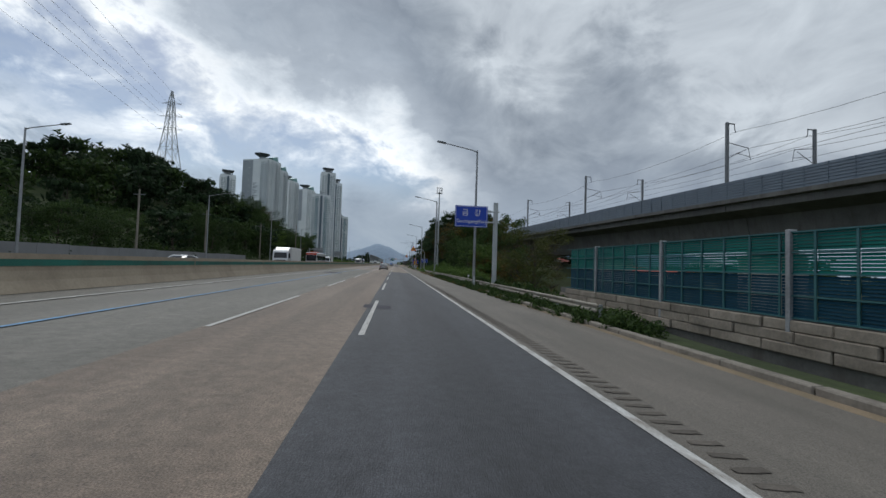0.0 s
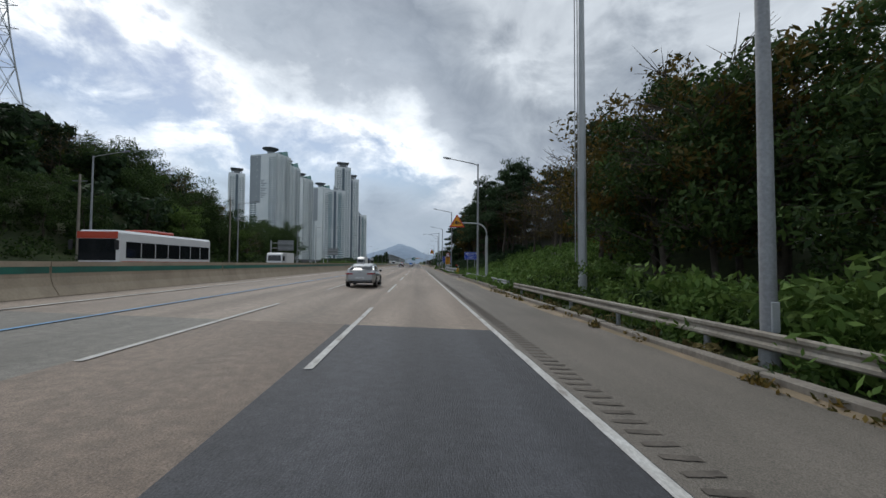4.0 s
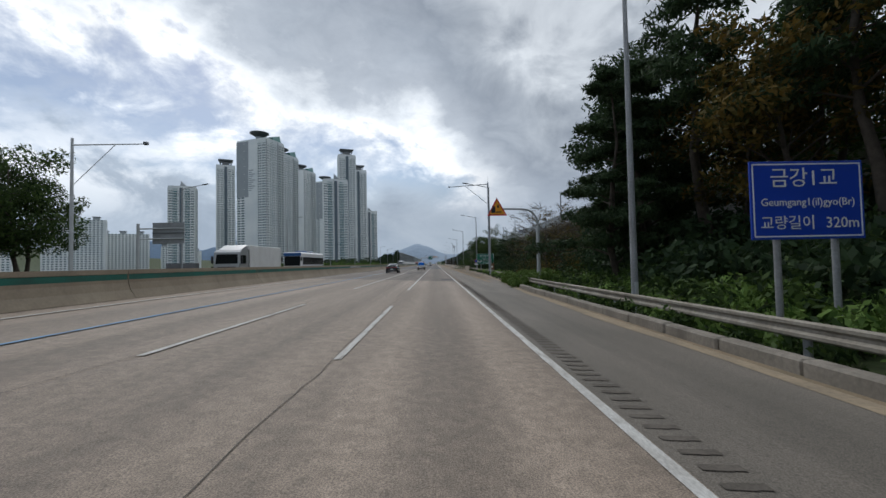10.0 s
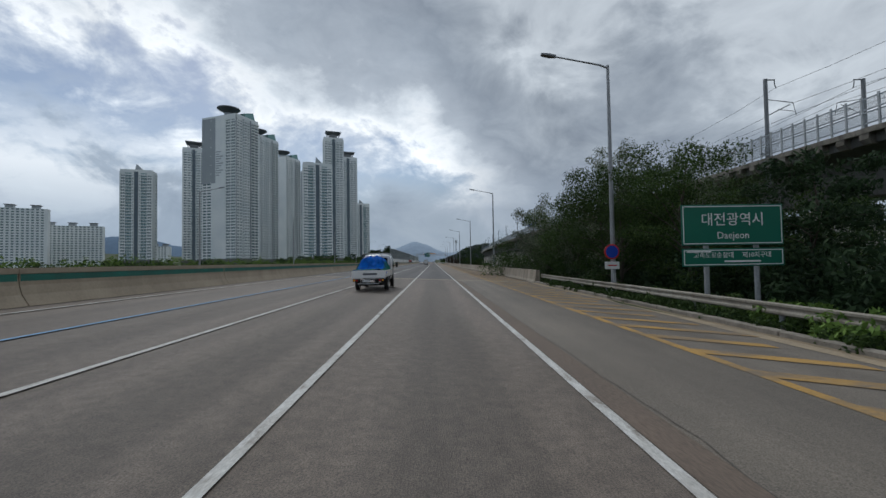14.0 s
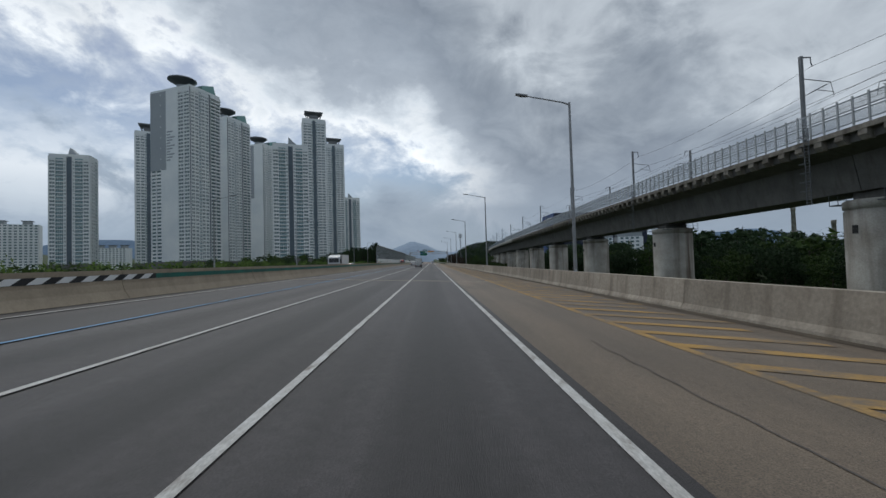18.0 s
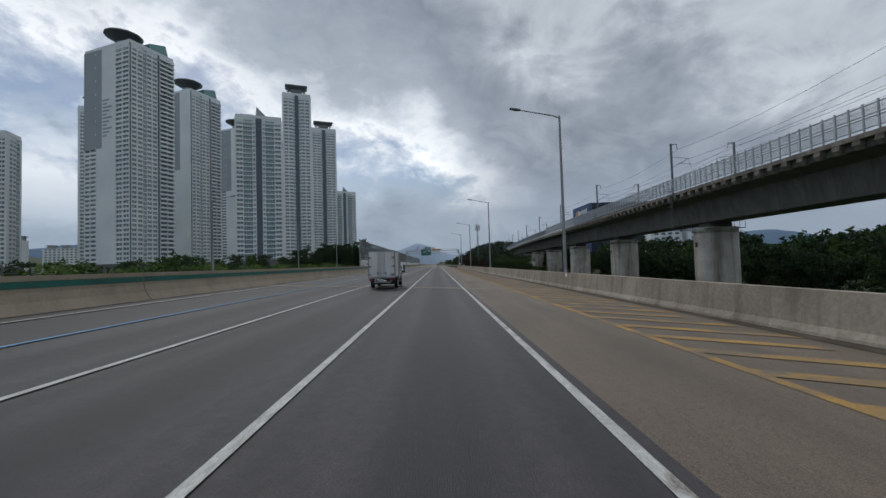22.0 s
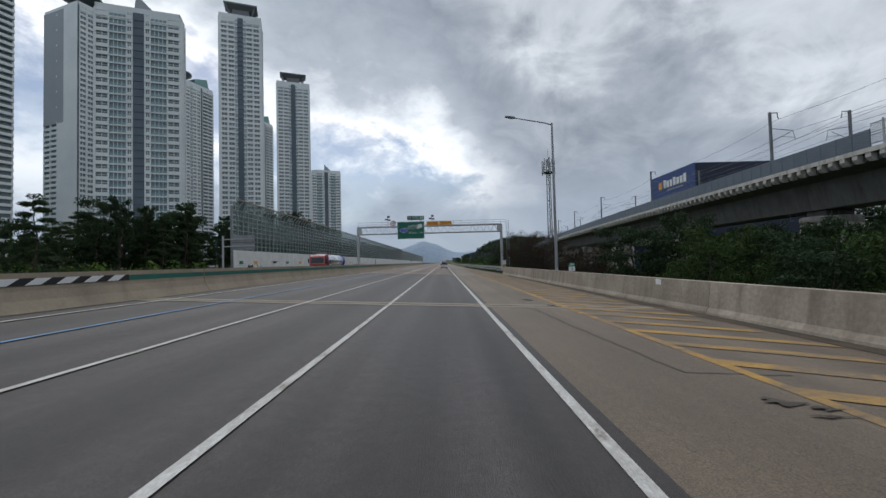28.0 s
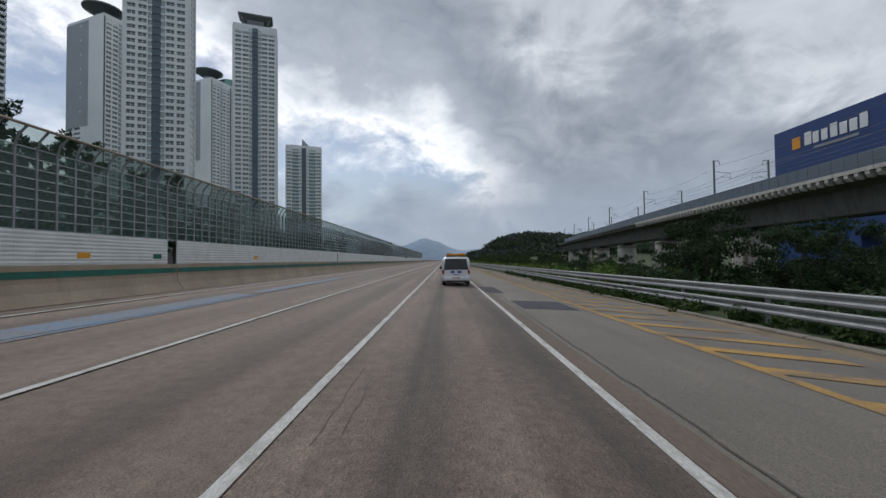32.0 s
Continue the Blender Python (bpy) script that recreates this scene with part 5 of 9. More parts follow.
guard_rail(14.5, 96, 0.75, (0.38,), "dusty single corrugated guard rail overgrown with weeds", RAIL_DUSTY)
guard_rail(99, 124.5, 0.95, (0.42,), "short galvanised guard rail half hidden by vines")
guard_rail(137.5, 167, 1.0, (0.36, 0.86), "galvanised double corrugated guard rail")
guard_rail(166.5, 289.5, 0.9, (0.42,), "long dusty corrugated guard rail by the verge", RAIL_DUSTY)
guard_rail(606.2, 900, 0.9, (0.34, 0.80), "galvanised double corrugated guard rail beyond the bridge")

# ---- signs, gantry, walls, masts ----
SIGN_BLUE = material("sign_blue", (0.012, 0.055, 0.42), 0.45, vary=0.04, scale=1.5)
SIGN_GREEN = material("sign_green", (0.008, 0.13, 0.085), 0.45, vary=0.04, scale=1.5)
SIGN_WHITE = material("sign_white", (0.75, 0.76, 0.76), 0.5, vary=0.04, scale=2)
SIGN_ORANGE = material("sign_orange", (0.78, 0.33, 0.015), 0.5, vary=0.05, scale=2)
PLATE_BAR = material("notice_grey", (0.12, 0.12, 0.13), 0.6, vary=0.05)
SIGN_RED = material("sign_red", (0.55, 0.03, 0.03), 0.5, vary=0.05, scale=2)
SIGN_BLACK = material("sign_black", (0.02, 0.02, 0.022), 0.5, vary=0.05, scale=2)
CABINET = material("cabinet_brown", (0.20, 0.11, 0.06), 0.6, vary=0.08, scale=1.5)
NOISE_TEAL = material("noise_panel_teal", (0.008, 0.12, 0.10), 0.8, vary=0.1, scale=0.8, color2=(0.006, 0.085, 0.08), spec=0.15)
NOISE_NAVY = material("noise_panel_blue", (0.006, 0.045, 0.075), 0.8, vary=0.1, scale=0.8, color2=(0.005, 0.035, 0.06), spec=0.15)
NOISE_FRAME = material("noise_panel_frame", (0.04, 0.13, 0.14), 0.5, vary=0.08, scale=1)
PANEL_WHITE = material("white_noise_panel", (0.74, 0.745, 0.735), 0.6, vary=0.07, scale=0.6, color2=(0.62, 0.615, 0.60))
STONE = material("block_wall", (0.30, 0.26, 0.215), 0.95, vary=0.14, scale=1.4, color2=(0.18, 0.155, 0.125), fine=10, bump=0.5, bump_scale=18, random_tint=0.16)
GREY_PANEL = material("grey_wall_panel", (0.22, 0.225, 0.235), 0.8, vary=0.08, scale=0.5)
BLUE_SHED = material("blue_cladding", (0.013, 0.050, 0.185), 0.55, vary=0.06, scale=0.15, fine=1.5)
DARK_SHED = material("dark_blue_shed", (0.009, 0.017, 0.042), 0.55, vary=0.06, scale=0.15)


def clear_glass():
    m = bpy.data.materials.new("clear_panel")
    m.use_nodes = True
    nt = m.node_tree
    b = nt.nodes["Principled BSDF"]
    b.inputs["Base Color"].default_value = (0.10, 0.15, 0.13, 1)
    b.inputs["Roughness"].default_value = 0.08
    tr = nt.nodes.new("ShaderNodeBsdfTransparent")
    tr.inputs["Color"].default_value = (0.74, 0.83, 0.79, 1)
    ms = nt.nodes.new("ShaderNodeMixShader")
    ms.inputs["Fac"].default_value = 0.38
    nt.links.new(tr.outputs[0], ms.inputs[1])
    nt.links.new(b.outputs[0], ms.inputs[2])
    nt.links.new(ms.outputs[0], nt.nodes["Material Output"].inputs["Surface"])
    return m


CLEAR = clear_glass()


def panel_sign(parent, name, x0, x1, z0, z1, y, mat, border=SIGN_WHITE, label=""):
    """A flat plate with a thin pale border and stiffening ribs behind."""
    p = part(name, Shape().box(x0, x1, y - 0.02, y + 0.02, z0, z1, 0.008), mat, parent, label)
    b = Shape()
    e, t = 0.05, 0.03
    for a, c, d, f in ((x0 + e, x1 - e, z0 + e, z0 + e + t), (x0 + e, x1 - e, z1 - e - t, z1 - e), (x0 + e, x0 + e + t, z0 + e, z1 - e), (x1 - e - t, x1 - e, z0 + e, z1 - e)):
        b.box(a, c, y - 0.026, y - 0.019, d, f)
    part("border", b, border, p)
    r = Shape()
    for q in (0.25, 0.75):
        zz = z0 + (z1 - z0) * q
        r.box(x0 + 0.1, x1 - 0.1, y + 0.02, y + 0.07, zz - 0.03, zz + 0.03)
    part("rib", r, STEEL, p)
    return p


def round_post(parent, name, x, y, z0, z1, r=0.09, mat=STEEL):
    return part(name, Shape().tube([(x, y, z0), (x, y, z1)], r, 12), mat, parent)


# river name sign
t = thing("road_sign", "blue river name sign hung from one thick grey post", "sign", group="road signs")
round_post(t, "post", 7.05, 33.4, -1.0, 7.0, 0.2, STEEL_PAINT)
part("bracket", Shape().tube([(3.9, 33.3, 6.25), (7.35, 33.3, 6.25)], 0.06, 8).tube([(3.9, 33.3, 5.35), (7.35, 33.3, 5.35)], 0.06, 8), STEEL_PAINT, t)
panel_sign(t, "sign_panel", 3.62, 6.32, 4.9, 6.65, 33.2, SIGN_BLUE)
text_mesh("lettering", "금    강", 0.62, (4.97, 33.165, 6.05), SIGN_WHITE, t)
text_mesh("lettering", "Geumgang(Riv)", 0.40, (4.97, 33.165, 5.37), SIGN_WHITE, t)

# police sign
t = thing("road_sign", "blue police patrol sign on two grey posts", "sign", group="road signs")
for x in (8.1, 9.3):
    round_post(t, "post", x, 138.08, 0.0, 3.5, 0.06)
panel_sign(t, "sign_panel", 7.58, 9.82, 2.4, 3.66, 138.0, SIGN_BLUE)
text_mesh("lettering", "경찰순찰차전용", 0.30, (8.7, 137.97, 3.33), SIGN_WHITE, t)
text_mesh("lettering", "Police patrol", 0.27, (8.7, 137.97, 2.99), SIGN_WHITE, t)
text_mesh("lettering", "Vehicle only", 0.27, (8.7, 137.97, 2.67), SIGN_WHITE, t)

# bridge name sign
t = thing("road_sign", "blue bridge name sign on two posts among the trees", "sign", group="road signs")
for x in (7.35, 8.65):
    round_post(t, "post", x, 184.1, -0.3, 3.6, 0.07)
panel_sign(t, "sign_panel", 6.72, 9.22, 2.02, 3.72, 184.0, SIGN_BLUE)
text_mesh("lettering", "금강1교", 0.46, (7.9, 183.965, 3.33), SIGN_WHITE, t)
text_mesh("lettering", "Geumgang1(il)gyo(Br)", 0.235, (7.97, 183.965, 2.82), SIGN_WHITE, t)
text_mesh("lettering", "교량길이  320m", 0.33, (7.97, 183.965, 2.36), SIGN_WHITE, t)

# city limit sign
t = thing("road_sign", "green city limit sign with a second green plate below", "sign", group="road signs")
for x in (10.0, 11.9):
    round_post(t, "post", x, 266.5, -3, 3.4, 0.09)
panel_sign(t, "sign_panel", 9.04, 12.86, 2.1, 3.6, 266.4, SIGN_GREEN)
panel_sign(t, "lower_panel", 9.04, 12.86, 1.32, 1.98, 266.4, SIGN_GREEN)
text_mesh("lettering", "대전광역시", 0.52, (10.95, 266.365, 3.02), SIGN_WHITE, t)
text_mesh("lettering", "Daejeon", 0.36, (10.95, 266.365, 2.45), SIGN_WHITE, t)
text_mesh("lettering", "고속도로순찰대  제10지구대", 0.235, (10.95, 266.365, 1.72), SIGN_WHITE, t)
part("number_bar", Shape().box(10.6, 11.95, 266.36, 266.378, 1.47, 1.53), SIGN_WHITE, t, "row of small unreadable white characters")
part("number_bar", Shape().box(9.2, 10.1, 266.36, 266.378, 1.84, 1.89), SIGN_WHITE, t)

# speed camera warning
t = thing("speed_limit_sign", "round speed limit sign above an orange camera warning plate", "sign", group="road signs")
round_post(t, "post", 7.2, 170.5, -0.5, 4.2, 0.06)
part("disc", Shape().disc((7.2, 170.38, 3.86), 0.47, "y", 32), SIGN_RED, t, "red rim of the speed limit sign")
part("disc_face", Shape().disc((7.2, 170.358, 3.86), 0.37, "y", 32), SIGN_WHITE, t)
text_mesh("lettering", "100", 0.42, (7.2, 170.335, 3.86), SIGN_BLACK, t, squash=0.85)
part("orange_plate", Shape().box(6.58, 7.8, 170.38, 170.42, 1.62, 3.38, 0.01), SIGN_ORANGE, t, "orange camera warning plate")
part("camera_pictogram", Shape().box(6.85, 7.35, 170.36, 170.385, 3.05, 3.27).box(7.38, 7.55, 170.36, 170.385, 3.05, 3.27), SIGN_BLACK, t)
text_mesh("lettering", "지점·구간", 0.28, (7.19, 170.372, 2.8), SIGN_BLACK, t)
text_mesh("lettering", "단속중", 0.30, (7.19, 170.372, 2.42), SIGN_BLACK, t)
text_mesh("lettering", "Photo", 0.22, (7.19, 170.372, 2.06), SIGN_BLACK, t)
part("word_bar", Shape().box(6.75, 7.63, 170.365, 170.382, 1.79, 1.86), SIGN_BLACK, t)
part("white_plate", Shape().box(6.58, 7.8, 170.38, 170.42, 1.22, 1.58, 0.01), SIGN_WHITE, t)
text_mesh("lettering", "종점까지450m", 0.23, (7.19, 170.372, 1.4), SIGN_BLACK, t, squash=0.86)
part("small_plate", Shape().box(6.95, 7.45, 170.3, 170.33, 0.78, 1.0, 0.01), SIGN_WHITE, t)


def triangle_sign(label, cx, y, z0, half, h, px, pz, bars):
    t = thing("warning_sign", label, "sign", (0, 0, 0), group="road signs")
    gz = ground_z(px, y)
    part("post", Shape().tube([(px, y, gz - 0.3), (px, y, pz)], [0.15, 0.13], 14), STEEL_PAINT, t)
    part("arm", Shape().tube([(px, y, pz - 0.05), (px - 0.01, y, pz + 0.3), (px - 0.1, y, pz + 0.65), (px - 0.3, y, pz + 0.95), (px - 0.6, y, pz + 1.15), (px - 1.0, y, pz + 1.25), (cx + half * 0.4, y, pz + 1.3)], [0.07] * 7, 10), STEEL_PAINT, t)
    for name, k, dy, mat in (("red_plate", 1.0, 0.0, SIGN_RED), ("orange_face", 0.78, -0.012, SIGN_ORANGE)):
        s = Shape()
        pts = [(cx - half * k, z0 + h * (1 - k) * 0.36), (cx + half * k, z0 + h * (1 - k) * 0.36), (cx, z0 + h * k + h * (1 - k) * 0.36)]
        s.rings([[(a, y - 0.09 + dy, b) for a, b in pts], [(a, y - 0.06 + dy, b) for a, b in pts]])
        part(name, s, mat, t)
    s = Shape()
    for a, b, c, d in bars:
        s.box(cx + a, cx + b, y - 0.112, y - 0.098, z0 + c, z0 + d)
    part("pictogram", s, SIGN_BLACK, t)
    return t


triangle_sign("orange warning triangle on a curved arm over the shoulder", 3.68, 110.4, 5.3, 0.77, 1.28, 6.65, 4.45, ((-0.35, -0.3, 0.25, 0.55), (-0.2, 0.05, 0.3, 0.62), (0.1, 0.18, 0.28, 0.5), (0.24, 0.36, 0.28, 0.46)))
triangle_sign("orange falling rocks warning triangle on a curved arm", 4.45, 205.2, 5.05, 0.72, 1.33, 7.42, 4.25, ((-0.42, -0.12, 0.2, 0.5), (-0.34, -0.12, 0.5, 0.68), (-0.05, 0.3, 0.22, 0.3), (0.02, 0.14, 0.55, 0.8)))

# striped end of the double rail with a warning lamp
t = thing("rail_end_marker", "yellow and black striped rail end with a solar warning lamp", "marker")
x = verge(137.3) + 0.95
part("striped_plate", Shape().box(x - 0.28, x + 0.1, 137.25, 137.45, 0.05, 1.02, 0.03), material("marker_yellow", (0.65, 0.4, 0.02), 0.6, vary=0.05), t)
s = Shape()
for k in range(5):
    z = 0.08 + k * 0.2
    s.add([(x - 0.28, 137.244, z), (x + 0.1, 137.244, z + 0.12), (x + 0.1, 137.244, z + 0.21), (x - 0.28, 137.244, z + 0.09)], [(0, 1, 2, 3)])
part("black_stripes", s, SIGN_BLACK, t)
part("lamp_post", Shape().tube([(x, 137.5, 0.9), (x, 137.5, 1.5)], 0.05, 8), SIGN_WHITE, t)
part("lamp_body", Shape().tube([(x - 0.45, 137.5, 1.42), (x - 0.05, 137.5, 1.42)], 0.07, 10), SIGN_RED, t, "red warning lamp body")
part("solar_panel", Shape().box(x - 0.35, x + 0.1, 137.4, 137.6, 1.75, 1.78), SIGN_BLACK, t)


def km_post(x, y, z, label, upper, lower):
    t = thing("kilometre_post", label, "marker", (x, y, z), group="kilometre posts")
    part("post", Shape().tube([(0, 0.03, -1.4), (0, 0.03, 0.9)], 0.03, 8), STEEL, t)
    part("green_plate", Shape().box(-0.24, 0.24, -0.012, 0.012, 0.62, 0.92, 0.006), SIGN_GREEN, t)
    part("white_plate", Shape().box(-0.24, 0.24, -0.012, 0.012, 0.28, 0.615, 0.006), SIGN_WHITE, t)
    text_mesh("lettering", upper, 0.24, (0, -0.02, 0.77), SIGN_WHITE, t)
    text_mesh("lettering", lower, 0.28, (0, -0.02, 0.44), SIGN_BLACK, t)


km_post(10.25, 575.1, 0.45, "green and white kilometre post behind the parapet", "283", ".6")
km_post(7.4, 176.5, 0.45, "green and white kilometre post in the weeds", "284", "0")
for x, y in ((7.0, 45.0), (6.9, 58.5)):
    t = thing("delineator", "white round delineator on a short post", "marker", (x, y, ground_z(x, y)), group="delineators")
    part("post", Shape().tube([(0, 0, -0.2), (0, 0, 1.0)], 0.035, 8), SIGN_WHITE, t)
    part("reflector", Shape().disc((0, -0.03, 1.05), 0.09, "y", 16, 0.04), SIGN_WHITE, t)

# no-parking disc on the lamp post
t = thing("round_sign", "faded round blue sign with a plate below", "sign", (9.68, 273.85, 0), group="road signs")
part("disc", Shape().disc((0, 0, 2.05), 0.42, "y", 28), SIGN_RED, t)
part("disc_face", Shape().disc((0, -0.02, 2.05), 0.34, "y", 28), SIGN_BLUE, t)
part("plate", Shape().box(-0.4, 0.4, -0.02, 0.02, 1.1, 1.5, 0.01), SIGN_WHITE, t)
part("arrow", Shape().box(-0.25, 0.25, -0.03, -0.02, 1.27, 1.33), SIGN_RED, t)
part("bracket", Shape().box(-0.03, 0.18, 0.0, 0.05, 2.0, 2.06).box(-0.03, 0.18, 0, 0.05, 1.28, 1.34), STEEL, t)

# camera mast with a long arm and its cabinet
MAST_GREY = material("blue_grey_mast_paint", (0.23, 0.26, 0.30), 0.55, 0.1, vary=0.12, scale=0.9, streaks=0.3, streak_color=(0.15, 0.14, 0.13))
t = thing("camera_mast", "blue-grey camera mast with a long braced arm over the lanes", "mast", (8.6, 241.3, -0.4))
part("pole", Shape().tube([(0, 0, -0.3), (0, 0, 6.3), (0, 0, 6.4), (0, 0, 15.0)], [0.17, 0.16, 0.13, 0.11], 14), MAST_GREY, t)
for z in (6.3, 9.2):
    part("flange", Shape().tube([(0, 0, z - 0.05), (0, 0, z + 0.09)], 0.22, 14), MAST_GREY, t)
part("arm", Shape().tube([(0, 0, 14.7), (-6.2, 0, 14.3)], [0.07, 0.05], 8), MAST_GREY, t)
part("brace", Shape().tube([(0, 0, 11.4), (-3.7, 0, 14.45)], 0.035, 8), MAST_GREY, t)
part("camera_head", Shape().box(-6.4, -6.15, -0.15, 0.15, 14.2, 14.42, 0.03), STEEL_DARK, t)
part("aerial", Shape().tube([(0, 0, 14.9), (0, 0, 15.8)], 0.015, 6), STEEL_DARK, t)
t = thing("control_cabinet", "brown metal control cabinet beside the camera mast", "cabinet", (9.35, 244.6, -0.45))
part("body", Shape().box(-0.38, 0.38, -0.3, 0.3, 0.95, 1.9, 0.02), CABINET, t)
part("label_plate", Shape().box(-0.2, 0.15, -0.315, -0.3, 1.25, 1.5), SIGN_WHITE, t)
part("roof", Shape().box(-0.46, 0.46, -0.34, 0.34, 1.95, 2.0), CABINET, t)
part("leg", Shape().box(-0.35, 0.35, -0.22, 0.22, -0.2, 0.9), CONCRETE, t)

# sign and lamp mast on the bank
t = thing("high_mast", "tall slim mast with a round basket of lamps", "mast", (8.1, 90, -0.4))
part("pole", Shape().tube([(0, 0, -0.5), (0, 0, 8), (0, 0, 18.2)], [0.22, 0.18, 0.12], 12), STEEL_PAINT, t)
s = Shape()
for z in (17.9, 18.5, 19.1):
    ring = [(0.62 * math.cos(6.28318 * k / 16), 0.62 * math.sin(6.28318 * k / 16), z) for k in range(17)]
    s.tube(ring, 0.035, 5)
for k in range(8):
    a = 6.28318 * k / 8
    s.tube([(0.62 * math.cos(a), 0.62 * math.sin(a), 17.85), (0.62 * math.cos(a), 0.62 * math.sin(a), 19.15)], 0.025, 5).tube([(0, 0, 17.9), (0.62 * math.cos(a), 0.62 * math.sin(a), 17.9)], 0.025, 5)
part("basket", s, STEEL_DARK, t)
part("ladder", Shape().box(-0.32, -0.28, -0.2, -0.16, 2, 16).box(-0.32, -0.28, 0.16, 0.2, 2, 16), STEEL, t)

# antenna mast beyond the bridge
t = thing("antenna_mast", "lattice antenna mast crowned with white panel antennas", "mast", (20.6, 620.6, -1))
s = Shape()
for k in range(3):
    a = 2.0944 * k + 0.4
    s.tube([(0.55 * math.cos(a), 0.55 * math.sin(a), -1), (0.36 * math.cos(a), 0.36 * math.sin(a), 21.0)], 0.07, 6)
    for i in range(16):
        z = i * 1.3
        b = a + 2.0944
        s.tube([(0.5 * math.cos(a), 0.5 * math.sin(a), z), (0.5 * math.cos(b), 0.5 * math.sin(b), z + 1.3)], 0.03, 4, False).tube([(0.5 * math.cos(a), 0.5 * math.sin(a), z), (0.5 * math.cos(b), 0.5 * math.sin(b), z)], 0.03, 4, False)
part("lattice", s, STEEL_DARK, t)
part("platform", Shape().tube([(0, 0, 19.0), (0, 0, 19.12)], 1.25, 16), STEEL_DARK, t)
antenna_mesh = Shape().box(-0.14, 0.14, -0.08, 0.08, 0, 1.25, 0.03).mesh("antenna", material("antenna_grey", (0.40, 0.41, 0.42), 0.6, vary=0.1))
for k in range(12):
    a = 6.28318 * k / 12
    x, y = 1.15 * math.cos(a), 1.15 * math.sin(a)
    share("antenna", antenna_mesh, t, (x, y, 18.7 if k % 2 else 20.1), math.degrees(a) + 90)
    if k % 3 == 0:
        share("antenna", antenna_mesh, t, (x * 0.6, y * 0.6, 20.6), math.degrees(a) + 90)
part("ring_rail", Shape().tube([(1.2 * math.cos(6.28318 * k / 16), 1.2 * math.sin(6.28318 * k / 16), 20.0) for k in range(17)], 0.05, 6), STEEL_DARK, t)
part("spike", Shape().tube([(0, 0, 21), (0, 0, 23.6)], 0.03, 6), STEEL_DARK, t)

# pylon on the hill
t = thing("power_pylon", "tall steel lattice power pylon on the wooded hill", "pylon", (-80, 151, 22))
s = Shape()
levels = ((0, 4.2), (9, 3.0), (17, 2.0), (23, 1.35), (28, 1.0), (33, 0.7), (37, 0.12))
for (za, ra), (zb, rb) in zip(levels, levels[1:]):
    for sx, sy in ((-1, -1), (1, -1), (1, 1), (-1, 1)):
        s.tube([(sx * ra, sy * ra, za), (sx * rb, sy * rb, zb)], 0.14, 4, False)
    for (ax, ay), (bx, by) in (((-1, -1), (1, -1)), ((1, -1), (1, 1)), ((1, 1), (-1, 1)), ((-1, 1), (-1, -1))):
        s.tube([(ax * ra, ay * ra, za), (bx * rb, by * rb, zb)], 0.07, 4, False).tube([(bx * ra, by * ra, za), (ax * rb, ay * rb, zb)], 0.07, 4, False).tube([(ax * rb, ay * rb, zb), (bx * rb, by * rb, zb)], 0.07, 4, False)
part("lattice", s, STEEL_PAINT, t)
for z, r in ((23.5, 4.2), (28, 3.8), (32.5, 3.4)):
    part("crossarm", Shape().tube([(-r, 0, z), (0, 0, z + 0.8), (r, 0, z)], [0.05, 0.1, 0.05], 4).tube([(-r, 0, z), (r, 0, z)], 0.06, 4), STEEL_PAINT, t)
for z in (23.5, 28, 32.5):
    for sx in (-3.8, 3.8):
        part("power_line", Shape().tube([(-80 + sx, 151, 22 + z), (-60 + sx, 60, 17 + z), (-30 + sx, -60, 20 + z)], 0.03, 4), STEEL_DARK, None, "thin high voltage line", category="wire")

# wooden poles beside the oncoming lanes
for x, y, h in ((-37, 62, 11), (-37.5, 84, 10.5), (-38, 118, 11), (-36.4, 151.5, 14.6)):
    t = thing("utility_pole", "grey concrete utility pole beside the hill", "pole", (x, y, ground_z(x, y) - 0.5), group="utility poles")
    part("pole", Shape().tube([(0, 0, 0), (0, 0, h)], [0.17, 0.11], 8), CONCRETE, t)
    part("crossarm", Shape().box(-0.8, 0.8, -0.05, 0.05, h - 0.8, h - 0.7), STEEL_DARK, t)

# grey panel wall in front of the hill
wall = thing("wall_west", "long grey panel wall along the oncoming lanes", "wall", kind="structure")
for i in range(30):
    y = -20 + i * 4
    part("wall_panel", Shape().box(-35.6, -35.45, y + 0.02, y + 3.98, -0.2, 2.55 + 0.05 * math.sin(i * 1.7)), GREY_PANEL, wall)

# overhead gantry
gan = thing("sign_gantry", "grey steel truss gantry across the lanes with signs and walkway", "gantry", (0, 617.2, 0))
GX0, GX1, GZ0, GZ1 = -14.9, 10.85, 7.0, 8.25
for x in (GX0, GX1):
    part("post", Shape().tube([(x, 0, -0.6), (x, 0, 8.3)], 0.24, 16), STEEL_PAINT, gan)
for z in (GZ0, GZ1):
    for dy in (-0.35, 0.35):
        part("chord", Shape().tube([(GX0, dy, z), (GX1, dy, z)], 0.11, 10), STEEL_PAINT, gan)
n = 40
for k in range(n):
    xa, xb = GX0 + (GX1 - GX0) * k / n, GX0 + (GX1 - GX0) * (k + 1) / n
    za, zb = (GZ0, GZ1) if k % 2 else (GZ1, GZ0)
    part("diagonal", Shape().tube([(xa, -0.35, za), (xb, -0.35, zb)], 0.045, 6), STEEL_PAINT, gan)
for x in (GX0 + 0.4, GX1 - 0.45):
    part("corner_plate", Shape().box(x - 0.35, x + 0.35, -0.45, -0.38, GZ0 + 0.1, GZ1 - 0.1), STEEL_PAINT, gan)
part("walkway", Shape().box(GX0, GX1, -0.3, 0.3, GZ1 + 0.12, GZ1 + 0.17), STEEL, gan)
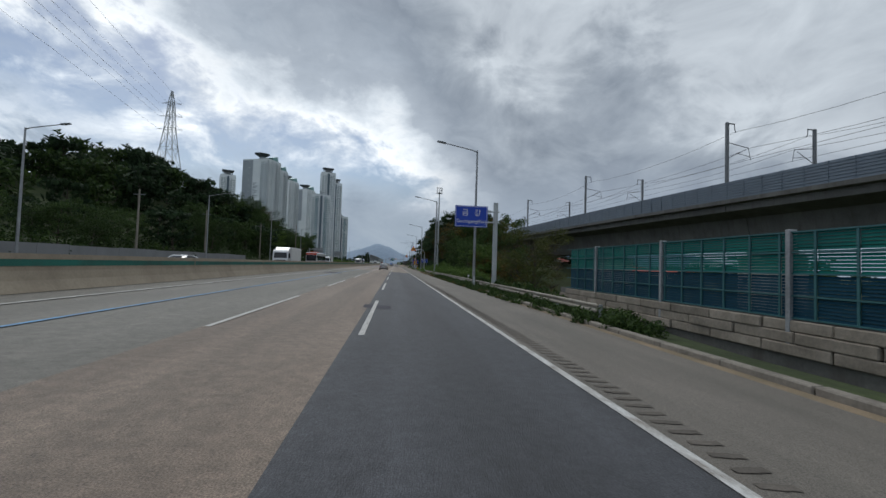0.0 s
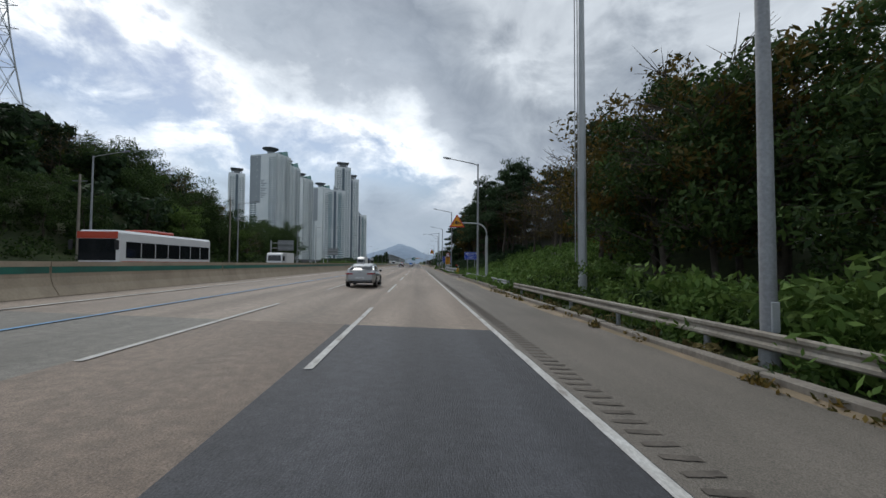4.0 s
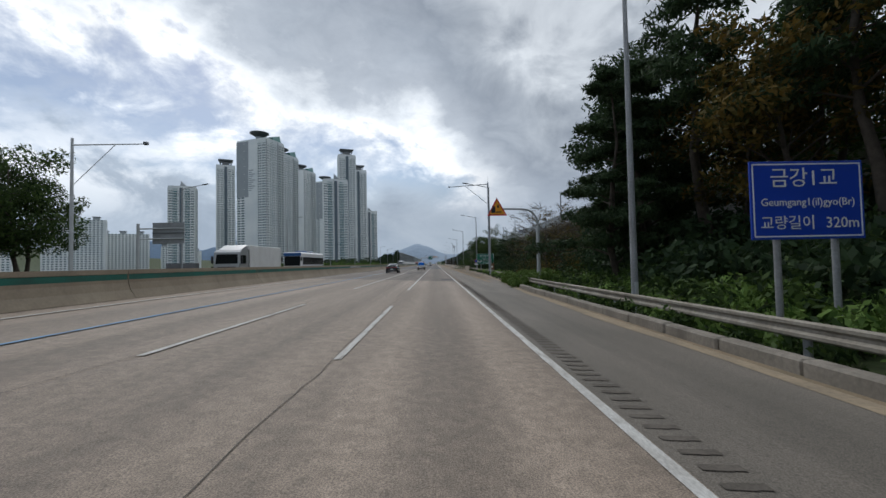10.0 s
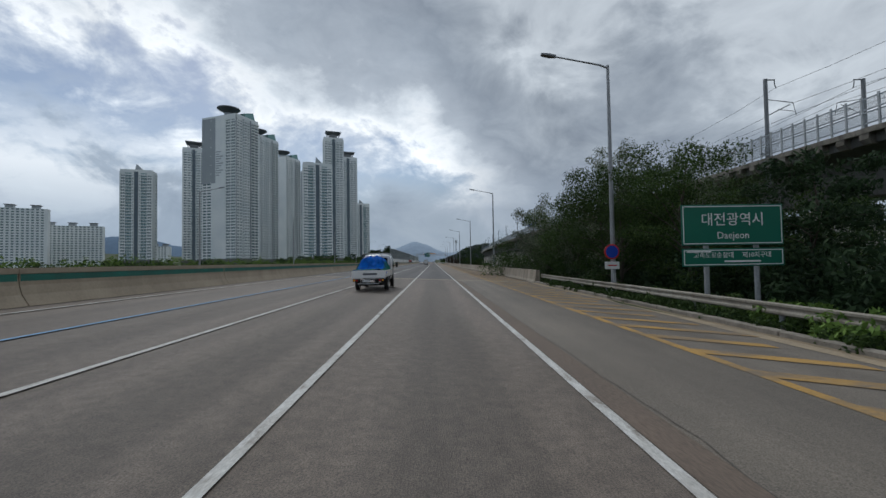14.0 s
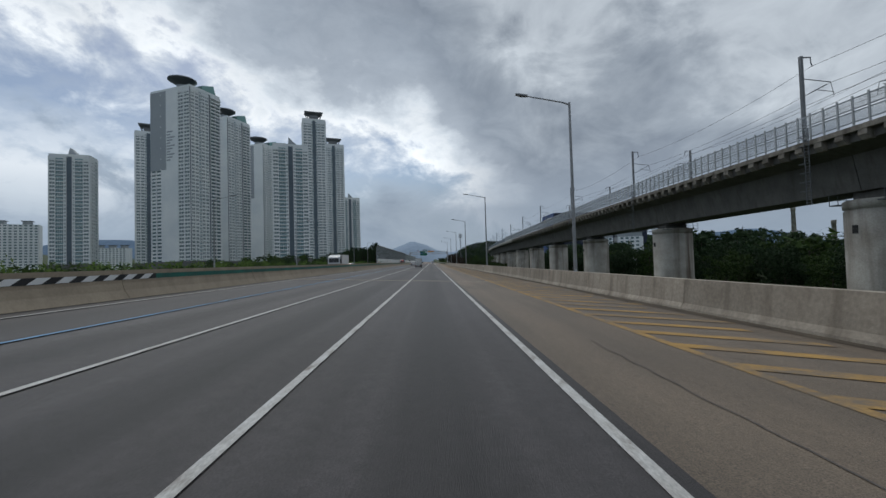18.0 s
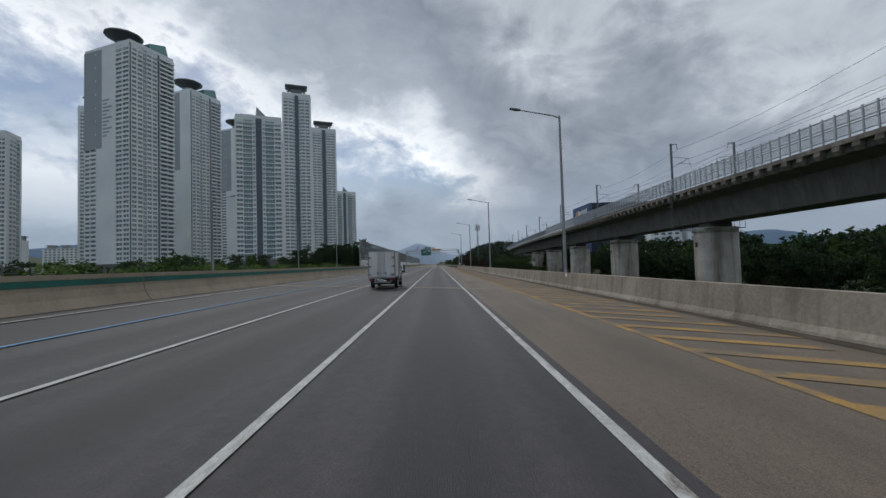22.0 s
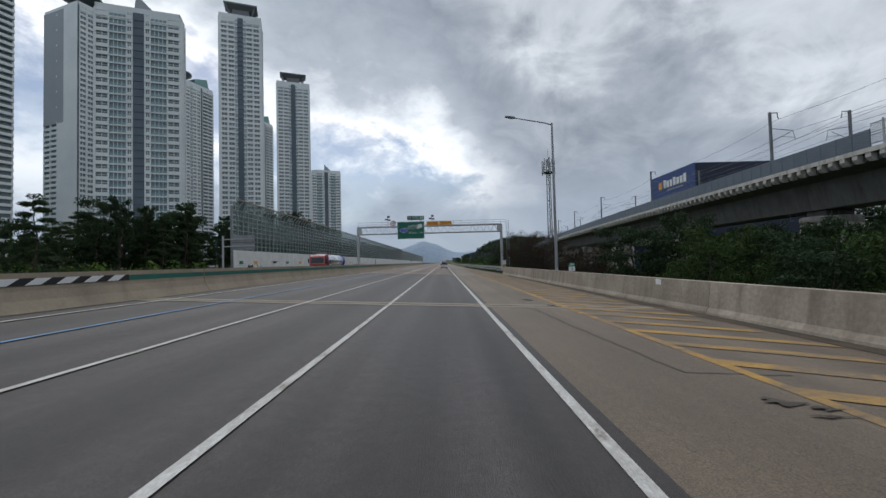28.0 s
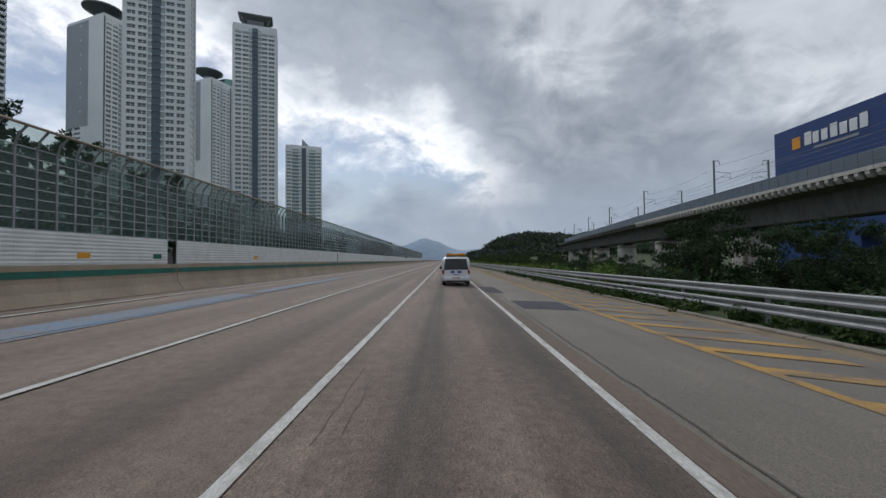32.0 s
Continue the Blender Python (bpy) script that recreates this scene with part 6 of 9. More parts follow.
for z in (8.75, 9.15):
    part("handrail", Shape().tube([(GX0, 0.3, z), (GX1 + 0.9, 0.3, z)], 0.025, 6), STEEL, gan)
for k in range(19):
    x = GX0 + (GX1 - GX0) * k / 18
    part("handrail_post", Shape().tube([(x, 0.3, GZ1), (x, 0.3, 9.15)], 0.025, 6), STEEL, gan)
s = Shape()
for sx in (0.9, 1.35):
    s.box(GX1 + sx - 0.02, GX1 + sx + 0.02, -0.02, 0.02, 0.8, 9.2)
for k in range(27):
    s.box(GX1 + 0.9, GX1 + 1.35, -0.015, 0.015, 1.0 + k * 0.3, 1.03 + k * 0.3)
part("ladder", s, STEEL, gan)
part("post_collar", Shape().box(GX0 - 0.9, GX0 + 0.9, -1.2, 1.2, 0.2, 1.7, 0.1), CONCRETE, gan)
part("control_box", Shape().box(GX1 - 0.28, GX1 + 0.3, -0.5, -0.2, 0.95, 1.6, 0.02), STEEL_PAINT, gan)
part("white_notice", Shape().box(GX1 - 0.05, GX1 + 0.62, -0.54, -0.51, 1.0, 1.75, 0.01), SIGN_WHITE, gan, "white notice plate on the gantry post")
part("notice_bar", Shape().box(GX1 + 0.1, GX1 + 0.5, -0.55, -0.54, 1.45, 1.5).box(GX1 + 0.1, GX1 + 0.4, -0.55, -0.54, 1.3, 1.34), PLATE_BAR, gan)
big_sign = panel_sign(gan, "main_sign", -7.75, -2.95, 6.0, 9.08, -0.55, SIGN_GREEN, label="large green direction sign")
text_mesh("lettering", "신탄진", 0.78, (-4.95, -0.59, 8.05), SIGN_WHITE, gan)
text_mesh("lettering", "Sintanjin   1km", 0.50, (-4.55, -0.59, 7.1), SIGN_WHITE, gan, squash=0.82)
s = Shape()
s.rings([[(-6.65 + 0.68 * math.cos(6.28318 * k / 28), yy, 7.55 + 0.43 * math.sin(6.28318 * k / 28)) for k in range(28)] for yy in (-0.60, -0.575)])
part("route_oval", s, SIGN_WHITE, gan)
s = Shape()
s.rings([[(-6.65 + 0.62 * math.cos(6.28318 * k / 28), yy, 7.55 + 0.37 * math.sin(6.28318 * k / 28)) for k in range(28)] for yy in (-0.606, -0.59)])
part("route_oval_face", s, SIGN_BLUE, gan)
text_mesh("lettering", "17", 0.58, (-6.65, -0.615, 7.55), SIGN_WHITE, gan)
s = Shape()
s.add([(-4.2, -0.585, 7.85), (-3.85, -0.585, 7.85), (-3.5, -0.585, 8.1), (-3.5, -0.585, 7.95), (-3.35, -0.585, 7.95), (-3.35, -0.585, 8.6), (-4.05, -0.585, 8.6), (-4.05, -0.585, 8.42), (-3.85, -0.585, 8.42), (-4.2, -0.585, 8.1)], [tuple(range(10))])
part("arrow", s, SIGN_WHITE, gan)
panel_sign(gan, "exit_sign", -5.95, -2.95, 9.32, 10.1, -0.55, SIGN_GREEN)
part("exit_number_plate", Shape().box(-5.9, -5.15, -0.59, -0.57, 9.38, 10.05), SIGN_BLACK, gan)
text_mesh("lettering", "32", 0.55, (-5.53, -0.6, 9.71), SIGN_WHITE, gan)
text_mesh("lettering", "신탄진", 0.46, (-4.42, -0.585, 9.71), SIGN_WHITE, gan)
part("exit_pictogram", Shape().box(-3.62, -3.5, -0.59, -0.575, 9.45, 9.98).box(-3.35, -3.2, -0.59, -0.575, 9.45, 9.98), SIGN_WHITE, gan)
for x in (-5.0, -3.6):
    part("exit_sign_leg", Shape().box(x - 0.06, x + 0.06, -0.55, -0.45, 9.05, 9.35), STEEL, gan)
part("speed_disc", Shape().disc((-8.5, -0.5, 8.85), 0.48, "y", 28), SIGN_RED, gan)
part("speed_disc_face", Shape().disc((-8.5, -0.52, 8.85), 0.38, "y", 28), SIGN_WHITE, gan)
text_mesh("lettering", "100", 0.4, (-8.5, -0.545, 8.85), SIGN_BLACK, gan, squash=0.85)
for x0, x1, words in ((-2.55, -0.35, "구간단속종점"), (-0.25, 1.95, "지점과속단속중")):
    part("orange_plate", Shape().box(x0, x1, -0.55, -0.5, 8.4, 9.02, 0.01), SIGN_ORANGE, gan)
    text_mesh("lettering", words, 0.33, ((x0 + x1) / 2, -0.56, 8.71), SIGN_BLACK, gan)
for x in (-9.5, -1.6):
    part("camera_stand", Shape().tube([(x, 0, 8.3), (x, 0, 10.0)], 0.06, 8), STEEL_PAINT, gan)
    part("camera_head", Shape().box(x - 0.1, x + 0.35, -0.5, 0.2, 9.95, 10.25, 0.04), STEEL_DARK, gan)
    part("camera_head", Shape().box(x - 0.5, x - 0.05, -0.3, 0.2, 9.5, 9.75, 0.04), STEEL_DARK, gan)
    part("camera_lamp", Shape().box(x + 0.05, x + 0.5, -0.3, 0.1, 9.4, 9.62, 0.04), STEEL_DARK, gan)

# tall clear sound barrier beside the oncoming lanes
nb = thing("sound_barrier", "tall steel sound barrier with clear panes above white panels", "sound barrier", kind="structure")
NX, NY0, NY1 = -38.0, 618.0, 1020.0
col = Shape().box(-0.14, 0.14, -0.1, 0.1, 3.62, 10.9)
col.tube([(0, 0, 10.8), (0.35, 0, 11.9), (1.2, 0, 12.8)], 0.11, 6)
col_mesh = col.mesh("column", STEEL)
cols = int((NY1 - NY0) / 2.0)
grid = Shape()
for k in range(9):
    z = 3.7 + k * 0.93
    grid.box(0.05, 0.12, 0, 2.0, z - 0.045, z + 0.045)
grid_mesh = grid.mesh("pane_frame", STEEL_PAINT)
low = Shape()
for k in range(9):
    z = 0.05 + k * 0.4
    low.rings([[(-0.03, 0.004, z), (0.12, 0.004, z), (0.16, 0.004, z + 0.2), (0.12, 0.004, z + 0.385), (0.0, 0.004, z + 0.385)], [(-0.03, 1.996, z), (0.12, 1.996, z), (0.16, 1.996, z + 0.2), (0.12, 1.996, z + 0.385), (0.0, 1.996, z + 0.385)]])
low_mesh = low.mesh("white_panel", PANEL_WHITE)
gl = Shape().box(0.0, 0.02, 0.02, 1.98, 3.7, 11.1)
gl.add([(0.02, 0.02, 11.1), (0.45, 0.02, 12.1), (1.15, 0.02, 12.75), (1.15, 1.98, 12.75), (0.45, 1.98, 12.1), (0.02, 1.98, 11.1)], [(0, 1, 4, 5), (1, 2, 3, 4)])
gl_mesh = gl.mesh("clear_pane", CLEAR)
for i in range(cols):
    y = NY0 + i * 2.0
    if i > 150:
        break
    share("column", col_mesh, nb, (NX, y, 1.2))
    share("pane_frame", grid_mesh, nb, (NX, y, 1.2))
    share("clear_pane", gl_mesh, nb, (NX, y, 1.2))
    if i % 44 != 34:
        share("white_panel", low_mesh, nb, (NX, y, 1.2))
part("far_white_panels", Shape().box(NX, NX + 0.1, NY0 + 302, NY1 + 300, 0.8, 4.8), PANEL_WHITE, nb)
part("far_clear_panes", Shape().box(NX, NX + 0.02, NY0 + 302, NY1 + 300, 4.8, 13.6), CLEAR, nb)
far = Shape()
for k in range(9):
    far.box(NX + 0.03, NX + 0.12, NY0 + 302, NY1 + 300, 4.85 + k * 1.05, 4.95 + k * 1.05)
for k in range(132):
    far.box(NX - 0.1, NX + 0.14, NY0 + 302 + k * 3.0, NY0 + 302.3 + k * 3.0, 4.8, 13.8)
part("far_posts", far, STEEL_PAINT, nb)
part("top_rail", Shape().tube([(NX + 1.25, NY0, 14.0), (NX + 1.25, NY1, 14.0)], 0.14, 8), material("tan_rail", (0.33, 0.27, 0.21), 0.7, vary=0.1), nb, "tan pipe along the top")
part("plinth", Shape().box(NX - 0.25, NX + 0.3, NY0 - 0.3, NY1, -0.5, 1.2), CONCRETE_TAN, nb)
part("end_post", Shape().box(NX - 0.2, NX + 0.2, NY0 - 0.25, NY0, 0, 13.0), STEEL, nb)
for y, mat in ((621, SIGN_GREEN), (627, SIGN_ORANGE), (644, SIGN_GREEN), (653, SIGN_ORANGE), (663, SIGN_GREEN), (673, SIGN_ORANGE), (684, SIGN_GREEN), (712, SIGN_ORANGE)):
    t = thing("wall_plate", "small coloured plate on the white barrier panels", "sign", (NX + 0.16, y, 2.6), group="wall plates")
    part("plate", Shape().box(-0.02, 0.02, -0.75, 0.75, -0.3, 0.3), mat, t)

# teal noise wall on a block wall
nw = thing("noise_wall", "teal and navy slatted noise wall on a low block wall", "noise wall", kind="structure")
WX = 9.75
blk = Shape().box(-0.14, 0.14, -0.98, 0.98, -0.155, 0.155, 0.03).mesh("stone_block", STONE)
for r in range(3):
    for i in range(24):
        share("stone_block", blk, nw, (WX + random.uniform(-0.03, 0.03), -22 + i * 2.0 + (1.0 if r % 2 else 0), -0.28 + r * 0.32))
part("footing", Shape().box(WX - 0.02, WX + 0.1, -24, 26, -1, 0.55), CONCRETE_DARK, nw)
slat = Shape()
for k in range(13):
    z = k * 0.088
    slat.rings([[(-0.03, 0.04, z), (0.05, 0.04, z + 0.02), (0.05, 0.04, z + 0.075), (-0.01, 0.04, z + 0.075)], [(-0.03, 0.96, z), (0.05, 0.96, z + 0.02), (0.05, 0.96, z + 0.075), (-0.01, 0.96, z + 0.075)]])
teal_mesh, navy_mesh = slat.mesh("teal_panel", NOISE_TEAL), slat.mesh("navy_panel", NOISE_NAVY)
fr = Shape().box(-0.06, -0.02, -0.03, 0.03, 0, 2.36).mesh("panel_rib", NOISE_FRAME)
for i in range(47):
    y = -22.5 + i
    share("navy_panel", navy_mesh, nw, (WX, y, 0.6))
    share("teal_panel", teal_mesh, nw, (WX, y, 1.8))
    share("panel_rib", fr, nw, (WX, y, 0.58))
for z in (0.58, 1.18, 1.78, 2.36, 2.92):
    part("panel_rail", Shape().box(WX - 0.07, WX - 0.02, -23, 25, z - 0.02, z + 0.02), NOISE_FRAME, nw)
for i in range(10):
    y = 21.2 - i * 5.5
    part("noise_post", Shape().box(WX - 0.12, WX + 0.12, y - 0.07, y + 0.07, -0.2, 3.0, 0.01), STEEL, nw)

# blue factory hall with a company board
fac = thing("factory_hall", "large blue clad factory hall with a white and orange logo board", "building", (124, 743, -6))
part("hall", Shape().box(0, 95, 0, 41.5, 0, 53.2), BLUE_SHED, fac)
# thin sheet over the -Y wall, darker blue than the hall
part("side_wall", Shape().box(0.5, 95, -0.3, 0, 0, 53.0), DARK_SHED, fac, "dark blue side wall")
logo = Shape()
x = -0.15
for k, wd in enumerate((2.6, 2.2, 2.2, 2.4, 2.4, 2.4, 2.4)):
    y = 28.5 - k * 3.15
    logo.rings([[(x, y, 45.5), (x, y - wd, 45.5), (x, y - wd, 45.5 + (4.4 if k in (0, 3, 6) else 3.4)), (x, y, 45.5 + (4.4 if k in (0, 3, 6) else 3.4))], [(x + 0.1, y, 45.5), (x + 0.1, y - wd, 45.5), (x + 0.1, y - wd, 49.2), (x + 0.1, y, 49.2)]])
part("logo_shape", logo, SIGN_WHITE, fac, "white logo shapes")
part("logo_mark", Shape().box(-0.15, 0, 30.2, 33.5, 45.2, 49.2), SIGN_ORANGE, fac, "orange logo mark")
part("logo_underline", Shape().box(-0.12, 0, 10, 25, 43.6, 44.4), STEEL, fac)
t = thing("factory_hall", "low blue factory hall under the viaduct", "building", (70, 640, -7))
part("hall", Shape().box(0, 40, 0, 60, 0, 12), BLUE_SHED, t)
part("roof", Shape().box(-0.5, 40.5, -0.5, 60.5, 12, 12.6), DARK_SHED, t)
for x, y, h in ((353, 722, 52), (379, 708, 36)):
    t = thing("chimney", "tall pale chimney beyond the river trees", "chimney", (x, y, -6))
    part("stack", Shape().tube([(0, 0, 0), (0, 0, h * 0.9), (0, 0, h * 0.9), (0, 0, h)], [2.4, 1.7, 2.0, 2.0], 16), CONCRETE_PIER, t)

# back of a sign gantry beside the oncoming lanes
for x, y in ((-35.4, 171.1), (-36.5, 612), (-34.8, 224)):
    t = thing("road_sign", "grey back of a road sign on one post facing away", "sign", (x, y, 0.2), group="sign backs")
    part("post", Shape().tube([(0, 0, 0), (0, 0, 6.8)], 0.16, 10), STEEL_PAINT, t)
    part("arm", Shape().tube([(0, 0, 6.2), (5.2, 0, 6.2)], 0.08, 8).tube([(0, 0, 5.0), (5.2, 0, 5.0)], 0.08, 8), STEEL_PAINT, t)
    part("sign_panel", Shape().box(1.6, 5.3, 0.1, 0.15, 4.4, 6.9), STEEL, t)
    part("rib", Shape().box(1.6, 5.3, 0.02, 0.1, 5.6, 5.72), STEEL_DARK, t)
# black and white chevrons on the median
for y0 in (162.5, 235.5, 342, 551):
    s, k_ = Shape(), Shape()
    k_.quad((mbase(y0) - 0.29, y0, rz(-12) + 0.755), (mbase(y0 + 8) - 0.29, y0 + 8, rz(-12) + 0.755), (mbase(y0 + 8) - 0.29, y0 + 8, rz(-12) + 0.965), (mbase(y0) - 0.29, y0, rz(-12) + 0.965))
    for k in range(8):
        y = y0 + 0.1 + k * 0.98
        xx = mbase(y) - 0.284
        s.quad((xx, y, rz(-12) + 0.757), (xx, y + 0.5, rz(-12) + 0.757), (xx, y + 0.85, rz(-12) + 0.963), (xx, y + 0.35, rz(-12) + 0.963))
    part("chevron_board", k_, SIGN_BLACK, median, "black band of the chevron marking")
    part("chevron_stripes", s, SIGN_WHITE, median, "white slanting stripes on the barrier")

# low sheds with red roofs on the flat land below the highway
for x, y, w_, d_, tn in ((56, 92, 16, 7, -12), (70, 99, 12, 7, -10), (47, 112, 14, 6, -15)):
    t = thing("shed", "low shed with a faded red metal roof", "building", (x, y, ground_z(x, y) - 0.1), tn, group="red roofed sheds")
    part("wall", Shape().box(-w_ / 2, w_ / 2, -d_ / 2, d_ / 2, 0, 2.2), CONCRETE_TAN, t)
    r = Shape()
    r.rings([[(xx, -d_ / 2 - 0.4, 2.1), (xx, 0, 3.2), (xx, d_ / 2 + 0.4, 2.1)] for xx in (-w_ / 2 - 0.3, w_ / 2 + 0.3)])
    part("red_roof", r, material("red_roof_sheet", (0.42, 0.07, 0.035), 0.6, vary=0.12, scale=0.6), t)

# slim camera mast beside the oncoming lanes
t = thing("camera_mast", "slim grey camera mast with a braced arm beyond the median", "mast", (-35.8, 216.3, 0.2))
part("pole", Shape().tube([(0, 0, 0), (0, 0, 14.6)], [0.2, 0.12], 12), STEEL_PAINT, t)
part("arm", Shape().tube([(0, 0, 13.9), (7.2, 0, 13.9)], [0.07, 0.05], 8), STEEL_PAINT, t)
part("brace", Shape().tube([(0, 0, 9.8), (4.2, 0, 13.85)], 0.035, 8), STEEL_PAINT, t)
part("camera_head", Shape().box(7.0, 7.4, -0.15, 0.15, 13.8, 14.1, 0.03), STEEL_DARK, t)
# striped end of the rail beyond the bridge
t = thing("rail_end_marker", "yellow and black striped end of the guard rail beyond the bridge", "marker")
x = verge(606) + 0.5
part("striped_plate", Shape().box(x - 0.3, x + 0.12, 606.12, 606.3, 0.0, 1.1, 0.03), material("marker_yellow", (0.65, 0.4, 0.02), 0.6, vary=0.05), t)
q = Shape()
for k in range(5):
    z = 0.04 + k * 0.22
    q.add([(x - 0.3, 606.114, z), (x + 0.12, 606.114, z + 0.12), (x + 0.12, 606.114, z + 0.22), (x - 0.3, 606.114, z + 0.1)], [(0, 1, 2, 3)])
part("black_stripes", q, SIGN_BLACK, t)
# small white plates on the parapet at the bridge joints
for y in (404.6, 443.2, 559.3):
    t = thing("joint_plate", "small white plate fixed on the bridge parapet", "sign", (verge(y) + 0.22, y + 1.5, 0.35), group="joint plates")
    part("plate", Shape().box(-0.03, 0.0, -0.22, 0.22, 0, 0.32, 0.006), SIGN_WHITE, t)

# ---- distant mountains ----
def ridge(name, label, color, y, peaks, x0, x1, step, depth=400.0, base=-20.0):
    """A mountain range far behind the rest; color has the distance haze mixed in."""
    rows_ = 7
    s = Shape()
    nx = int((x1 - x0) / step) + 1
    for j in range(rows_):
        u = j / (rows_ - 1)
        for i in range(nx):
            x = x0 + i * step
            h = sum(a * math.exp(-abs((x - c) / r) ** 1.6) for c, r, a in peaks)
            h *= 1 + 0.05 * noise.noise(Vector((x * 0.012, j * 0.35, y * 0.01))) + 0.04 * noise.noise(Vector((x * 0.05, j * 0.6, 2)))
            s.v.append((x, y + depth * (u - 0.5) * 1.2, base + (h - base) * math.sin(math.pi * (0.02 + 0.5 * min(1.0, u * 1.2)))))
    for j in range(rows_ - 1):
        for i in range(nx - 1):
            s.smooth.add(len(s.f))
            s.f.append((j * nx + i, j * nx + i + 1, (j + 1) * nx + i + 1, (j + 1) * nx + i))
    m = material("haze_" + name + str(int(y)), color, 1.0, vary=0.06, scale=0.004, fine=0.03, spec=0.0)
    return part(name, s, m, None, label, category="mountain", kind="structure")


# pale blues stand for the haze in front of the mountains
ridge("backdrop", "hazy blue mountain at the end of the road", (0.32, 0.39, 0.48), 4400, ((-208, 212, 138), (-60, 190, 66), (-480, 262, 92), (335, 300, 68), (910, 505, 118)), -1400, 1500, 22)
ridge("backdrop", "hills beyond the towers in dim haze-blue colour", (0.15, 0.21, 0.29), 3300, ((-2300, 500, 190), (-1500, 320, 175), (-1100, 260, 130), (-2900, 500, 150), (1700, 500, 120), (2500, 600, 170)), -3600, 3400, 40)

# ---- trees and bushes ----
def leaf_cloud(centres, radii, count, size, rng, flat=0.7, droop=0.0, slim=0.42):
    """Many small diamond leaves round the given centres. Returns vertices and faces as arrays."""
    c = np.asarray(centres, float)
    r = np.asarray(radii, float)
    pick = rng.integers(0, len(c), count)
    d = rng.normal(size=(count, 3))
    d /= np.linalg.norm(d, axis=1)[:, None]
    rad = r[pick] * rng.uniform(0.25, 1.0, count) ** 0.5
    p = c[pick] + d * rad[:, None] * np.array((1, 1, flat))
    p[:, 2] -= droop * rng.uniform(0, 1, count) * r[pick]
    n = d + rng.normal(size=(count, 3)) * 0.7
    n /= np.linalg.norm(n, axis=1)[:, None]
    a = np.cross(n, rng.normal(size=(count, 3)))
    a /= np.linalg.norm(a, axis=1)[:, None]
    b = np.cross(n, a)
    s = size * rng.uniform(0.6, 1.35, count)[:, None]
    v = np.stack([p - a * s, p + b * s * slim, p + a * s, p - b * s * slim], 1).reshape(-1, 3)
    f = np.arange(count * 4).reshape(-1, 4)
    return v, f


def cloud_mesh(name, v, f, mat):
    me = bpy.data.meshes.new(name)
    me.vertices.add(len(v))
    me.vertices.foreach_set("co", v.astype(np.float32).ravel())
    me.loops.add(f.size)
    me.loops.foreach_set("vertex_index", f.astype(np.int32).ravel())
    me.polygons.add(len(f))
    me.polygons.foreach_set("loop_start", np.arange(0, f.size, 4, dtype=np.int32))
    me.materials.append(mat)
    me.update(calc_edges=True)
    return me


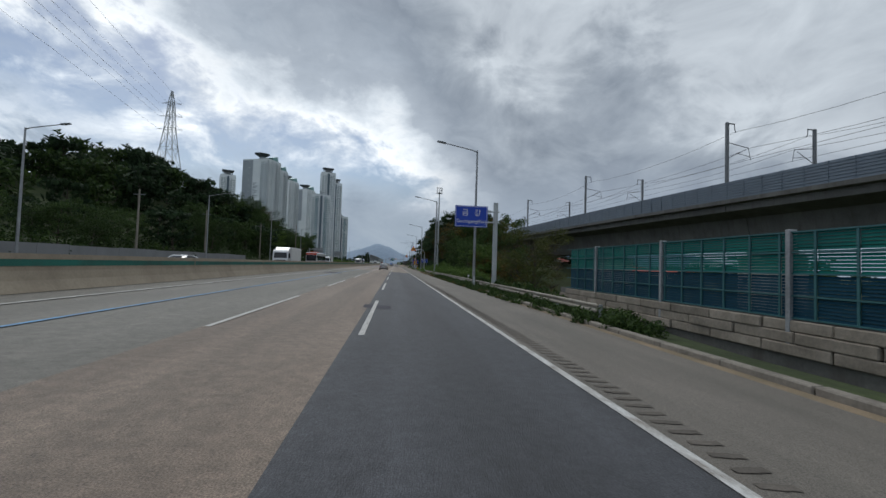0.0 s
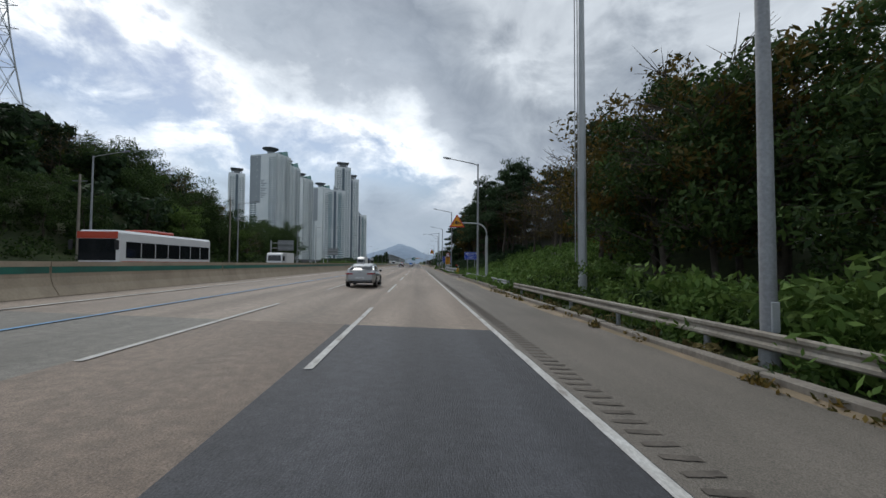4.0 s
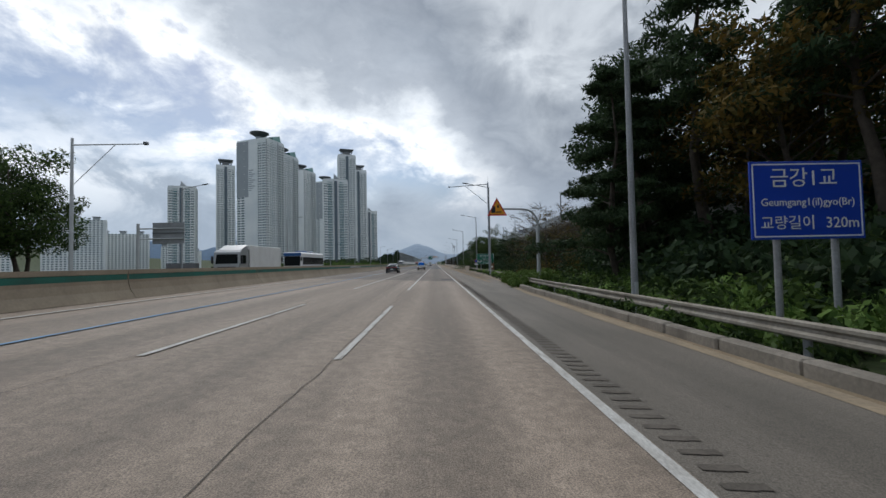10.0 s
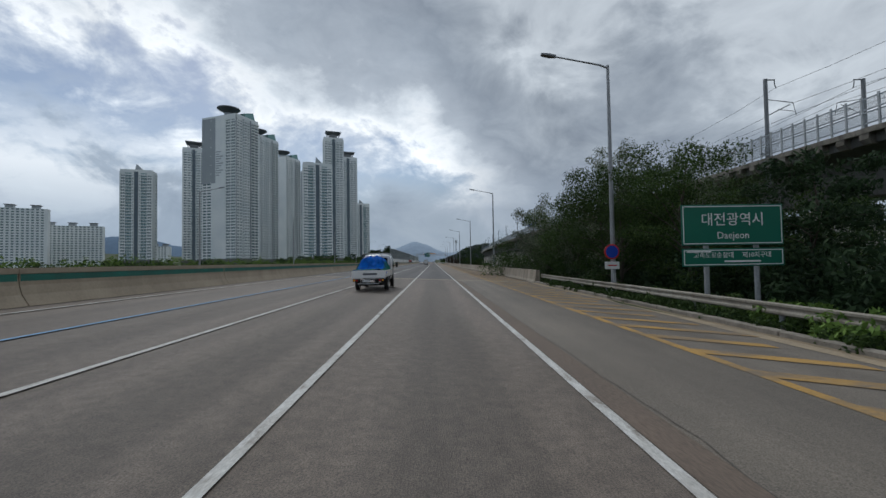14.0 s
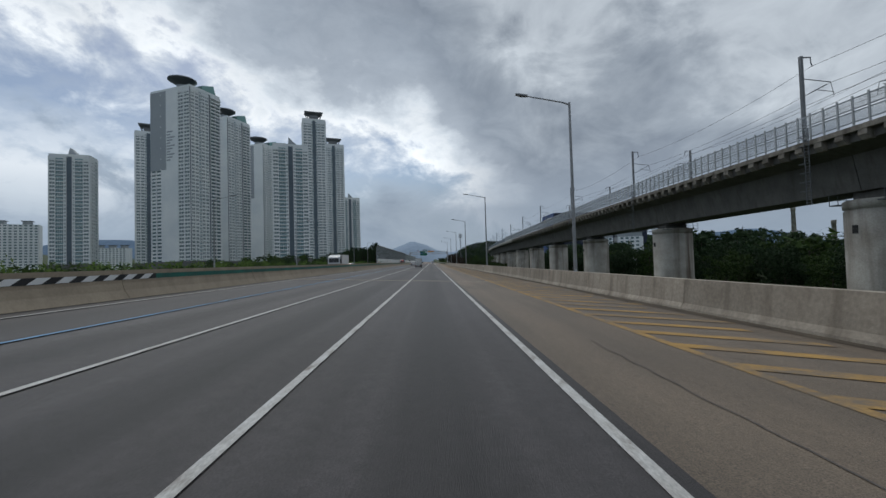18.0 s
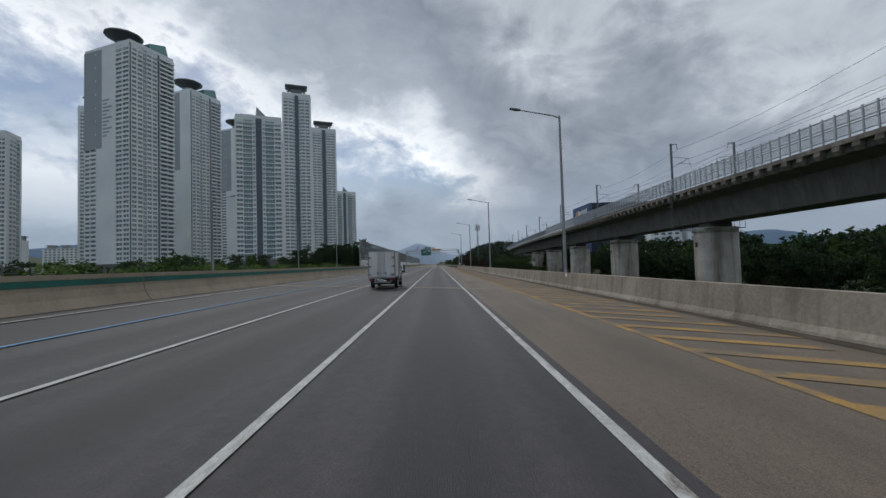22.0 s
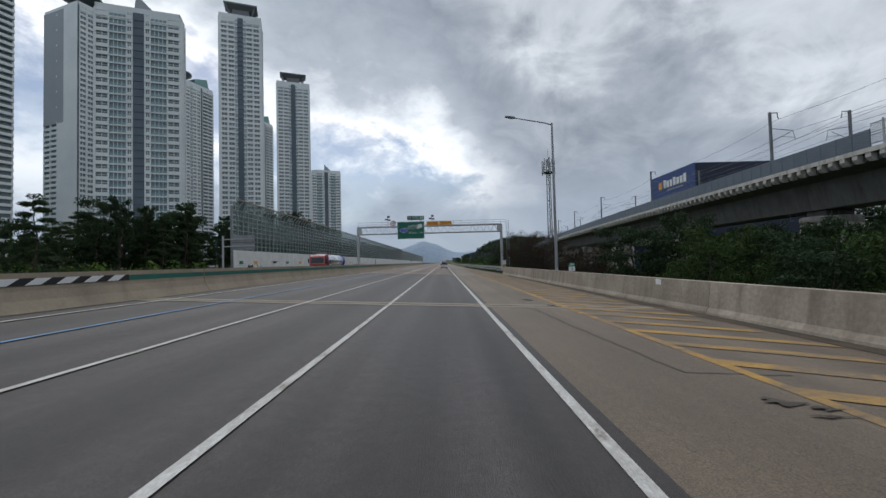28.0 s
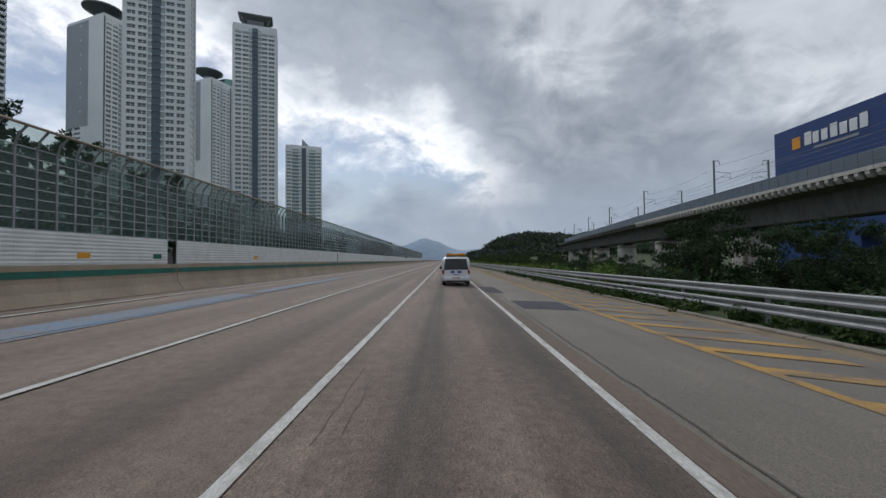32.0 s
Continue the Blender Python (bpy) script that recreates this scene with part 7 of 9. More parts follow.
def make_tree(kind, seed, mat, bark=BARK, height=10.0, spread=3.6, leaves=2600, size=0.26, clear=0.25):
    """Trunk mesh with limbs, and a crown of leaves gathered at the limb ends."""
    rng = np.random.default_rng(seed)
    wood = Shape()
    pts, x, y = [], 0.0, 0.0
    for k in range(7):
        pts.append((x, y, height * 0.88 * k / 6))
        x += rng.uniform(-0.3, 0.3)
        y += rng.uniform(-0.3, 0.3)
    girth = (0.017 if kind == "pine" else 0.021) * height
    wood.tube(pts, [girth * (1 - 0.85 * k / 6) for k in range(7)], 8)
    centres, radii = [], []
    limbs = {"pine": 26, "broad": 24, "poplar": 30, "bare": 34}[kind]
    for i in range(limbs):
        u = clear + (1 - clear) * (i + rng.uniform(0, 1)) / limbs
        z = height * 0.88 * u
        k = min(5, int(u * 6))
        s = u * 6 - k
        start = [pts[k][j] + (pts[k + 1][j] - pts[k][j]) * s for j in range(3)]
        ang = i * 2.4 + rng.uniform(-0.6, 0.6)
        if kind == "pine":
            reach = spread * (1.05 - 0.8 * u) * rng.uniform(0.6, 1.15)
            rise = reach * rng.uniform(-0.15, 0.3)
        elif kind == "poplar":
            reach = spread * (0.9 - 0.55 * abs(u - 0.45)) * rng.uniform(0.5, 1.0)
            rise = reach * rng.uniform(0.7, 1.6)
        else:
            reach = spread * math.sqrt(max(0.08, 1 - ((u - 0.55) / 0.62) ** 2)) * rng.uniform(0.6, 1.15)
            rise = reach * rng.uniform(0.1, 0.8)
        end = (start[0] + reach * math.cos(ang), start[1] + reach * math.sin(ang), start[2] + rise)
        midp = tuple((start[j] + end[j]) / 2 + (0.12 * reach if j == 2 else rng.uniform(-0.2, 0.2)) for j in range(3))
        wood.tube([start, midp, end], [girth * 0.33 * (1.1 - u), girth * 0.2 * (1.1 - u), 0.015], 5, False)
        if kind == "bare":
            for q in range(7):
                f0 = rng.uniform(0.3, 1.0)
                a2 = ang + rng.uniform(-1.1, 1.1)
                p0 = tuple(midp[j] + (end[j] - midp[j]) * f0 for j in range(3))
                p1 = (p0[0] + 0.4 * reach * math.cos(a2), p0[1] + 0.4 * reach * math.sin(a2), p0[2] + 0.3 * reach * rng.uniform(0, 1))
                wood.tube([p0, p1], [0.02, 0.006], 4, False)
        for f0, rr in ((0.55, 0.26), (0.8, 0.27), (1.0, 0.24)):
            centres.append(tuple(start[j] + (end[j] - start[j]) * f0 + (0.12 * reach * math.sin(3.14 * f0) if j == 2 else 0) for j in range(3)))
            radii.append(max(0.35, spread * rr * rng.uniform(0.7, 1.25) * (0.75 if kind in ("pine", "poplar") else 1.0)))
    centres.append((pts[-1][0], pts[-1][1], height * 0.93))
    radii.append(spread * 0.25)
    v, f = leaf_cloud(centres, radii, leaves, size, rng, 0.42 if kind == "pine" else 0.75, 0.15, 0.2 if kind == "pine" else 0.38)
    return wood.mesh("trunk", bark), cloud_mesh("crown", v, f, mat)


TREES = {
    "pine_a": make_tree("pine", 1, LEAF_PINE, height=12, spread=3.9, leaves=7200, size=0.2, clear=0.3),
    "pine_b": make_tree("pine", 2, LEAF_PINE, height=13, spread=4.4, leaves=7400, size=0.2, clear=0.4),
    "pine_low": make_tree("pine", 12, LEAF_PINE, height=12, spread=3.6, leaves=15000, size=0.175, clear=0.06),
    "broad_a": make_tree("broad", 3, LEAF_MID, height=9, spread=3.9, leaves=6800, size=0.152, clear=0.14),
    "broad_b": make_tree("broad", 4, LEAF_MID, height=8, spread=4.3, leaves=6800, size=0.152, clear=0.1),
    "broad_fine": make_tree("broad", 15, LEAF_MID, height=9, spread=3.7, leaves=17000, size=0.083, clear=0.1),
    "poplar_fine": make_tree("poplar", 16, LEAF_GREY, BARK_PALE, 11, 3.2, 11000, 0.083, 0.12),
    "light": make_tree("broad", 5, LEAF_LIGHT, height=8, spread=3.4, leaves=4600, size=0.18, clear=0.15),
    "autumn": make_tree("broad", 6, LEAF_AUTUMN, height=9, spread=3.8, leaves=4400, size=0.17, clear=0.2),
    "poplar": make_tree("poplar", 7, LEAF_GREY, BARK_PALE, 11, 3.2, 7000, 0.12, 0.12),
    "bare": make_tree("bare", 8, LEAF_AUTUMN, BARK, 8, 3.8, 900, 0.11, 0.25),
    "broad_dark": make_tree("broad", 13, LEAF_DARK, height=10, spread=3.6, leaves=8000, size=0.168, clear=0.06),
    "sparse": make_tree("broad", 14, leaf_material("thin_leaves", (0.03, 0.045, 0.012), (0.12, 0.13, 0.04)), BARK, 9, 3.3, 11500, 0.08, 0.14),
    "bare_dark": make_tree("bare", 17, TWIG_BROWN, BARK_DARK, 8, 3.8, 4200, 0.085, 0.14),
    "mid": make_tree("broad", 18, LEAF_MID, height=10, spread=4.2, leaves=2300, size=0.33, clear=0.08),
    "mid_dark": make_tree("broad", 19, LEAF_DARK, height=11, spread=4.4, leaves=2300, size=0.33, clear=0.06),
    "far": make_tree("broad", 9, LEAF_MID, height=10, spread=4.4, leaves=620, size=0.72, clear=0.08),
    "far_dark": make_tree("broad", 10, LEAF_DARK, height=11, spread=4.6, leaves=620, size=0.72, clear=0.06),
    "cypress": make_tree("poplar", 11, LEAF_DARK, height=12, spread=2.7, leaves=5000, size=0.19, clear=0.06),
    "cypress_far": make_tree("poplar", 11, LEAF_DARK, height=12, spread=2.7, leaves=800, size=0.44, clear=0.06),
}
LABELS = {"pine": "dark green pine tree on the roadside bank", "broad": "dense green broadleaf tree by the highway", "light": "bright green young tree by the verge", "autumn": "tree with rusty turning leaves",
          "poplar": "slender poplar with pale silvery leaves", "sparse": "thin tree with sparse yellowish green leaves", "bare": "nearly bare tree with thin dark branches", "mid": "green broadleaf tree beyond the verge", "far": "distant green broadleaf tree", "cypress": "narrow dark green conifer tree"}


def tree(kind, x, y, scale=1.0, z=None, sink=0.15):
    base = kind.split("_")[0]
    t = thing("tree", LABELS[base], "tree", (x, y, (ground_z(x, y) if z is None else z) - sink), random.uniform(0, 360), group="trees")
    wood, crown = TREES[kind]
    sz = scale * random.uniform(0.9, 1.12)
    for name, me in (("trunk", wood), ("crown", crown)):
        ob = share(name, me, t)
        ob.scale = (scale * random.uniform(0.92, 1.1), scale * random.uniform(0.92, 1.1), sz)
    return t


rnd = random.Random(7)


def grove(kinds, x0, x1, y0, y1, n, s0, s1, gap=2.4):
    """Scatters n trees with some distance between them."""
    placed, tries = [], 0
    while len(placed) < n and tries < n * 30:
        tries += 1
        x, y = rnd.uniform(x0, x1), rnd.uniform(y0, y1)
        if all((x - a) ** 2 + (y - b) ** 2 > gap * gap for a, b in placed):
            placed.append((x, y))
            tree(rnd.choice(kinds), x, y, rnd.uniform(s0, s1))


def woods(name, label, kinds, x0, x1, y0, y1, n, s0, s1, gap=4.0):
    """Far trees that nobody would count, joined into one mesh."""
    data = []
    for k in kinds:
        for me in TREES[k]:
            co = np.empty(len(me.vertices) * 3)
            me.vertices.foreach_get("co", co)
            data.append((k, co.reshape(-1, 3), [tuple(p.vertices) for p in me.polygons], me.materials[0]))
    mats = list({m.name: m for _, _, _, m in data}.values())
    verts, faces, mat_ids, off, placed, tries = [], [], [], 0, [], 0
    while len(placed) < n and tries < n * 30:
        tries += 1
        x, y = rnd.uniform(x0, x1), rnd.uniform(y0, y1)
        if any((x - a) ** 2 + (y - b) ** 2 < gap * gap for a, b in placed):
            continue
        placed.append((x, y))
        kind, sc, ang = rnd.choice(kinds), rnd.uniform(s0, s1), rnd.uniform(0, 6.28)
        c, s = math.cos(ang) * sc, math.sin(ang) * sc
        for k, co, fs, m in data:
            if k != kind:
                continue
            v = co @ np.array(((c, s, 0), (-s, c, 0), (0, 0, sc * rnd.uniform(0.9, 1.15))))
            verts.append(v + np.array((x, y, ground_z(x, y) - 0.2)))
            faces += [tuple(i + off for i in f) for f in fs]
            mat_ids += [mats.index(m)] * len(fs)
            off += len(co)
    me = bpy.data.meshes.new(name)
    me.from_pydata(np.concatenate(verts).tolist(), [], faces)
    for m in mats:
        me.materials.append(m)
    me.polygons.foreach_set("material_index", mat_ids)
    me.update()
    return tagged(new(name, me), label, "woods", kind="stuff")


# wooded hill beside the oncoming lanes
grove(("broad_a", "broad_b", "far_dark", "broad_a"), -48, -39.5, 60, 150, 24, 0.55, 0.85, 2.8)
grove(("broad_a", "broad_b"), -50, -39.5, 0, 62, 10, 0.5, 0.75, 3.0)
woods("hill_woods", "dark dense woods covering the hill", ("far_dark", "far", "far_dark"), -84, -48, 75, 175, 66, 0.65, 0.9, 3.4)
woods("hill_woods", "dark low woods on the hillside", ("far_dark", "far"), -84, -48, 0, 70, 44, 0.34, 0.5, 3.4)
woods("hill_woods", "dark woods on top of the hill", ("far_dark", "far"), -125, -84, 10, 200, 55, 0.55, 0.8, 5)
grove(("broad_b", "light", "bare", "broad_a"), -50, -38, 140, 176, 16, 0.75, 1.0, 2.6)
grove(("broad_a", "autumn", "bare", "broad_b"), -60, -47, 138, 168, 15, 1.15, 1.4, 3.0)
grove(("bare", "autumn", "broad_b"), -55, -46, 160, 178, 10, 1.0, 1.25, 2.4)
grove(("broad_a", "broad_b"), -66, -46, 190, 216, 10, 1.0, 1.25, 3.4)
grove(("broad_a", "broad_b", "broad_a"), -57, -45.5, 206, 226, 10, 1.2, 1.45, 3.0)
# roadside bank
grove(("broad_a", "broad_b", "light", "broad_a"), 10.5, 14.0, 54, 74, 8, 0.62, 0.85, 2.2)
grove(("broad_a", "autumn", "broad_b", "broad_a", "bare"), 11.5, 16, 74, 98, 11, 0.92, 1.15, 2.4)
tree("sparse", 12.9, 39.5, 1.02)
for tx, ty, kind, ts in ((13.6, 52.5, "autumn", 0.72), (14.8, 56, "broad_fine", 0.78), (15.6, 50.5, "broad_fine", 0.74), (12.4, 57.5, "autumn", 0.7)):
    tree(kind, tx, ty, ts)
tree("bare", 12.7, 40.0, 0.84)
woods("field_woods", "low dark bushes and trees on the plain", ("far", "far_dark"), 38, 110, 24, 150, 170, 0.28, 0.46, 3.0)
woods("field_woods", "belt of trees across the plain", ("far", "far_dark"), 110, 330, 40, 330, 90, 0.55, 0.85, 8)
grove(("light", "bare", "broad_a"), 12, 17, 48, 70, 5, 0.5, 0.62, 3.0)
grove(("pine_a", "broad_a", "autumn", "pine_b"), 11.5, 24, 84, 107, 11, 0.85, 1.1, 3.2)
grove(("bare", "bare", "pine_b", "bare", "bare"), 17, 28, 112, 152, 22, 1.0, 1.3, 3.2)
grove(("pine_a", "pine_b", "pine_low"), 13.0, 19, 148, 158, 7, 1.25, 1.45, 2.8)
for tx, ty, ts in ((15.2, 143.5, 1.35), (18.6, 139.5, 1.3), (20.5, 147, 1.35), (13.4, 162, 1.4), (22.5, 136, 1.2)):
    tree("pine_b", tx, ty, ts)
grove(("pine_a", "pine_b", "pine_a"), 13.5, 23, 154, 172, 10, 1.05, 1.35, 2.8)
grove(("pine_a", "broad_a", "pine_b", "autumn"), 14.5, 24, 170, 204, 19, 1.0, 1.3, 2.8)
for tx, ty, kind, ts in ((12.0, 277.5, "broad_fine", 0.86), (13.2, 272.5, "broad_fine", 0.9), (12.8, 282, "broad_fine", 0.85), (15.8, 276, "broad_fine", 0.92), (15.2, 268, "broad_dark", 0.72)):
    tree(kind, tx, ty, ts)
for tx, ty, kind, ts in ((14.2, 291, "poplar_fine", 1.0), (13.5, 294.5, "broad_fine", 1.3), (13.3, 299, "poplar_fine", 1.28), (12.9, 303, "poplar_fine", 1.25), (12.8, 306.5, "broad_fine", 1.35)):
    tree(kind, tx, ty, ts)
tree("broad_dark", 15.6, 206.5, 1.35)
tree("pine_low", 17.5, 211.0, 1.15)
tree("pine_low", 12.6, 201.0, 1.3)
tree("pine_low", 10.9, 200.0, 1.2)
tree("pine_a", 15.0, 197.5, 1.55)
tree("pine_low", 14.6, 203.6, 1.35)
grove(("broad_dark", "bare", "broad_a", "autumn"), 14, 22, 224, 256, 16, 0.55, 0.75, 2.4)
for tx, ty, ts in ((14.5, 228, 1.05), (16.5, 231.5, 1.15), (19.0, 235, 0.95), (17.5, 240, 0.8)):
    tree("bare", tx, ty, ts)
grove(("broad_a", "broad_b", "broad_a"), 21, 32, 244, 282, 9, 0.75, 0.95, 3.4)
grove(("broad_a", "poplar"), 17.5, 23, 274, 284, 4, 0.62, 0.75, 2.2)
grove(("broad_fine", "poplar_fine", "broad_fine"), 15.0, 20, 286, 300, 12, 0.88, 1.06, 2.0)
grove(("poplar", "broad_a", "poplar_fine"), 20, 25, 286, 304, 8, 1.0, 1.2, 2.4)
grove(("poplar", "broad_b", "broad_a"), 17.5, 27, 303, 320, 10, 0.9, 1.1, 2.8)
# river bank beyond the bridge
woods("river_woods", "dense dark trees behind the viaduct", ("mid_dark", "mid", "mid_dark"), 57, 84, 330, 640, 100, 0.62, 0.92, 4.5)
woods("river_woods", "belt of trees along the river", ("far", "far_dark"), 84, 150, 320, 660, 90, 1.1, 1.4, 6)
woods("river_woods", "dark trees beyond the river", ("far_dark", "far"), 130, 330, 420, 900, 70, 0.9, 1.4, 12)
grove(("broad_dark", "broad_a", "broad_dark"), 25, 36, 566, 600, 15, 0.95, 1.2, 3.0)
grove(("bare_dark",), 13.5, 26, 603, 634, 24, 0.68, 0.92, 2.2)
grove(("broad_a", "broad_b", "light"), 15.5, 30, 648, 690, 15, 0.36, 0.5, 3.0)
for tx, ty, ts in ((15.5, 655, 0.72), (17.8, 651, 0.68), (19.5, 647, 0.66), (17.2, 660, 0.62), (21, 654, 0.74), (22.5, 642, 0.62), (24, 648, 0.66), (25.5, 657, 0.7)):
    tree("broad_dark", tx, ty, ts * 0.9)
woods("roadside_woods", "green trees along the highway", ("mid", "mid_dark"), 15, 40, 690, 900, 50, 0.36, 0.56, 4.0)
# behind the sound barrier and along the far side
grove(("pine_low", "broad_dark", "cypress"), -56, -41, 600, 642, 20, 0.8, 1.05, 2.2)
grove(("broad_dark", "pine_low", "broad_dark", "broad_a"), -58, -42, 568, 660, 30, 0.75, 1.0, 2.8)
for tx, ty, ts in ((-46, 662.5, 1.2), (-47, 666.5, 1.1), (-46, 671.5, 1.32), (-45.5, 676, 1.12), (-46, 681, 1.25), (-47, 692, 1.15), (-46, 700, 1.2), (-46.5, 655, 1.15)):
    tree("cypress", tx, ty, ts)
woods("roadside_woods", "dark conifers behind the sound barrier", ("cypress_far", "far_dark"), -52, -43, 660, 900, 26, 0.8, 1.0, 4)
woods("field_woods", "low trees in front of the towers", ("far", "far_dark"), -120, -60, 500, 690, 34, 0.5, 0.8, 5)
woods("far_roadside_woods", "dark trees at the end of the road", ("far_dark", "cypress_far"), -62, -43, 1000, 1250, 40, 0.8, 1.2, 5)
woods("far_roadside_woods", "dark trees at the end of the road", ("far_dark", "far"), 16, 90, 900, 1250, 60, 0.55, 0.85, 6)


def thicket(name, label, mat, xs, ys, n_clumps, leaves, size, rad, height, seed, base=None, category="bushes"):
    """Dense low growth that nobody could count."""
    rng = np.random.default_rng(seed)
    cx = rng.uniform(xs[0], xs[1], n_clumps)
    cy = rng.uniform(ys[0], ys[1], n_clumps)
    cen, rr = [], []
    for x, y in zip(cx, cy):
        g = ground_z(x, y) if base is None else base
        hgt = height * rng.uniform(0.35, 1.0)
        for q in range(2):
            cen.append((x, y, g + hgt * (0.25 + 0.45 * q)))
            rr.append(rad * rng.uniform(0.6, 1.2))
    v, f = leaf_cloud(cen, rr, leaves, size, rng, 0.7)
    ob = new(name, cloud_mesh(name, v, f, mat))
    return tagged(ob, label, category, kind="stuff")


def verge_growth(name, label, mat, off0, off1, y0, y1, n, leaves, size, rad, height, seed):
    rng = np.random.default_rng(seed)
    cen, rr = [], []
    for _ in range(n):
        y = rng.uniform(y0, y1)
        x = verge(y) + rng.uniform(off0, off1)
        g = ground_z(x, y)
        hgt = height * rng.uniform(0.3, 1.0) * (0.6 + 0.8 * (0.5 + 0.5 * noise.noise(Vector((x * 0.4, y * 0.22, seed)))))
        for q in range(2):
            cen.append((x, y, g + hgt * (0.2 + 0.45 * q)))
            rr.append(rad * rng.uniform(0.6, 1.2))
    v, f = leaf_cloud(cen, rr, leaves, size, rng, 0.7)
    ob = new(name, cloud_mesh(name, v, f, mat))
    return tagged(ob, label, "bushes", kind="stuff")


verge_growth("roadside_weeds", "weeds and vines climbing over the guard rail", LEAF_MID, -0.05, 1.8, 12, 66, 380, 60000, 0.075, 0.36, 0.75, 21)
verge_growth("roadside_bushes", "leafy bushes behind the guard rail", LEAF_MID, 1.6, 6.5, 24, 98, 240, 30000, 0.14, 0.7, 1.3, 22)
verge_growth("roadside_bushes", "bright leafy shoots behind the guard rail", LEAF_LIGHT, 1.2, 5.5, 44, 98, 320, 38000, 0.13, 0.6, 2.4, 23)
verge_growth("bank_vines", "tall leafy shoots and vines behind the guard rail", LEAF_VINE, 0.9, 5.0, 56, 80, 220, 30000, 0.115, 0.5, 2.5, 72)
verge_growth("bank_vines", "kudzu vines covering the bank", LEAF_VINE, 0.7, 15, 96, 140, 480, 60000, 0.17, 0.7, 1.0, 24)
verge_growth("bank_vines", "pale green kudzu leaves on the bank", LEAF_LIGHT, 0.5, 10, 96, 134, 190, 13000, 0.18, 0.55, 0.95, 25)
verge_growth("bank_vines", "kudzu vines burying the guard rail", LEAF_VINE, 0.4, 2.8, 105, 121, 260, 34000, 0.13, 0.4, 1.15, 61)
verge_growth("bank_vines", "dark leafy shoots hanging over the kerb", LEAF_MID, 0.3, 1.6, 106, 124, 150, 18000, 0.09, 0.3, 0.8, 62)
verge_growth("roadside_weeds", "low weeds spilling from the rail onto the kerb", LEAF_MID, -0.3, 0.5, 22, 66, 320, 26000, 0.06, 0.2, 0.4, 63)
verge_growth("roadside_weeds", "dry straw coloured weeds along the kerb", LEAF_AUTUMN, -0.3, 0.35, 24, 100, 140, 8000, 0.06, 0.2, 0.4, 64)
verge_growth("bank_thicket", "dark dense undergrowth between the pine trunks", LEAF_DARK, 4.5, 15, 138, 207, 380, 30000, 0.225, 1.0, 2.4, 51)
verge_growth("bank_growth", "leafy green ground cover behind the double rail", LEAF_VINE, 0.9, 5.0, 140, 204, 420, 36000, 0.12, 0.5, 0.75, 52)
verge_growth("bank_thicket", "dense dark shrubs covering the slope below the viaduct", LEAF_DARK, 5.0, 13, 236, 288, 380, 56000, 0.15, 1.2, 4.1, 53)
verge_growth("bank_thicket", "green shrubs on the slope below the viaduct", LEAF_DARK, 3.4, 12, 232, 288, 260, 40000, 0.135, 1.0, 2.8, 54)
verge_growth("bank_thicket", "olive and yellowing shrubs below the viaduct", LEAF_AUTUMN, 4.0, 11, 218, 246, 70, 9000, 0.09, 1.0, 2.8, 58)
verge_growth("bank_vines", "green vines creeping along the guard rail", LEAF_VINE, 0.5, 3.2, 226, 266, 200, 26000, 0.1, 0.4, 0.8, 66)
verge_growth("roadside_weeds", "thick dry weeds in front of the guard rail", LEAF_MID, 0.15, 1.3, 216, 287, 320, 30000, 0.075, 0.28, 0.5, 55)
verge_growth("bank_thicket", "dark undergrowth below the viaduct", LEAF_DARK, 7.0, 22, 218, 262, 260, 34000, 0.158, 1.2, 3.8, 67)
verge_growth("bank_thicket", "dark bare shrubs below the viaduct", LEAF_DARK, 3.5, 16, 603, 690, 420, 36000, 0.16, 1.0, 1.7, 56)
verge_growth("roadside_weeds", "dark grass under the double guard rail", LEAF_MID, 0.2, 4.0, 606, 680, 360, 32000, 0.09, 0.35, 0.5, 57)
verge_growth("bank_growth", "low green growth under the pines", LEAF_MID, 1.4, 16, 138, 208, 600, 62000, 0.16, 0.7, 1.0, 26)
verge_growth("roadside_weeds", "weeds growing through the guard rail", LEAF_MID, 0.5, 1.5, 164, 200, 60, 8000, 0.09, 0.35, 0.7, 27)
verge_growth("bank_vines", "bright vines spilling over the verge", LEAF_LIGHT, -0.25, 3.0, 204, 216, 130, 26000, 0.11, 0.5, 1.5, 28)
verge_growth("roadside_weeds", "low weeds along the guard rail", LEAF_MID, 0.6, 3.5, 228, 283, 160, 16000, 0.11, 0.4, 0.7, 29)
verge_growth("roadside_weeds", "grass and weeds below the guard rail", LEAF_MID, 0.3, 2.6, 604, 690, 130, 13000, 0.1, 0.35, 0.5, 30)
verge_growth("hedge", "green hedge behind the guard rail", LEAF_LIGHT, 2.2, 4.5, 656, 860, 260, 20000, 0.2, 0.8, 1.7, 31)
thicket("field_bushes", "low bushes beyond the oncoming lanes", LEAF_MID, (-62, -37), (285, 625), 900, 52000, 0.34, 1.6, 4.6, 32, -1.4)
thicket("field_bushes", "yellowish low bushes beyond the oncoming lanes", LEAF_LIGHT, (-54, -37), (285, 615), 620, 42000, 0.24, 1.4, 5.6, 33, -1.4)
thicket("hill_undergrowth", "dense undergrowth along the wall of the hill", LEAF_MID, (-46, -36), (-10, 200), 420, 32000, 0.24, 1.3, 3.0, 34)
thicket("river_growth", "green growth on the river bank", LEAF_MID, (40, 125), (300, 640), 420, 16000, 0.6, 2.6, 3.2, 35)
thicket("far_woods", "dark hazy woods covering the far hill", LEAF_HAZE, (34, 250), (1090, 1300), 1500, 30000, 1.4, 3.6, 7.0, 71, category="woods")
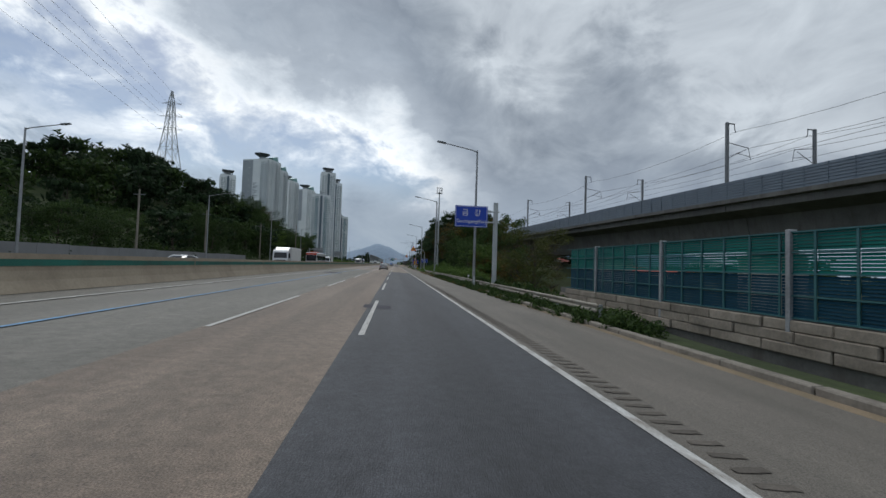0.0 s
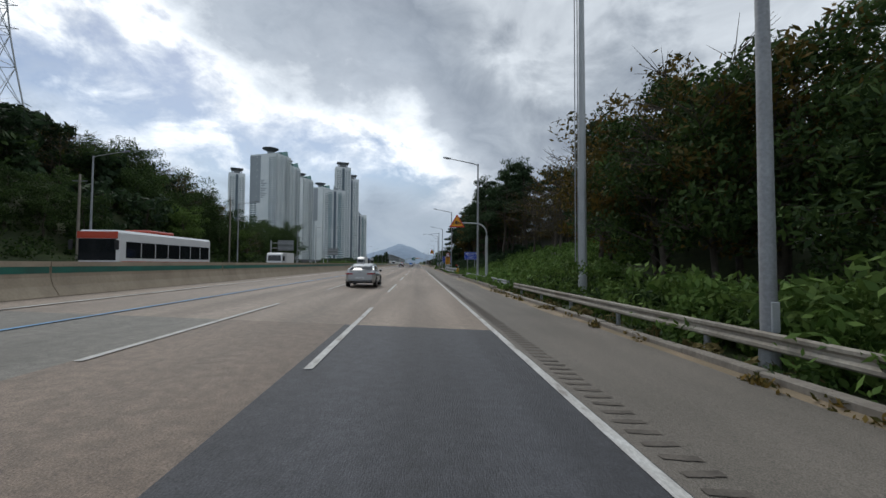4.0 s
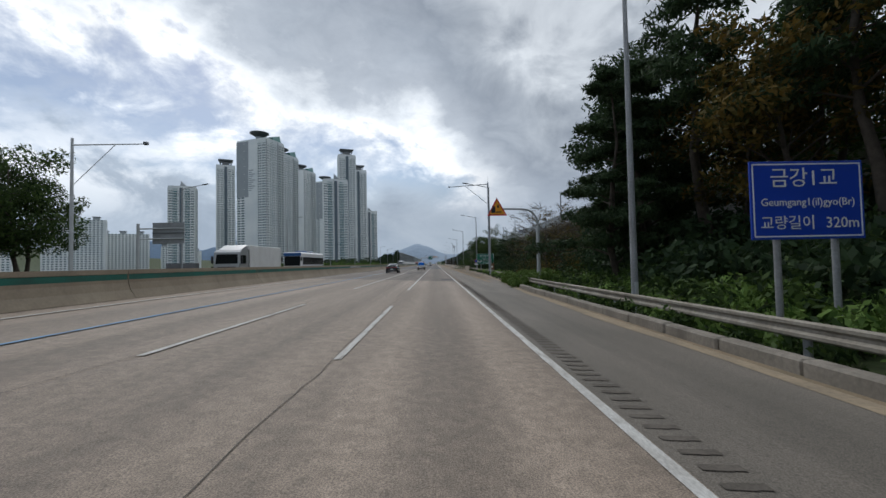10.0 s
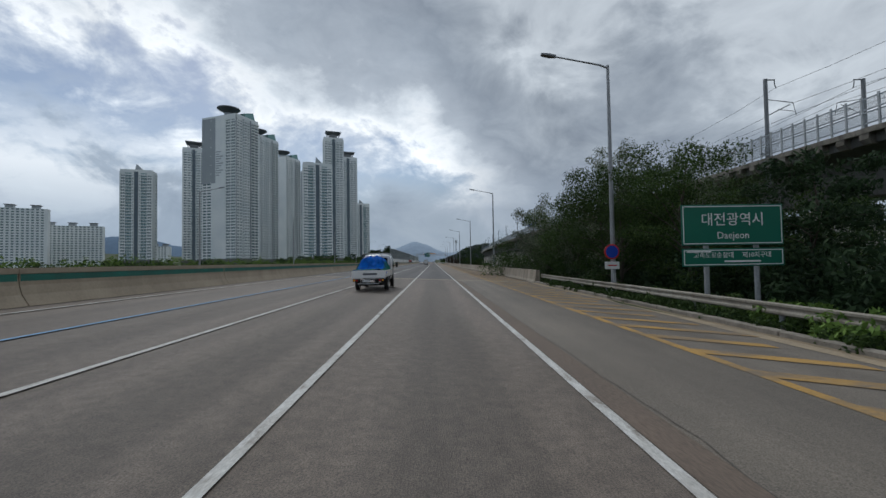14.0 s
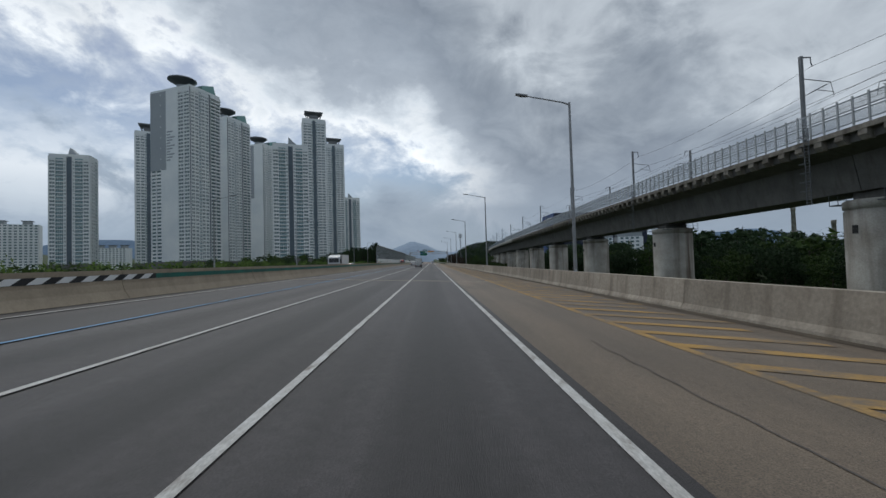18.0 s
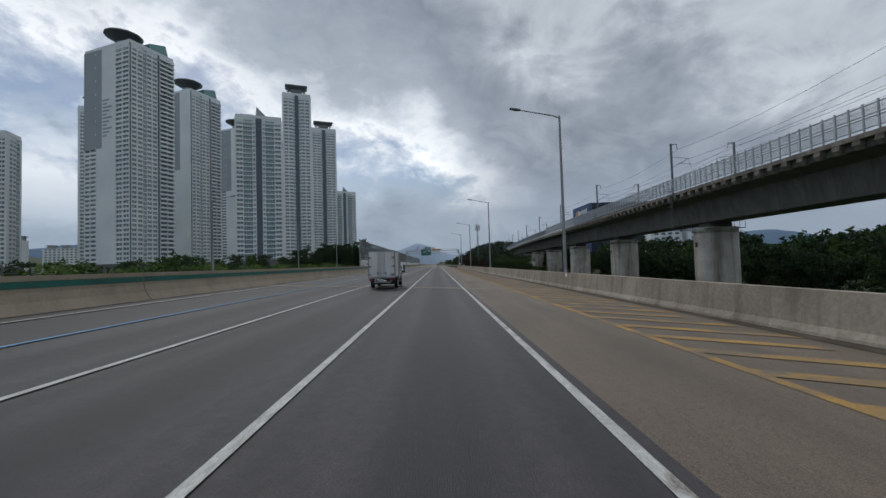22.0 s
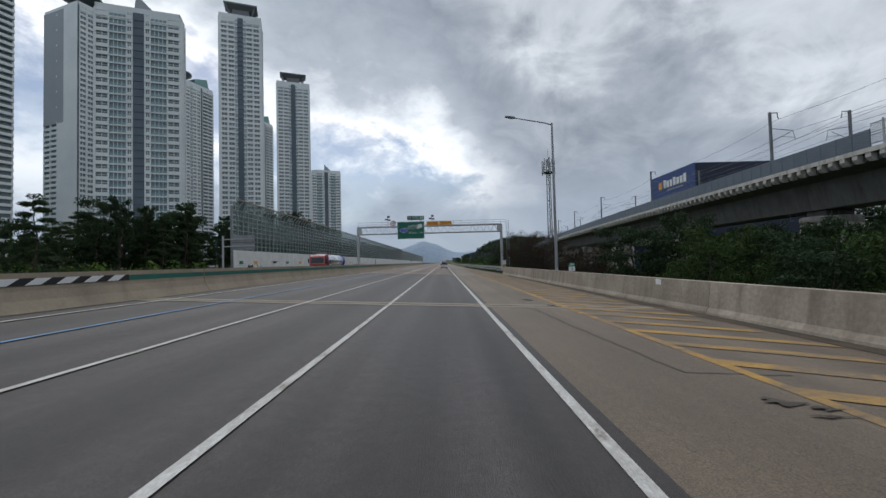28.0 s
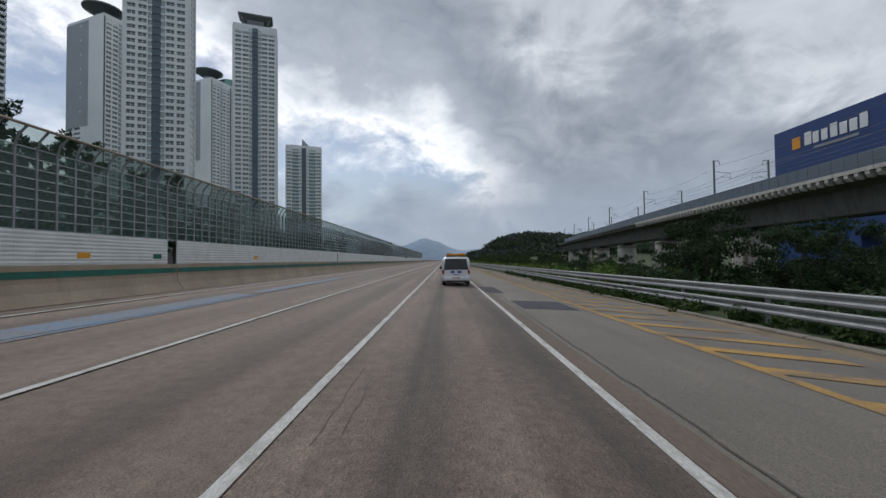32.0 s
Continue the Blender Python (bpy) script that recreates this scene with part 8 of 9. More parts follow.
thicket("viaduct_growth", "dark shrubs in the shade of the viaduct", LEAF_DARK, (25, 36), (632, 700), 170, 16000, 0.26, 1.4, 4.6, 65)
thicket("viaduct_growth", "growth under the viaduct", LEAF_MID, (22, 52), (560, 760), 260, 20000, 0.34, 1.6, 3.6, 36)
rng = np.random.default_rng(40)
cen = []
while len(cen) < 1500:
    x, y = rng.uniform(60, 800), rng.uniform(1000, 2000)
    z = ground_z(x, y)
    if z > 5:
        cen.append((x, y, z + 3))
v, f = leaf_cloud(cen, np.full(len(cen), 11.0), 60000, 2.4, rng, 0.5)
tagged(new("far_woods", cloud_mesh("far_woods", v, f, LEAF_DARK)), "dark wooded hill in the distance", "woods", kind="stuff")
verge_growth("kerb_weeds", "dry brownish weeds along the kerb", leaf_material("dry_grass", (0.06, 0.06, 0.02), (0.20, 0.16, 0.07)), 0.35, 0.95, 24, 140, 200, 12000, 0.09, 0.25, 0.45, 41)
verge_growth("kerb_weeds", "green weeds along the kerb", LEAF_MID, 0.3, 0.9, 14, 285, 300, 14000, 0.08, 0.25, 0.4, 42)
verge_growth("dry_grass", "tan dry grass beside the rail end", leaf_material("tan_grass", (0.12, 0.10, 0.04), (0.32, 0.25, 0.12)), 0.6, 3.2, 118, 138, 90, 9000, 0.1, 0.35, 0.6, 43)

# ---- vehicles standing in the lanes ----
def car_paint(name, color, rough=0.25, metal=0.0):
    m = material(name, color, rough, metal, vary=0.03, scale=0.8, spec=0.6)
    m.node_tree.nodes["Principled BSDF"].inputs["Coat Weight"].default_value = 0.6
    return m


PAINT_WHITE = car_paint("white_car_paint", (0.72, 0.73, 0.74))
PAINT_BLACK = car_paint("black_car_paint", (0.010, 0.011, 0.014))
PAINT_SILVER = car_paint("silver_car_paint", (0.42, 0.43, 0.44), 0.3, 0.4)
PAINT_RED = car_paint("red_truck_paint", (0.36, 0.03, 0.025))
CAR_GLASS = material("car_glass", (0.012, 0.014, 0.016), 0.07, 0.0, vary=0.05, spec=0.45)
TYRE = material("tyre_rubber", (0.018, 0.018, 0.018), 0.85, vary=0.15, scale=6)
RIM = material("wheel_rim", (0.50, 0.51, 0.52), 0.3, 0.8, vary=0.05)
BLACK_PLASTIC = material("black_plastic", (0.016, 0.016, 0.017), 0.6, vary=0.1)
TAIL_RED = material("tail_lamp_red", (0.33, 0.012, 0.014), 0.2, vary=0.08, scale=5, spec=0.8)
AMBER = material("amber_lamp", (0.75, 0.30, 0.02), 0.25, vary=0.08, scale=5)
TARP = material("blue_tarp", (0.005, 0.115, 0.50), 0.85, spec=0.08, vary=0.22, scale=3.2, color2=(0.004, 0.05, 0.22), bump=0.6, bump_scale=9)
NET = material("green_net", (0.015, 0.17, 0.13), 0.8, vary=0.2, scale=5)
BOX_WHITE = material("box_body_white", (0.66, 0.67, 0.66), 0.45, vary=0.05, scale=0.9, color2=(0.58, 0.585, 0.575), streaks=0.14, streak_color=(0.35, 0.33, 0.30))
CHROME = material("chrome", (0.6, 0.61, 0.62), 0.15, 1.0, vary=0.03)
PLATE_GREY = material("plate_bar", (0.10, 0.11, 0.13), 0.6, vary=0.05)


def section(y, w, z0, z1, crown=0.03, top=0.86):
    h = z1 - z0
    half = [(0.0, z0), (w * 0.82, z0), (w * 0.95, z0 + 0.10 * h), (w, z0 + 0.32 * h), (w, z0 + 0.6 * h), (w * 0.975, z0 + 0.84 * h), (w * top, z1), (w * 0.45, z1 + crown), (0.0, z1 + crown * 1.2)]
    return [(x, y, z) for x, z in half] + [(-x, y, z) for x, z in half[-2:0:-1]]


def loft(stations, mat, name, parent, label="", crown=0.03, top=0.86):
    s = Shape()
    rings = [section(y, w, z0, z1, crown, top) for y, w, z0, z1 in stations]
    s.rings(rings, True, True, True, True)
    s.f = [f[::-1] for f in s.f]
    return part(name, s, mat, parent, label)


def wheel_meshes(r, wd):
    t = Shape()
    n = 24
    prof = ((r * 0.66, -wd / 2), (r * 0.93, -wd / 2), (r, -wd * 0.36), (r, wd * 0.36), (r * 0.93, wd / 2), (r * 0.66, wd / 2))
    t.rings([[(x, rr * math.cos(6.28318 * k / n), rr * math.sin(6.28318 * k / n)) for k in range(n)] for rr, x in prof], False, False, True, True)
    tyre = t.mesh("tyre", TYRE)
    d = Shape()
    d.disc((0, 0, 0), r * 0.67, "x", n, wd * 0.5)
    back = d.mesh("brake_disc", BLACK_PLASTIC)
    s = Shape()
    for k in range(5):
        a = 6.28318 * k / 5
        for da in (-0.16, 0.16):
            pts = []
            for rr, ww in ((r * 0.12, 0.05), (r * 0.66, 0.035)):
                ca, sa = math.cos(a + da * (rr / r)), math.sin(a + da * (rr / r))
                pts.append([(xx, rr * ca - q * sa, rr * sa + q * ca) for xx, q in ((-wd * 0.42, -ww), (-wd * 0.42, ww), (wd * 0.42, ww), (wd * 0.42, -ww))])
            s.rings(pts)
    s.rings([[(x, rr * math.cos(6.28318 * k / n), rr * math.sin(6.28318 * k / n)) for k in range(n)] for rr, x in ((r * 0.68, -wd * 0.46), (r * 0.62, -wd * 0.44), (r * 0.62, wd * 0.44), (r * 0.68, wd * 0.46))], False, False)
    s.disc((0, 0, 0), r * 0.13, "x", 12, wd * 0.9)
    return tyre, s.mesh("rim", RIM), back


WHEEL_CAR, WHEEL_VAN, WHEEL_BIG = wheel_meshes(0.335, 0.22), wheel_meshes(0.33, 0.2), wheel_meshes(0.5, 0.28)


def wheels(t, spots, kind):
    for x, y, r in spots:
        ob = share("wheel", kind[0], t, (x, y, r))
        share("rim", kind[1], ob)
        share("brake_disc", kind[2], ob)


def number_plate(t, x, y, z, w=0.46, h=0.115):
    p = part("number_plate", Shape().box(x - w / 2, x + w / 2, y - 0.012, y, z, z + h, 0.004), SIGN_WHITE, t)
    s = Shape()
    for k in range(6):
        q = x - w * 0.4 + k * w * 0.15
        s.box(q, q + w * 0.085, y - 0.016, y - 0.011, z + h * 0.25, z + h * 0.75)
    part("plate_bars", s, PLATE_GREY, p)


def sedan(label, x, y, paint, light_bar=True, turn=0.0, fin=True):
    """Fastback saloon, 4.7 m long, rear end at y."""
    t = thing("car", label, "car", (x, y, rz(x)), turn)
    loft(((0.0, 0.72, 0.50, 0.93), (0.06, 0.83, 0.40, 1.02), (0.25, 0.88, 0.30, 1.055), (0.8, 0.915, 0.24, 1.03), (1.5, 0.92, 0.21, 0.985), (2.6, 0.92, 0.20, 0.955), (3.3, 0.915, 0.20, 0.93), (3.8, 0.90, 0.22, 0.86), (4.3, 0.85, 0.26, 0.77), (4.58, 0.76, 0.30, 0.70), (4.68, 0.60, 0.38, 0.62)), paint, "body", t)
    loft(((0.42, 0.74, 0.9, 1.045), (0.75, 0.755, 0.9, 1.18), (1.15, 0.76, 0.9, 1.33), (1.6, 0.765, 0.9, 1.425), (2.2, 0.77, 0.9, 1.455), (2.7, 0.77, 0.9, 1.41), (3.1, 0.775, 0.88, 1.24), (3.55, 0.78, 0.85, 0.98)), CAR_GLASS, "glazing", t, "dark tinted windows", 0.02, 0.72)
    loft(((1.0, 0.50, 1.25, 1.305), (1.3, 0.565, 1.33, 1.39), (1.7, 0.575, 1.40, 1.452), (2.2, 0.575, 1.42, 1.473), (2.6, 0.56, 1.39, 1.445), (2.8, 0.52, 1.34, 1.39)), paint, "roof", t, "", 0.01, 0.9)
    for sx in (-1, 1):
        pil = Shape()
        pil.tube([(sx * 0.66, 1.0, 1.27), (sx * 0.79, 0.45, 1.05)], [0.045, 0.06], 6).tube([(sx * 0.60, 2.65, 1.42), (sx * 0.785, 3.5, 0.98)], [0.035, 0.035], 6).tube([(sx * 0.62, 1.0, 1.32), (sx * 0.615, 1.7, 1.435), (sx * 0.615, 2.3, 1.455), (sx * 0.60, 2.65, 1.42)], 0.03, 6)
        part("pillar", pil, paint, t)
        part("centre_pillar", Shape().tube([(sx * 0.645, 1.95, 1.42), (sx * 0.80, 1.95, 0.99)], 0.03, 6), BLACK_PLASTIC, t)
        part("window_trim", Shape().tube([(sx * 0.80, 0.8, 1.045), (sx * 0.815, 1.95, 0.995), (sx * 0.81, 3.3, 0.965)], 0.012, 5), CHROME, t, "thin chrome window trim")
        m = part("mirror", Shape().box(min(sx * 0.9, sx * 1.06), max(sx * 0.9, sx * 1.06), 3.05, 3.2, 0.94, 1.07, 0.03), BLACK_PLASTIC, t)
        for hy in (1.25, 2.3):
            part("door_handle", Shape().box(min(sx * 0.90, sx * 0.935), max(sx * 0.90, sx * 0.935), hy, hy + 0.2, 0.84, 0.875, 0.008), CHROME, t)
        part("sill_trim", Shape().tube([(sx * 0.905, 1.4, 0.30), (sx * 0.905, 3.1, 0.28)], 0.018, 5), CHROME, t)
        for ay in (0.95, 3.78):
            part("wheel_arch", Shape().disc((sx * 0.898, ay, 0.36), 0.385, "x", 24, 0.04), BLACK_PLASTIC, t)
        q = [(0.82, 0.40, 1.02), (0.825, 1.02, 1.02), (0.705, 1.32, 1.345), (0.63, 1.08, 1.315)]
        part("rear_quarter", Shape().rings([[(sx * (a + d), b, c) for a, b, c in q] for d in (-0.06, 0.004)]), paint, t)
        part("tail_lamp", Shape().box(min(sx * 0.42, sx * 0.80), max(sx * 0.42, sx * 0.80), -0.015, 0.12, 0.80, 0.91, 0.03), TAIL_RED, t)
        part("side_tail_lamp", Shape().box(min(sx * 0.80, sx * 0.885), max(sx * 0.80, sx * 0.885), 0.05, 0.42, 0.82, 0.90, 0.03), TAIL_RED, t)
    if light_bar:
        part("light_bar", Shape().box(-0.45, 0.45, -0.012, 0.04, 0.855, 0.885), TAIL_RED, t)
    part("rear_bumper", Shape().box(-0.74, 0.74, -0.03, 0.2, 0.30, 0.48, 0.05), BLACK_PLASTIC, t)
    part("bumper_trim", Shape().tube([(-0.62, -0.04, 0.43), (0.62, -0.04, 0.43)], 0.014, 5), CHROME, t)
    part("boot_lip", Shape().box(-0.66, 0.66, 0.02, 0.14, 1.045, 1.075, 0.012), BLACK_PLASTIC if paint is PAINT_WHITE else paint, t)
    part("badge", Shape().box(-0.1, 0.1, -0.02, 0.01, 0.93, 0.96), CHROME, t)
    number_plate(t, 0, -0.045, 0.53, 0.5, 0.11)
    if fin:
        part("aerial_fin", Shape().add([(-0.02, 1.35, 1.40), (0.02, 1.35, 1.40), (0.02, 1.6, 1.45), (-0.02, 1.6, 1.45), (0, 1.38, 1.50)], [(0, 1, 4), (1, 2, 4), (2, 3, 4), (3, 0, 4)]), BLACK_PLASTIC, t)
    wheels(t, [(sx * 0.848, wy, 0.335) for sx in (-1, 1) for wy in (0.95, 3.78)], WHEEL_CAR)
    return t


def light_truck(label, x, y, load):
    """Small cab-over truck, rear end at y."""
    t = thing("truck", label, "truck", (x, y, rz(x)))
    z0 = 0.72
    # cab
    loft(((3.40, 0.80, 0.46, 1.90), (3.45, 0.85, 0.45, 1.95), (3.9, 0.865, 0.43, 1.985), (4.3, 0.865, 0.42, 1.97), (4.52, 0.86, 0.42, 1.88), (4.72, 0.855, 0.42, 1.62), (4.9, 0.85, 0.42, 1.32), (5.02, 0.845, 0.42, 1.14), (5.1, 0.82, 0.44, 1.04), (5.15, 0.74, 0.5, 0.92)), PAINT_WHITE, "cab", t, "", 0.02, 0.84)
    part("windscreen", Shape().add([(-0.70, 5.03, 1.20), (0.70, 5.03, 1.20), (0.64, 4.55, 1.90), (-0.64, 4.55, 1.90)], [(0, 1, 2, 3)]), CAR_GLASS, t)
    part("rear_window", Shape().box(-0.5, 0.62, 3.375, 3.41, 1.42, 1.80, 0.03), CAR_GLASS, t, "dark rear window of the cab")
    for sx in (-1, 1):
        part("side_window", Shape().rings([[(sx * a, 3.98, 1.24), (sx * a, 4.80, 1.16), (sx * (a - 0.005), 4.72, 1.36), (sx * (a - 0.035), 4.42, 1.76), (sx * (a - 0.04), 4.02, 1.79)] for a in (0.80, 0.874)]), CAR_GLASS, t)
        part("quarter_window", Shape().rings([[(sx * a, 3.72, 1.36), (sx * a, 3.93, 1.24), (sx * (a - 0.04), 3.95, 1.79), (sx * (a - 0.04), 3.66, 1.80)] for a in (0.80, 0.872)]), CAR_GLASS, t)
        part("door_seam", Shape().tube([(sx * 0.866, 3.96, 1.22), (sx * 0.868, 3.97, 0.85), (sx * 0.86, 4.0, 0.72)], 0.006, 4).tube([(sx * 0.868, 4.78, 1.14), (sx * 0.862, 4.86, 0.8)], 0.005, 4), BLACK_PLASTIC, t)
        part("door_handle", Shape().disc((sx * 0.866, 3.98, 1.02), 0.05, "x", 14, 0.02), BLACK_PLASTIC, t)
        part("door_stripe", Shape().box(min(sx * 0.86, sx * 0.872), max(sx * 0.86, sx * 0.872), 4.05, 4.5, 1.10, 1.112).box(min(sx * 0.86, sx * 0.872), max(sx * 0.86, sx * 0.872), 4.12, 4.45, 1.125, 1.135), material("lime_stripe", (0.33, 0.40, 0.04), 0.5, vary=0.05), t, "thin lime green door stripes")
        part("vent_slots", Shape().box(min(sx * 0.85, sx * 0.862), max(sx * 0.85, sx * 0.862), 3.6, 3.62, 0.58, 0.66).box(min(sx * 0.85, sx * 0.862), max(sx * 0.85, sx * 0.862), 3.66, 3.68, 0.58, 0.66).box(min(sx * 0.85, sx * 0.862), max(sx * 0.85, sx * 0.862), 3.72, 3.74, 0.58, 0.66), BLACK_PLASTIC, t)
        m = part("mirror", Shape().box(min(sx * 0.98, sx * 1.12), max(sx * 0.98, sx * 1.12), 4.7, 4.82, 1.2, 1.52, 0.03), BLACK_PLASTIC, t)
        part("mirror_arm", Shape().tube([(sx * 0.84, 4.75, 1.3), (sx * 1.02, 4.76, 1.34)], 0.02, 5), BLACK_PLASTIC, m)
        part("wheel_arch", Shape().disc((sx * 0.848, 4.3, 0.36), 0.42, "x", 20, 0.045), BLACK_PLASTIC, t)
        part("tail_lamp", Shape().box(min(sx * 0.5, sx * 0.82), max(sx * 0.5, sx * 0.82), -0.03, 0.04, 0.52, 0.66, 0.02), BLACK_PLASTIC, t)
        part("red_lens", Shape().disc((sx * 0.60, -0.035, 0.59), 0.055, "y", 14, 0.02), TAIL_RED, t)
        part("red_lens", Shape().disc((sx * 0.74, -0.035, 0.59), 0.055, "y", 14, 0.02), TAIL_RED if load == "box" else AMBER, t)
        part("chassis_rail", Shape().box(min(sx * 0.3, sx * 0.4), max(sx * 0.3, sx * 0.4), 0.05, 4.6, 0.45, 0.62), BLACK_PLASTIC, t)
        part("mud_guard", Shape().box(min(sx * 0.55, sx * 0.8), max(sx * 0.55, sx * 0.8), 0.55, 0.6, 0.3, 0.65), BLACK_PLASTIC, t)
    part("rear_bar", Shape().box(-0.55, 0.55, -0.06, 0.02, 0.38, 0.44, 0.015), STEEL, t)
    part("axle", Shape().tube([(-0.7, 1.3, 0.33), (0.7, 1.3, 0.33)], 0.09, 8), BLACK_PLASTIC, t)
    part("under_box", Shape().box(0.45, 0.82, 2.2, 3.0, 0.35, 0.68, 0.02), BLACK_PLASTIC, t)
    number_plate(t, -0.1, -0.05, 0.50, 0.4, 0.13)
    wheels(t, [(sx * 0.785, wy, 0.33) for sx in (-1, 1) for wy in (1.3, 4.3)], WHEEL_VAN)
    if load == "box":
        loft(((3.5, 0.55, 1.9, 2.36), (3.75, 0.62, 1.9, 2.38), (4.1, 0.62, 1.9, 2.22), (4.42, 0.55, 1.88, 1.98)), PAINT_WHITE, "roof_deflector", t, "white wind deflector on the cab roof", 0.02, 0.8)
        b = part("box_body", Shape().box(-0.86, 0.86, 0, 3.35, z0, 2.42, 0.02), BOX_WHITE, t, "white insulated box body")
        e = Shape()
        for ex in (-0.87, 0.81):
            e.box(ex, ex + 0.06, -0.02, 0.05, z0, 2.44)
        e.box(-0.87, 0.87, -0.02, 0.05, 2.38, 2.45).box(-0.87, 0.87, -0.02, 0.05, z0 - 0.04, z0 + 0.04)
        for ey in (0.0, 3.3):
            e.box(0.835, 0.875, ey, ey + 0.06, z0, 2.43)
        e.box(0.835, 0.875, 0, 3.36, 2.37, 2.44).box(0.835, 0.875, 0, 3.36, z0 - 0.03, z0 + 0.05)
        part("edge_trim", e, STEEL, b)
        for dx in (-0.79, 0.03):
            d = part("rear_door", Shape().box(dx, dx + 0.76, -0.035, 0.0, z0 + 0.07, 2.36, 0.012), BOX_WHITE, b)
            hx = dx + 0.7 if dx < 0 else dx + 0.06
            for rx in (hx, hx - 0.12 if dx < 0 else hx + 0.12):
                part("lock_rod", Shape().tube([(rx, -0.055, z0 + 0.08), (rx, -0.055, 2.35)], 0.012, 6), STEEL, d)
            part("lock_handle", Shape().box(hx - 0.28 if dx < 0 else hx, hx if dx < 0 else hx + 0.28, -0.075, -0.05, z0 + 0.3, z0 + 0.335), STEEL, d)
            part("lock_plate", Shape().box(hx - 0.19 if dx < 0 else hx + 0.12, hx - 0.12 if dx < 0 else hx + 0.19, -0.065, -0.035, z0 + 0.2, z0 + 0.36), STEEL, d)
            ox = dx + 0.02 if dx < 0 else dx + 0.74
            for hz in (z0 + 0.2, z0 + 0.72, z0 + 1.28):
                part("hinge", Shape().box(min(ox, ox + (0.14 if dx < 0 else -0.14)), max(ox, ox + (0.14 if dx < 0 else -0.14)), -0.055, -0.03, hz - 0.03, hz + 0.03), STEEL, d)
                part("hinge_knuckle", Shape().box(ox - 0.05, ox + 0.03, -0.06, 0.0, hz - 0.06, hz + 0.06), STEEL_DARK, d)
        part("side_door", Shape().box(0.865, 0.885, 2.2, 2.85, z0 + 0.12, 2.3, 0.008), BOX_WHITE, b)
        for ry in (2.08, 2.86):
            part("side_strip", Shape().box(0.862, 0.872, ry, ry + 0.11, z0 + 0.05, 2.36), material("bronze_strip", (0.10, 0.085, 0.07), 0.25, 0.8, vary=0.2, scale=1.5), b, "dull bronze metal strip beside the side door")
        part("side_step", Shape().box(0.80, 0.98, 2.75, 3.35, 0.36, 0.39, 0.008), STEEL, t)
        part("door_flash", Shape().box(0.866, 0.876, 4.1, 4.5, 1.10, 1.12), TAIL_RED, t, "thin red door stripe")
        for ry in (2.3, 2.75):
            part("side_door_rod", Shape().tube([(0.9, ry, z0 + 0.12), (0.9, ry, 2.3)], 0.014, 6), STEEL, b)
        part("side_door_handle", Shape().box(0.89, 0.915, 2.45, 2.7, z0 + 0.4, z0 + 0.44), STEEL, b)
        part("maker_mark", Shape().box(0.5, 0.72, -0.042, -0.03, z0 + 0.12, z0 + 0.16), STEEL_DARK, b)
        part("plate_bar", Shape().box(0.56, 0.72, -0.042, -0.03, z0 + 0.2, z0 + 0.25), STEEL_DARK, b)
    else:
        bed = part("cargo_bed", Shape().box(-0.86, 0.86, 0.02, 3.1, 0.68, 0.78), PAINT_WHITE, t)
        for sx in (-1, 1):
            part("bed_side", Shape().box(min(sx * 0.84, sx * 0.88), max(sx * 0.84, sx * 0.88), 0.02, 3.1, 0.72, 1.10, 0.01), PAINT_WHITE, bed)
            part("side_rib", Shape().box(min(sx * 0.875, sx * 0.895), max(sx * 0.875, sx * 0.895), 0.05, 3.05, 0.86, 0.90), PAINT_WHITE, bed)
            for k in range(7):
                part("rope_hook", Shape().box(min(sx * 0.86, sx * 0.91), max(sx * 0.86, sx * 0.91), 0.2 + k * 0.43, 0.25 + k * 0.43, 0.69, 0.74), BLACK_PLASTIC, bed)
            part("blue_plate", Shape().box(min(sx * 0.88, sx * 0.902), max(sx * 0.88, sx * 0.902), 0.46, 0.72, 0.925, 1.015), SIGN_BLUE, bed)
            part("plate_bars", Shape().box(min(sx * 0.9, sx * 0.905), max(sx * 0.9, sx * 0.905), 0.5, 0.68, 0.955, 0.985), SIGN_WHITE, bed)
        part("tailgate", Shape().box(-0.86, 0.86, -0.02, 0.03, 0.72, 1.10, 0.01), PAINT_WHITE, bed)
        part("maker_bar", Shape().box(-0.28, 0.45, -0.028, -0.018, 0.86, 0.96), PLATE_GREY, bed)
        part("headboard", Shape().tube([(-0.8, 3.15, 1.1), (-0.8, 3.15, 2.02), (0.8, 3.15, 2.02), (0.8, 3.15, 1.1)], 0.03, 6).tube([(-0.3, 3.15, 1.1), (-0.3, 3.15, 2.02)], 0.02, 6).tube([(0.3, 3.15, 1.1), (0.3, 3.15, 2.02)], 0.02, 6), STEEL, bed)
        part("roof_bar", Shape().tube([(-0.78, 3.5, 2.06), (-0.78, 4.4, 2.06)], 0.025, 6).tube([(0.78, 3.5, 2.06), (0.78, 4.4, 2.06)], 0.025, 6).tube([(-0.78, 4.0, 2.06), (0.78, 4.0, 2.06)], 0.025, 6), STEEL, t)
        tarp, net = Shape(), Shape()
        nx, ny = 26, 40
        for sh_, lift, lo in ((tarp, 0.0, 0.0), (net, 0.015, 0.0)):
            for j in range(ny + 1):
                for i in range(nx + 1):
                    u, v = i / nx * 2 - 1, j / ny
                    xx, yy = u * 0.87, 0.02 + v * 3.05
                    dome = max(0.0, (1 - abs(u) ** 5)) * (0.05 + 0.62 * smooth(0.20, 0.48, v) * (1 - 0.85 * smooth(0.82, 1.0, v)))
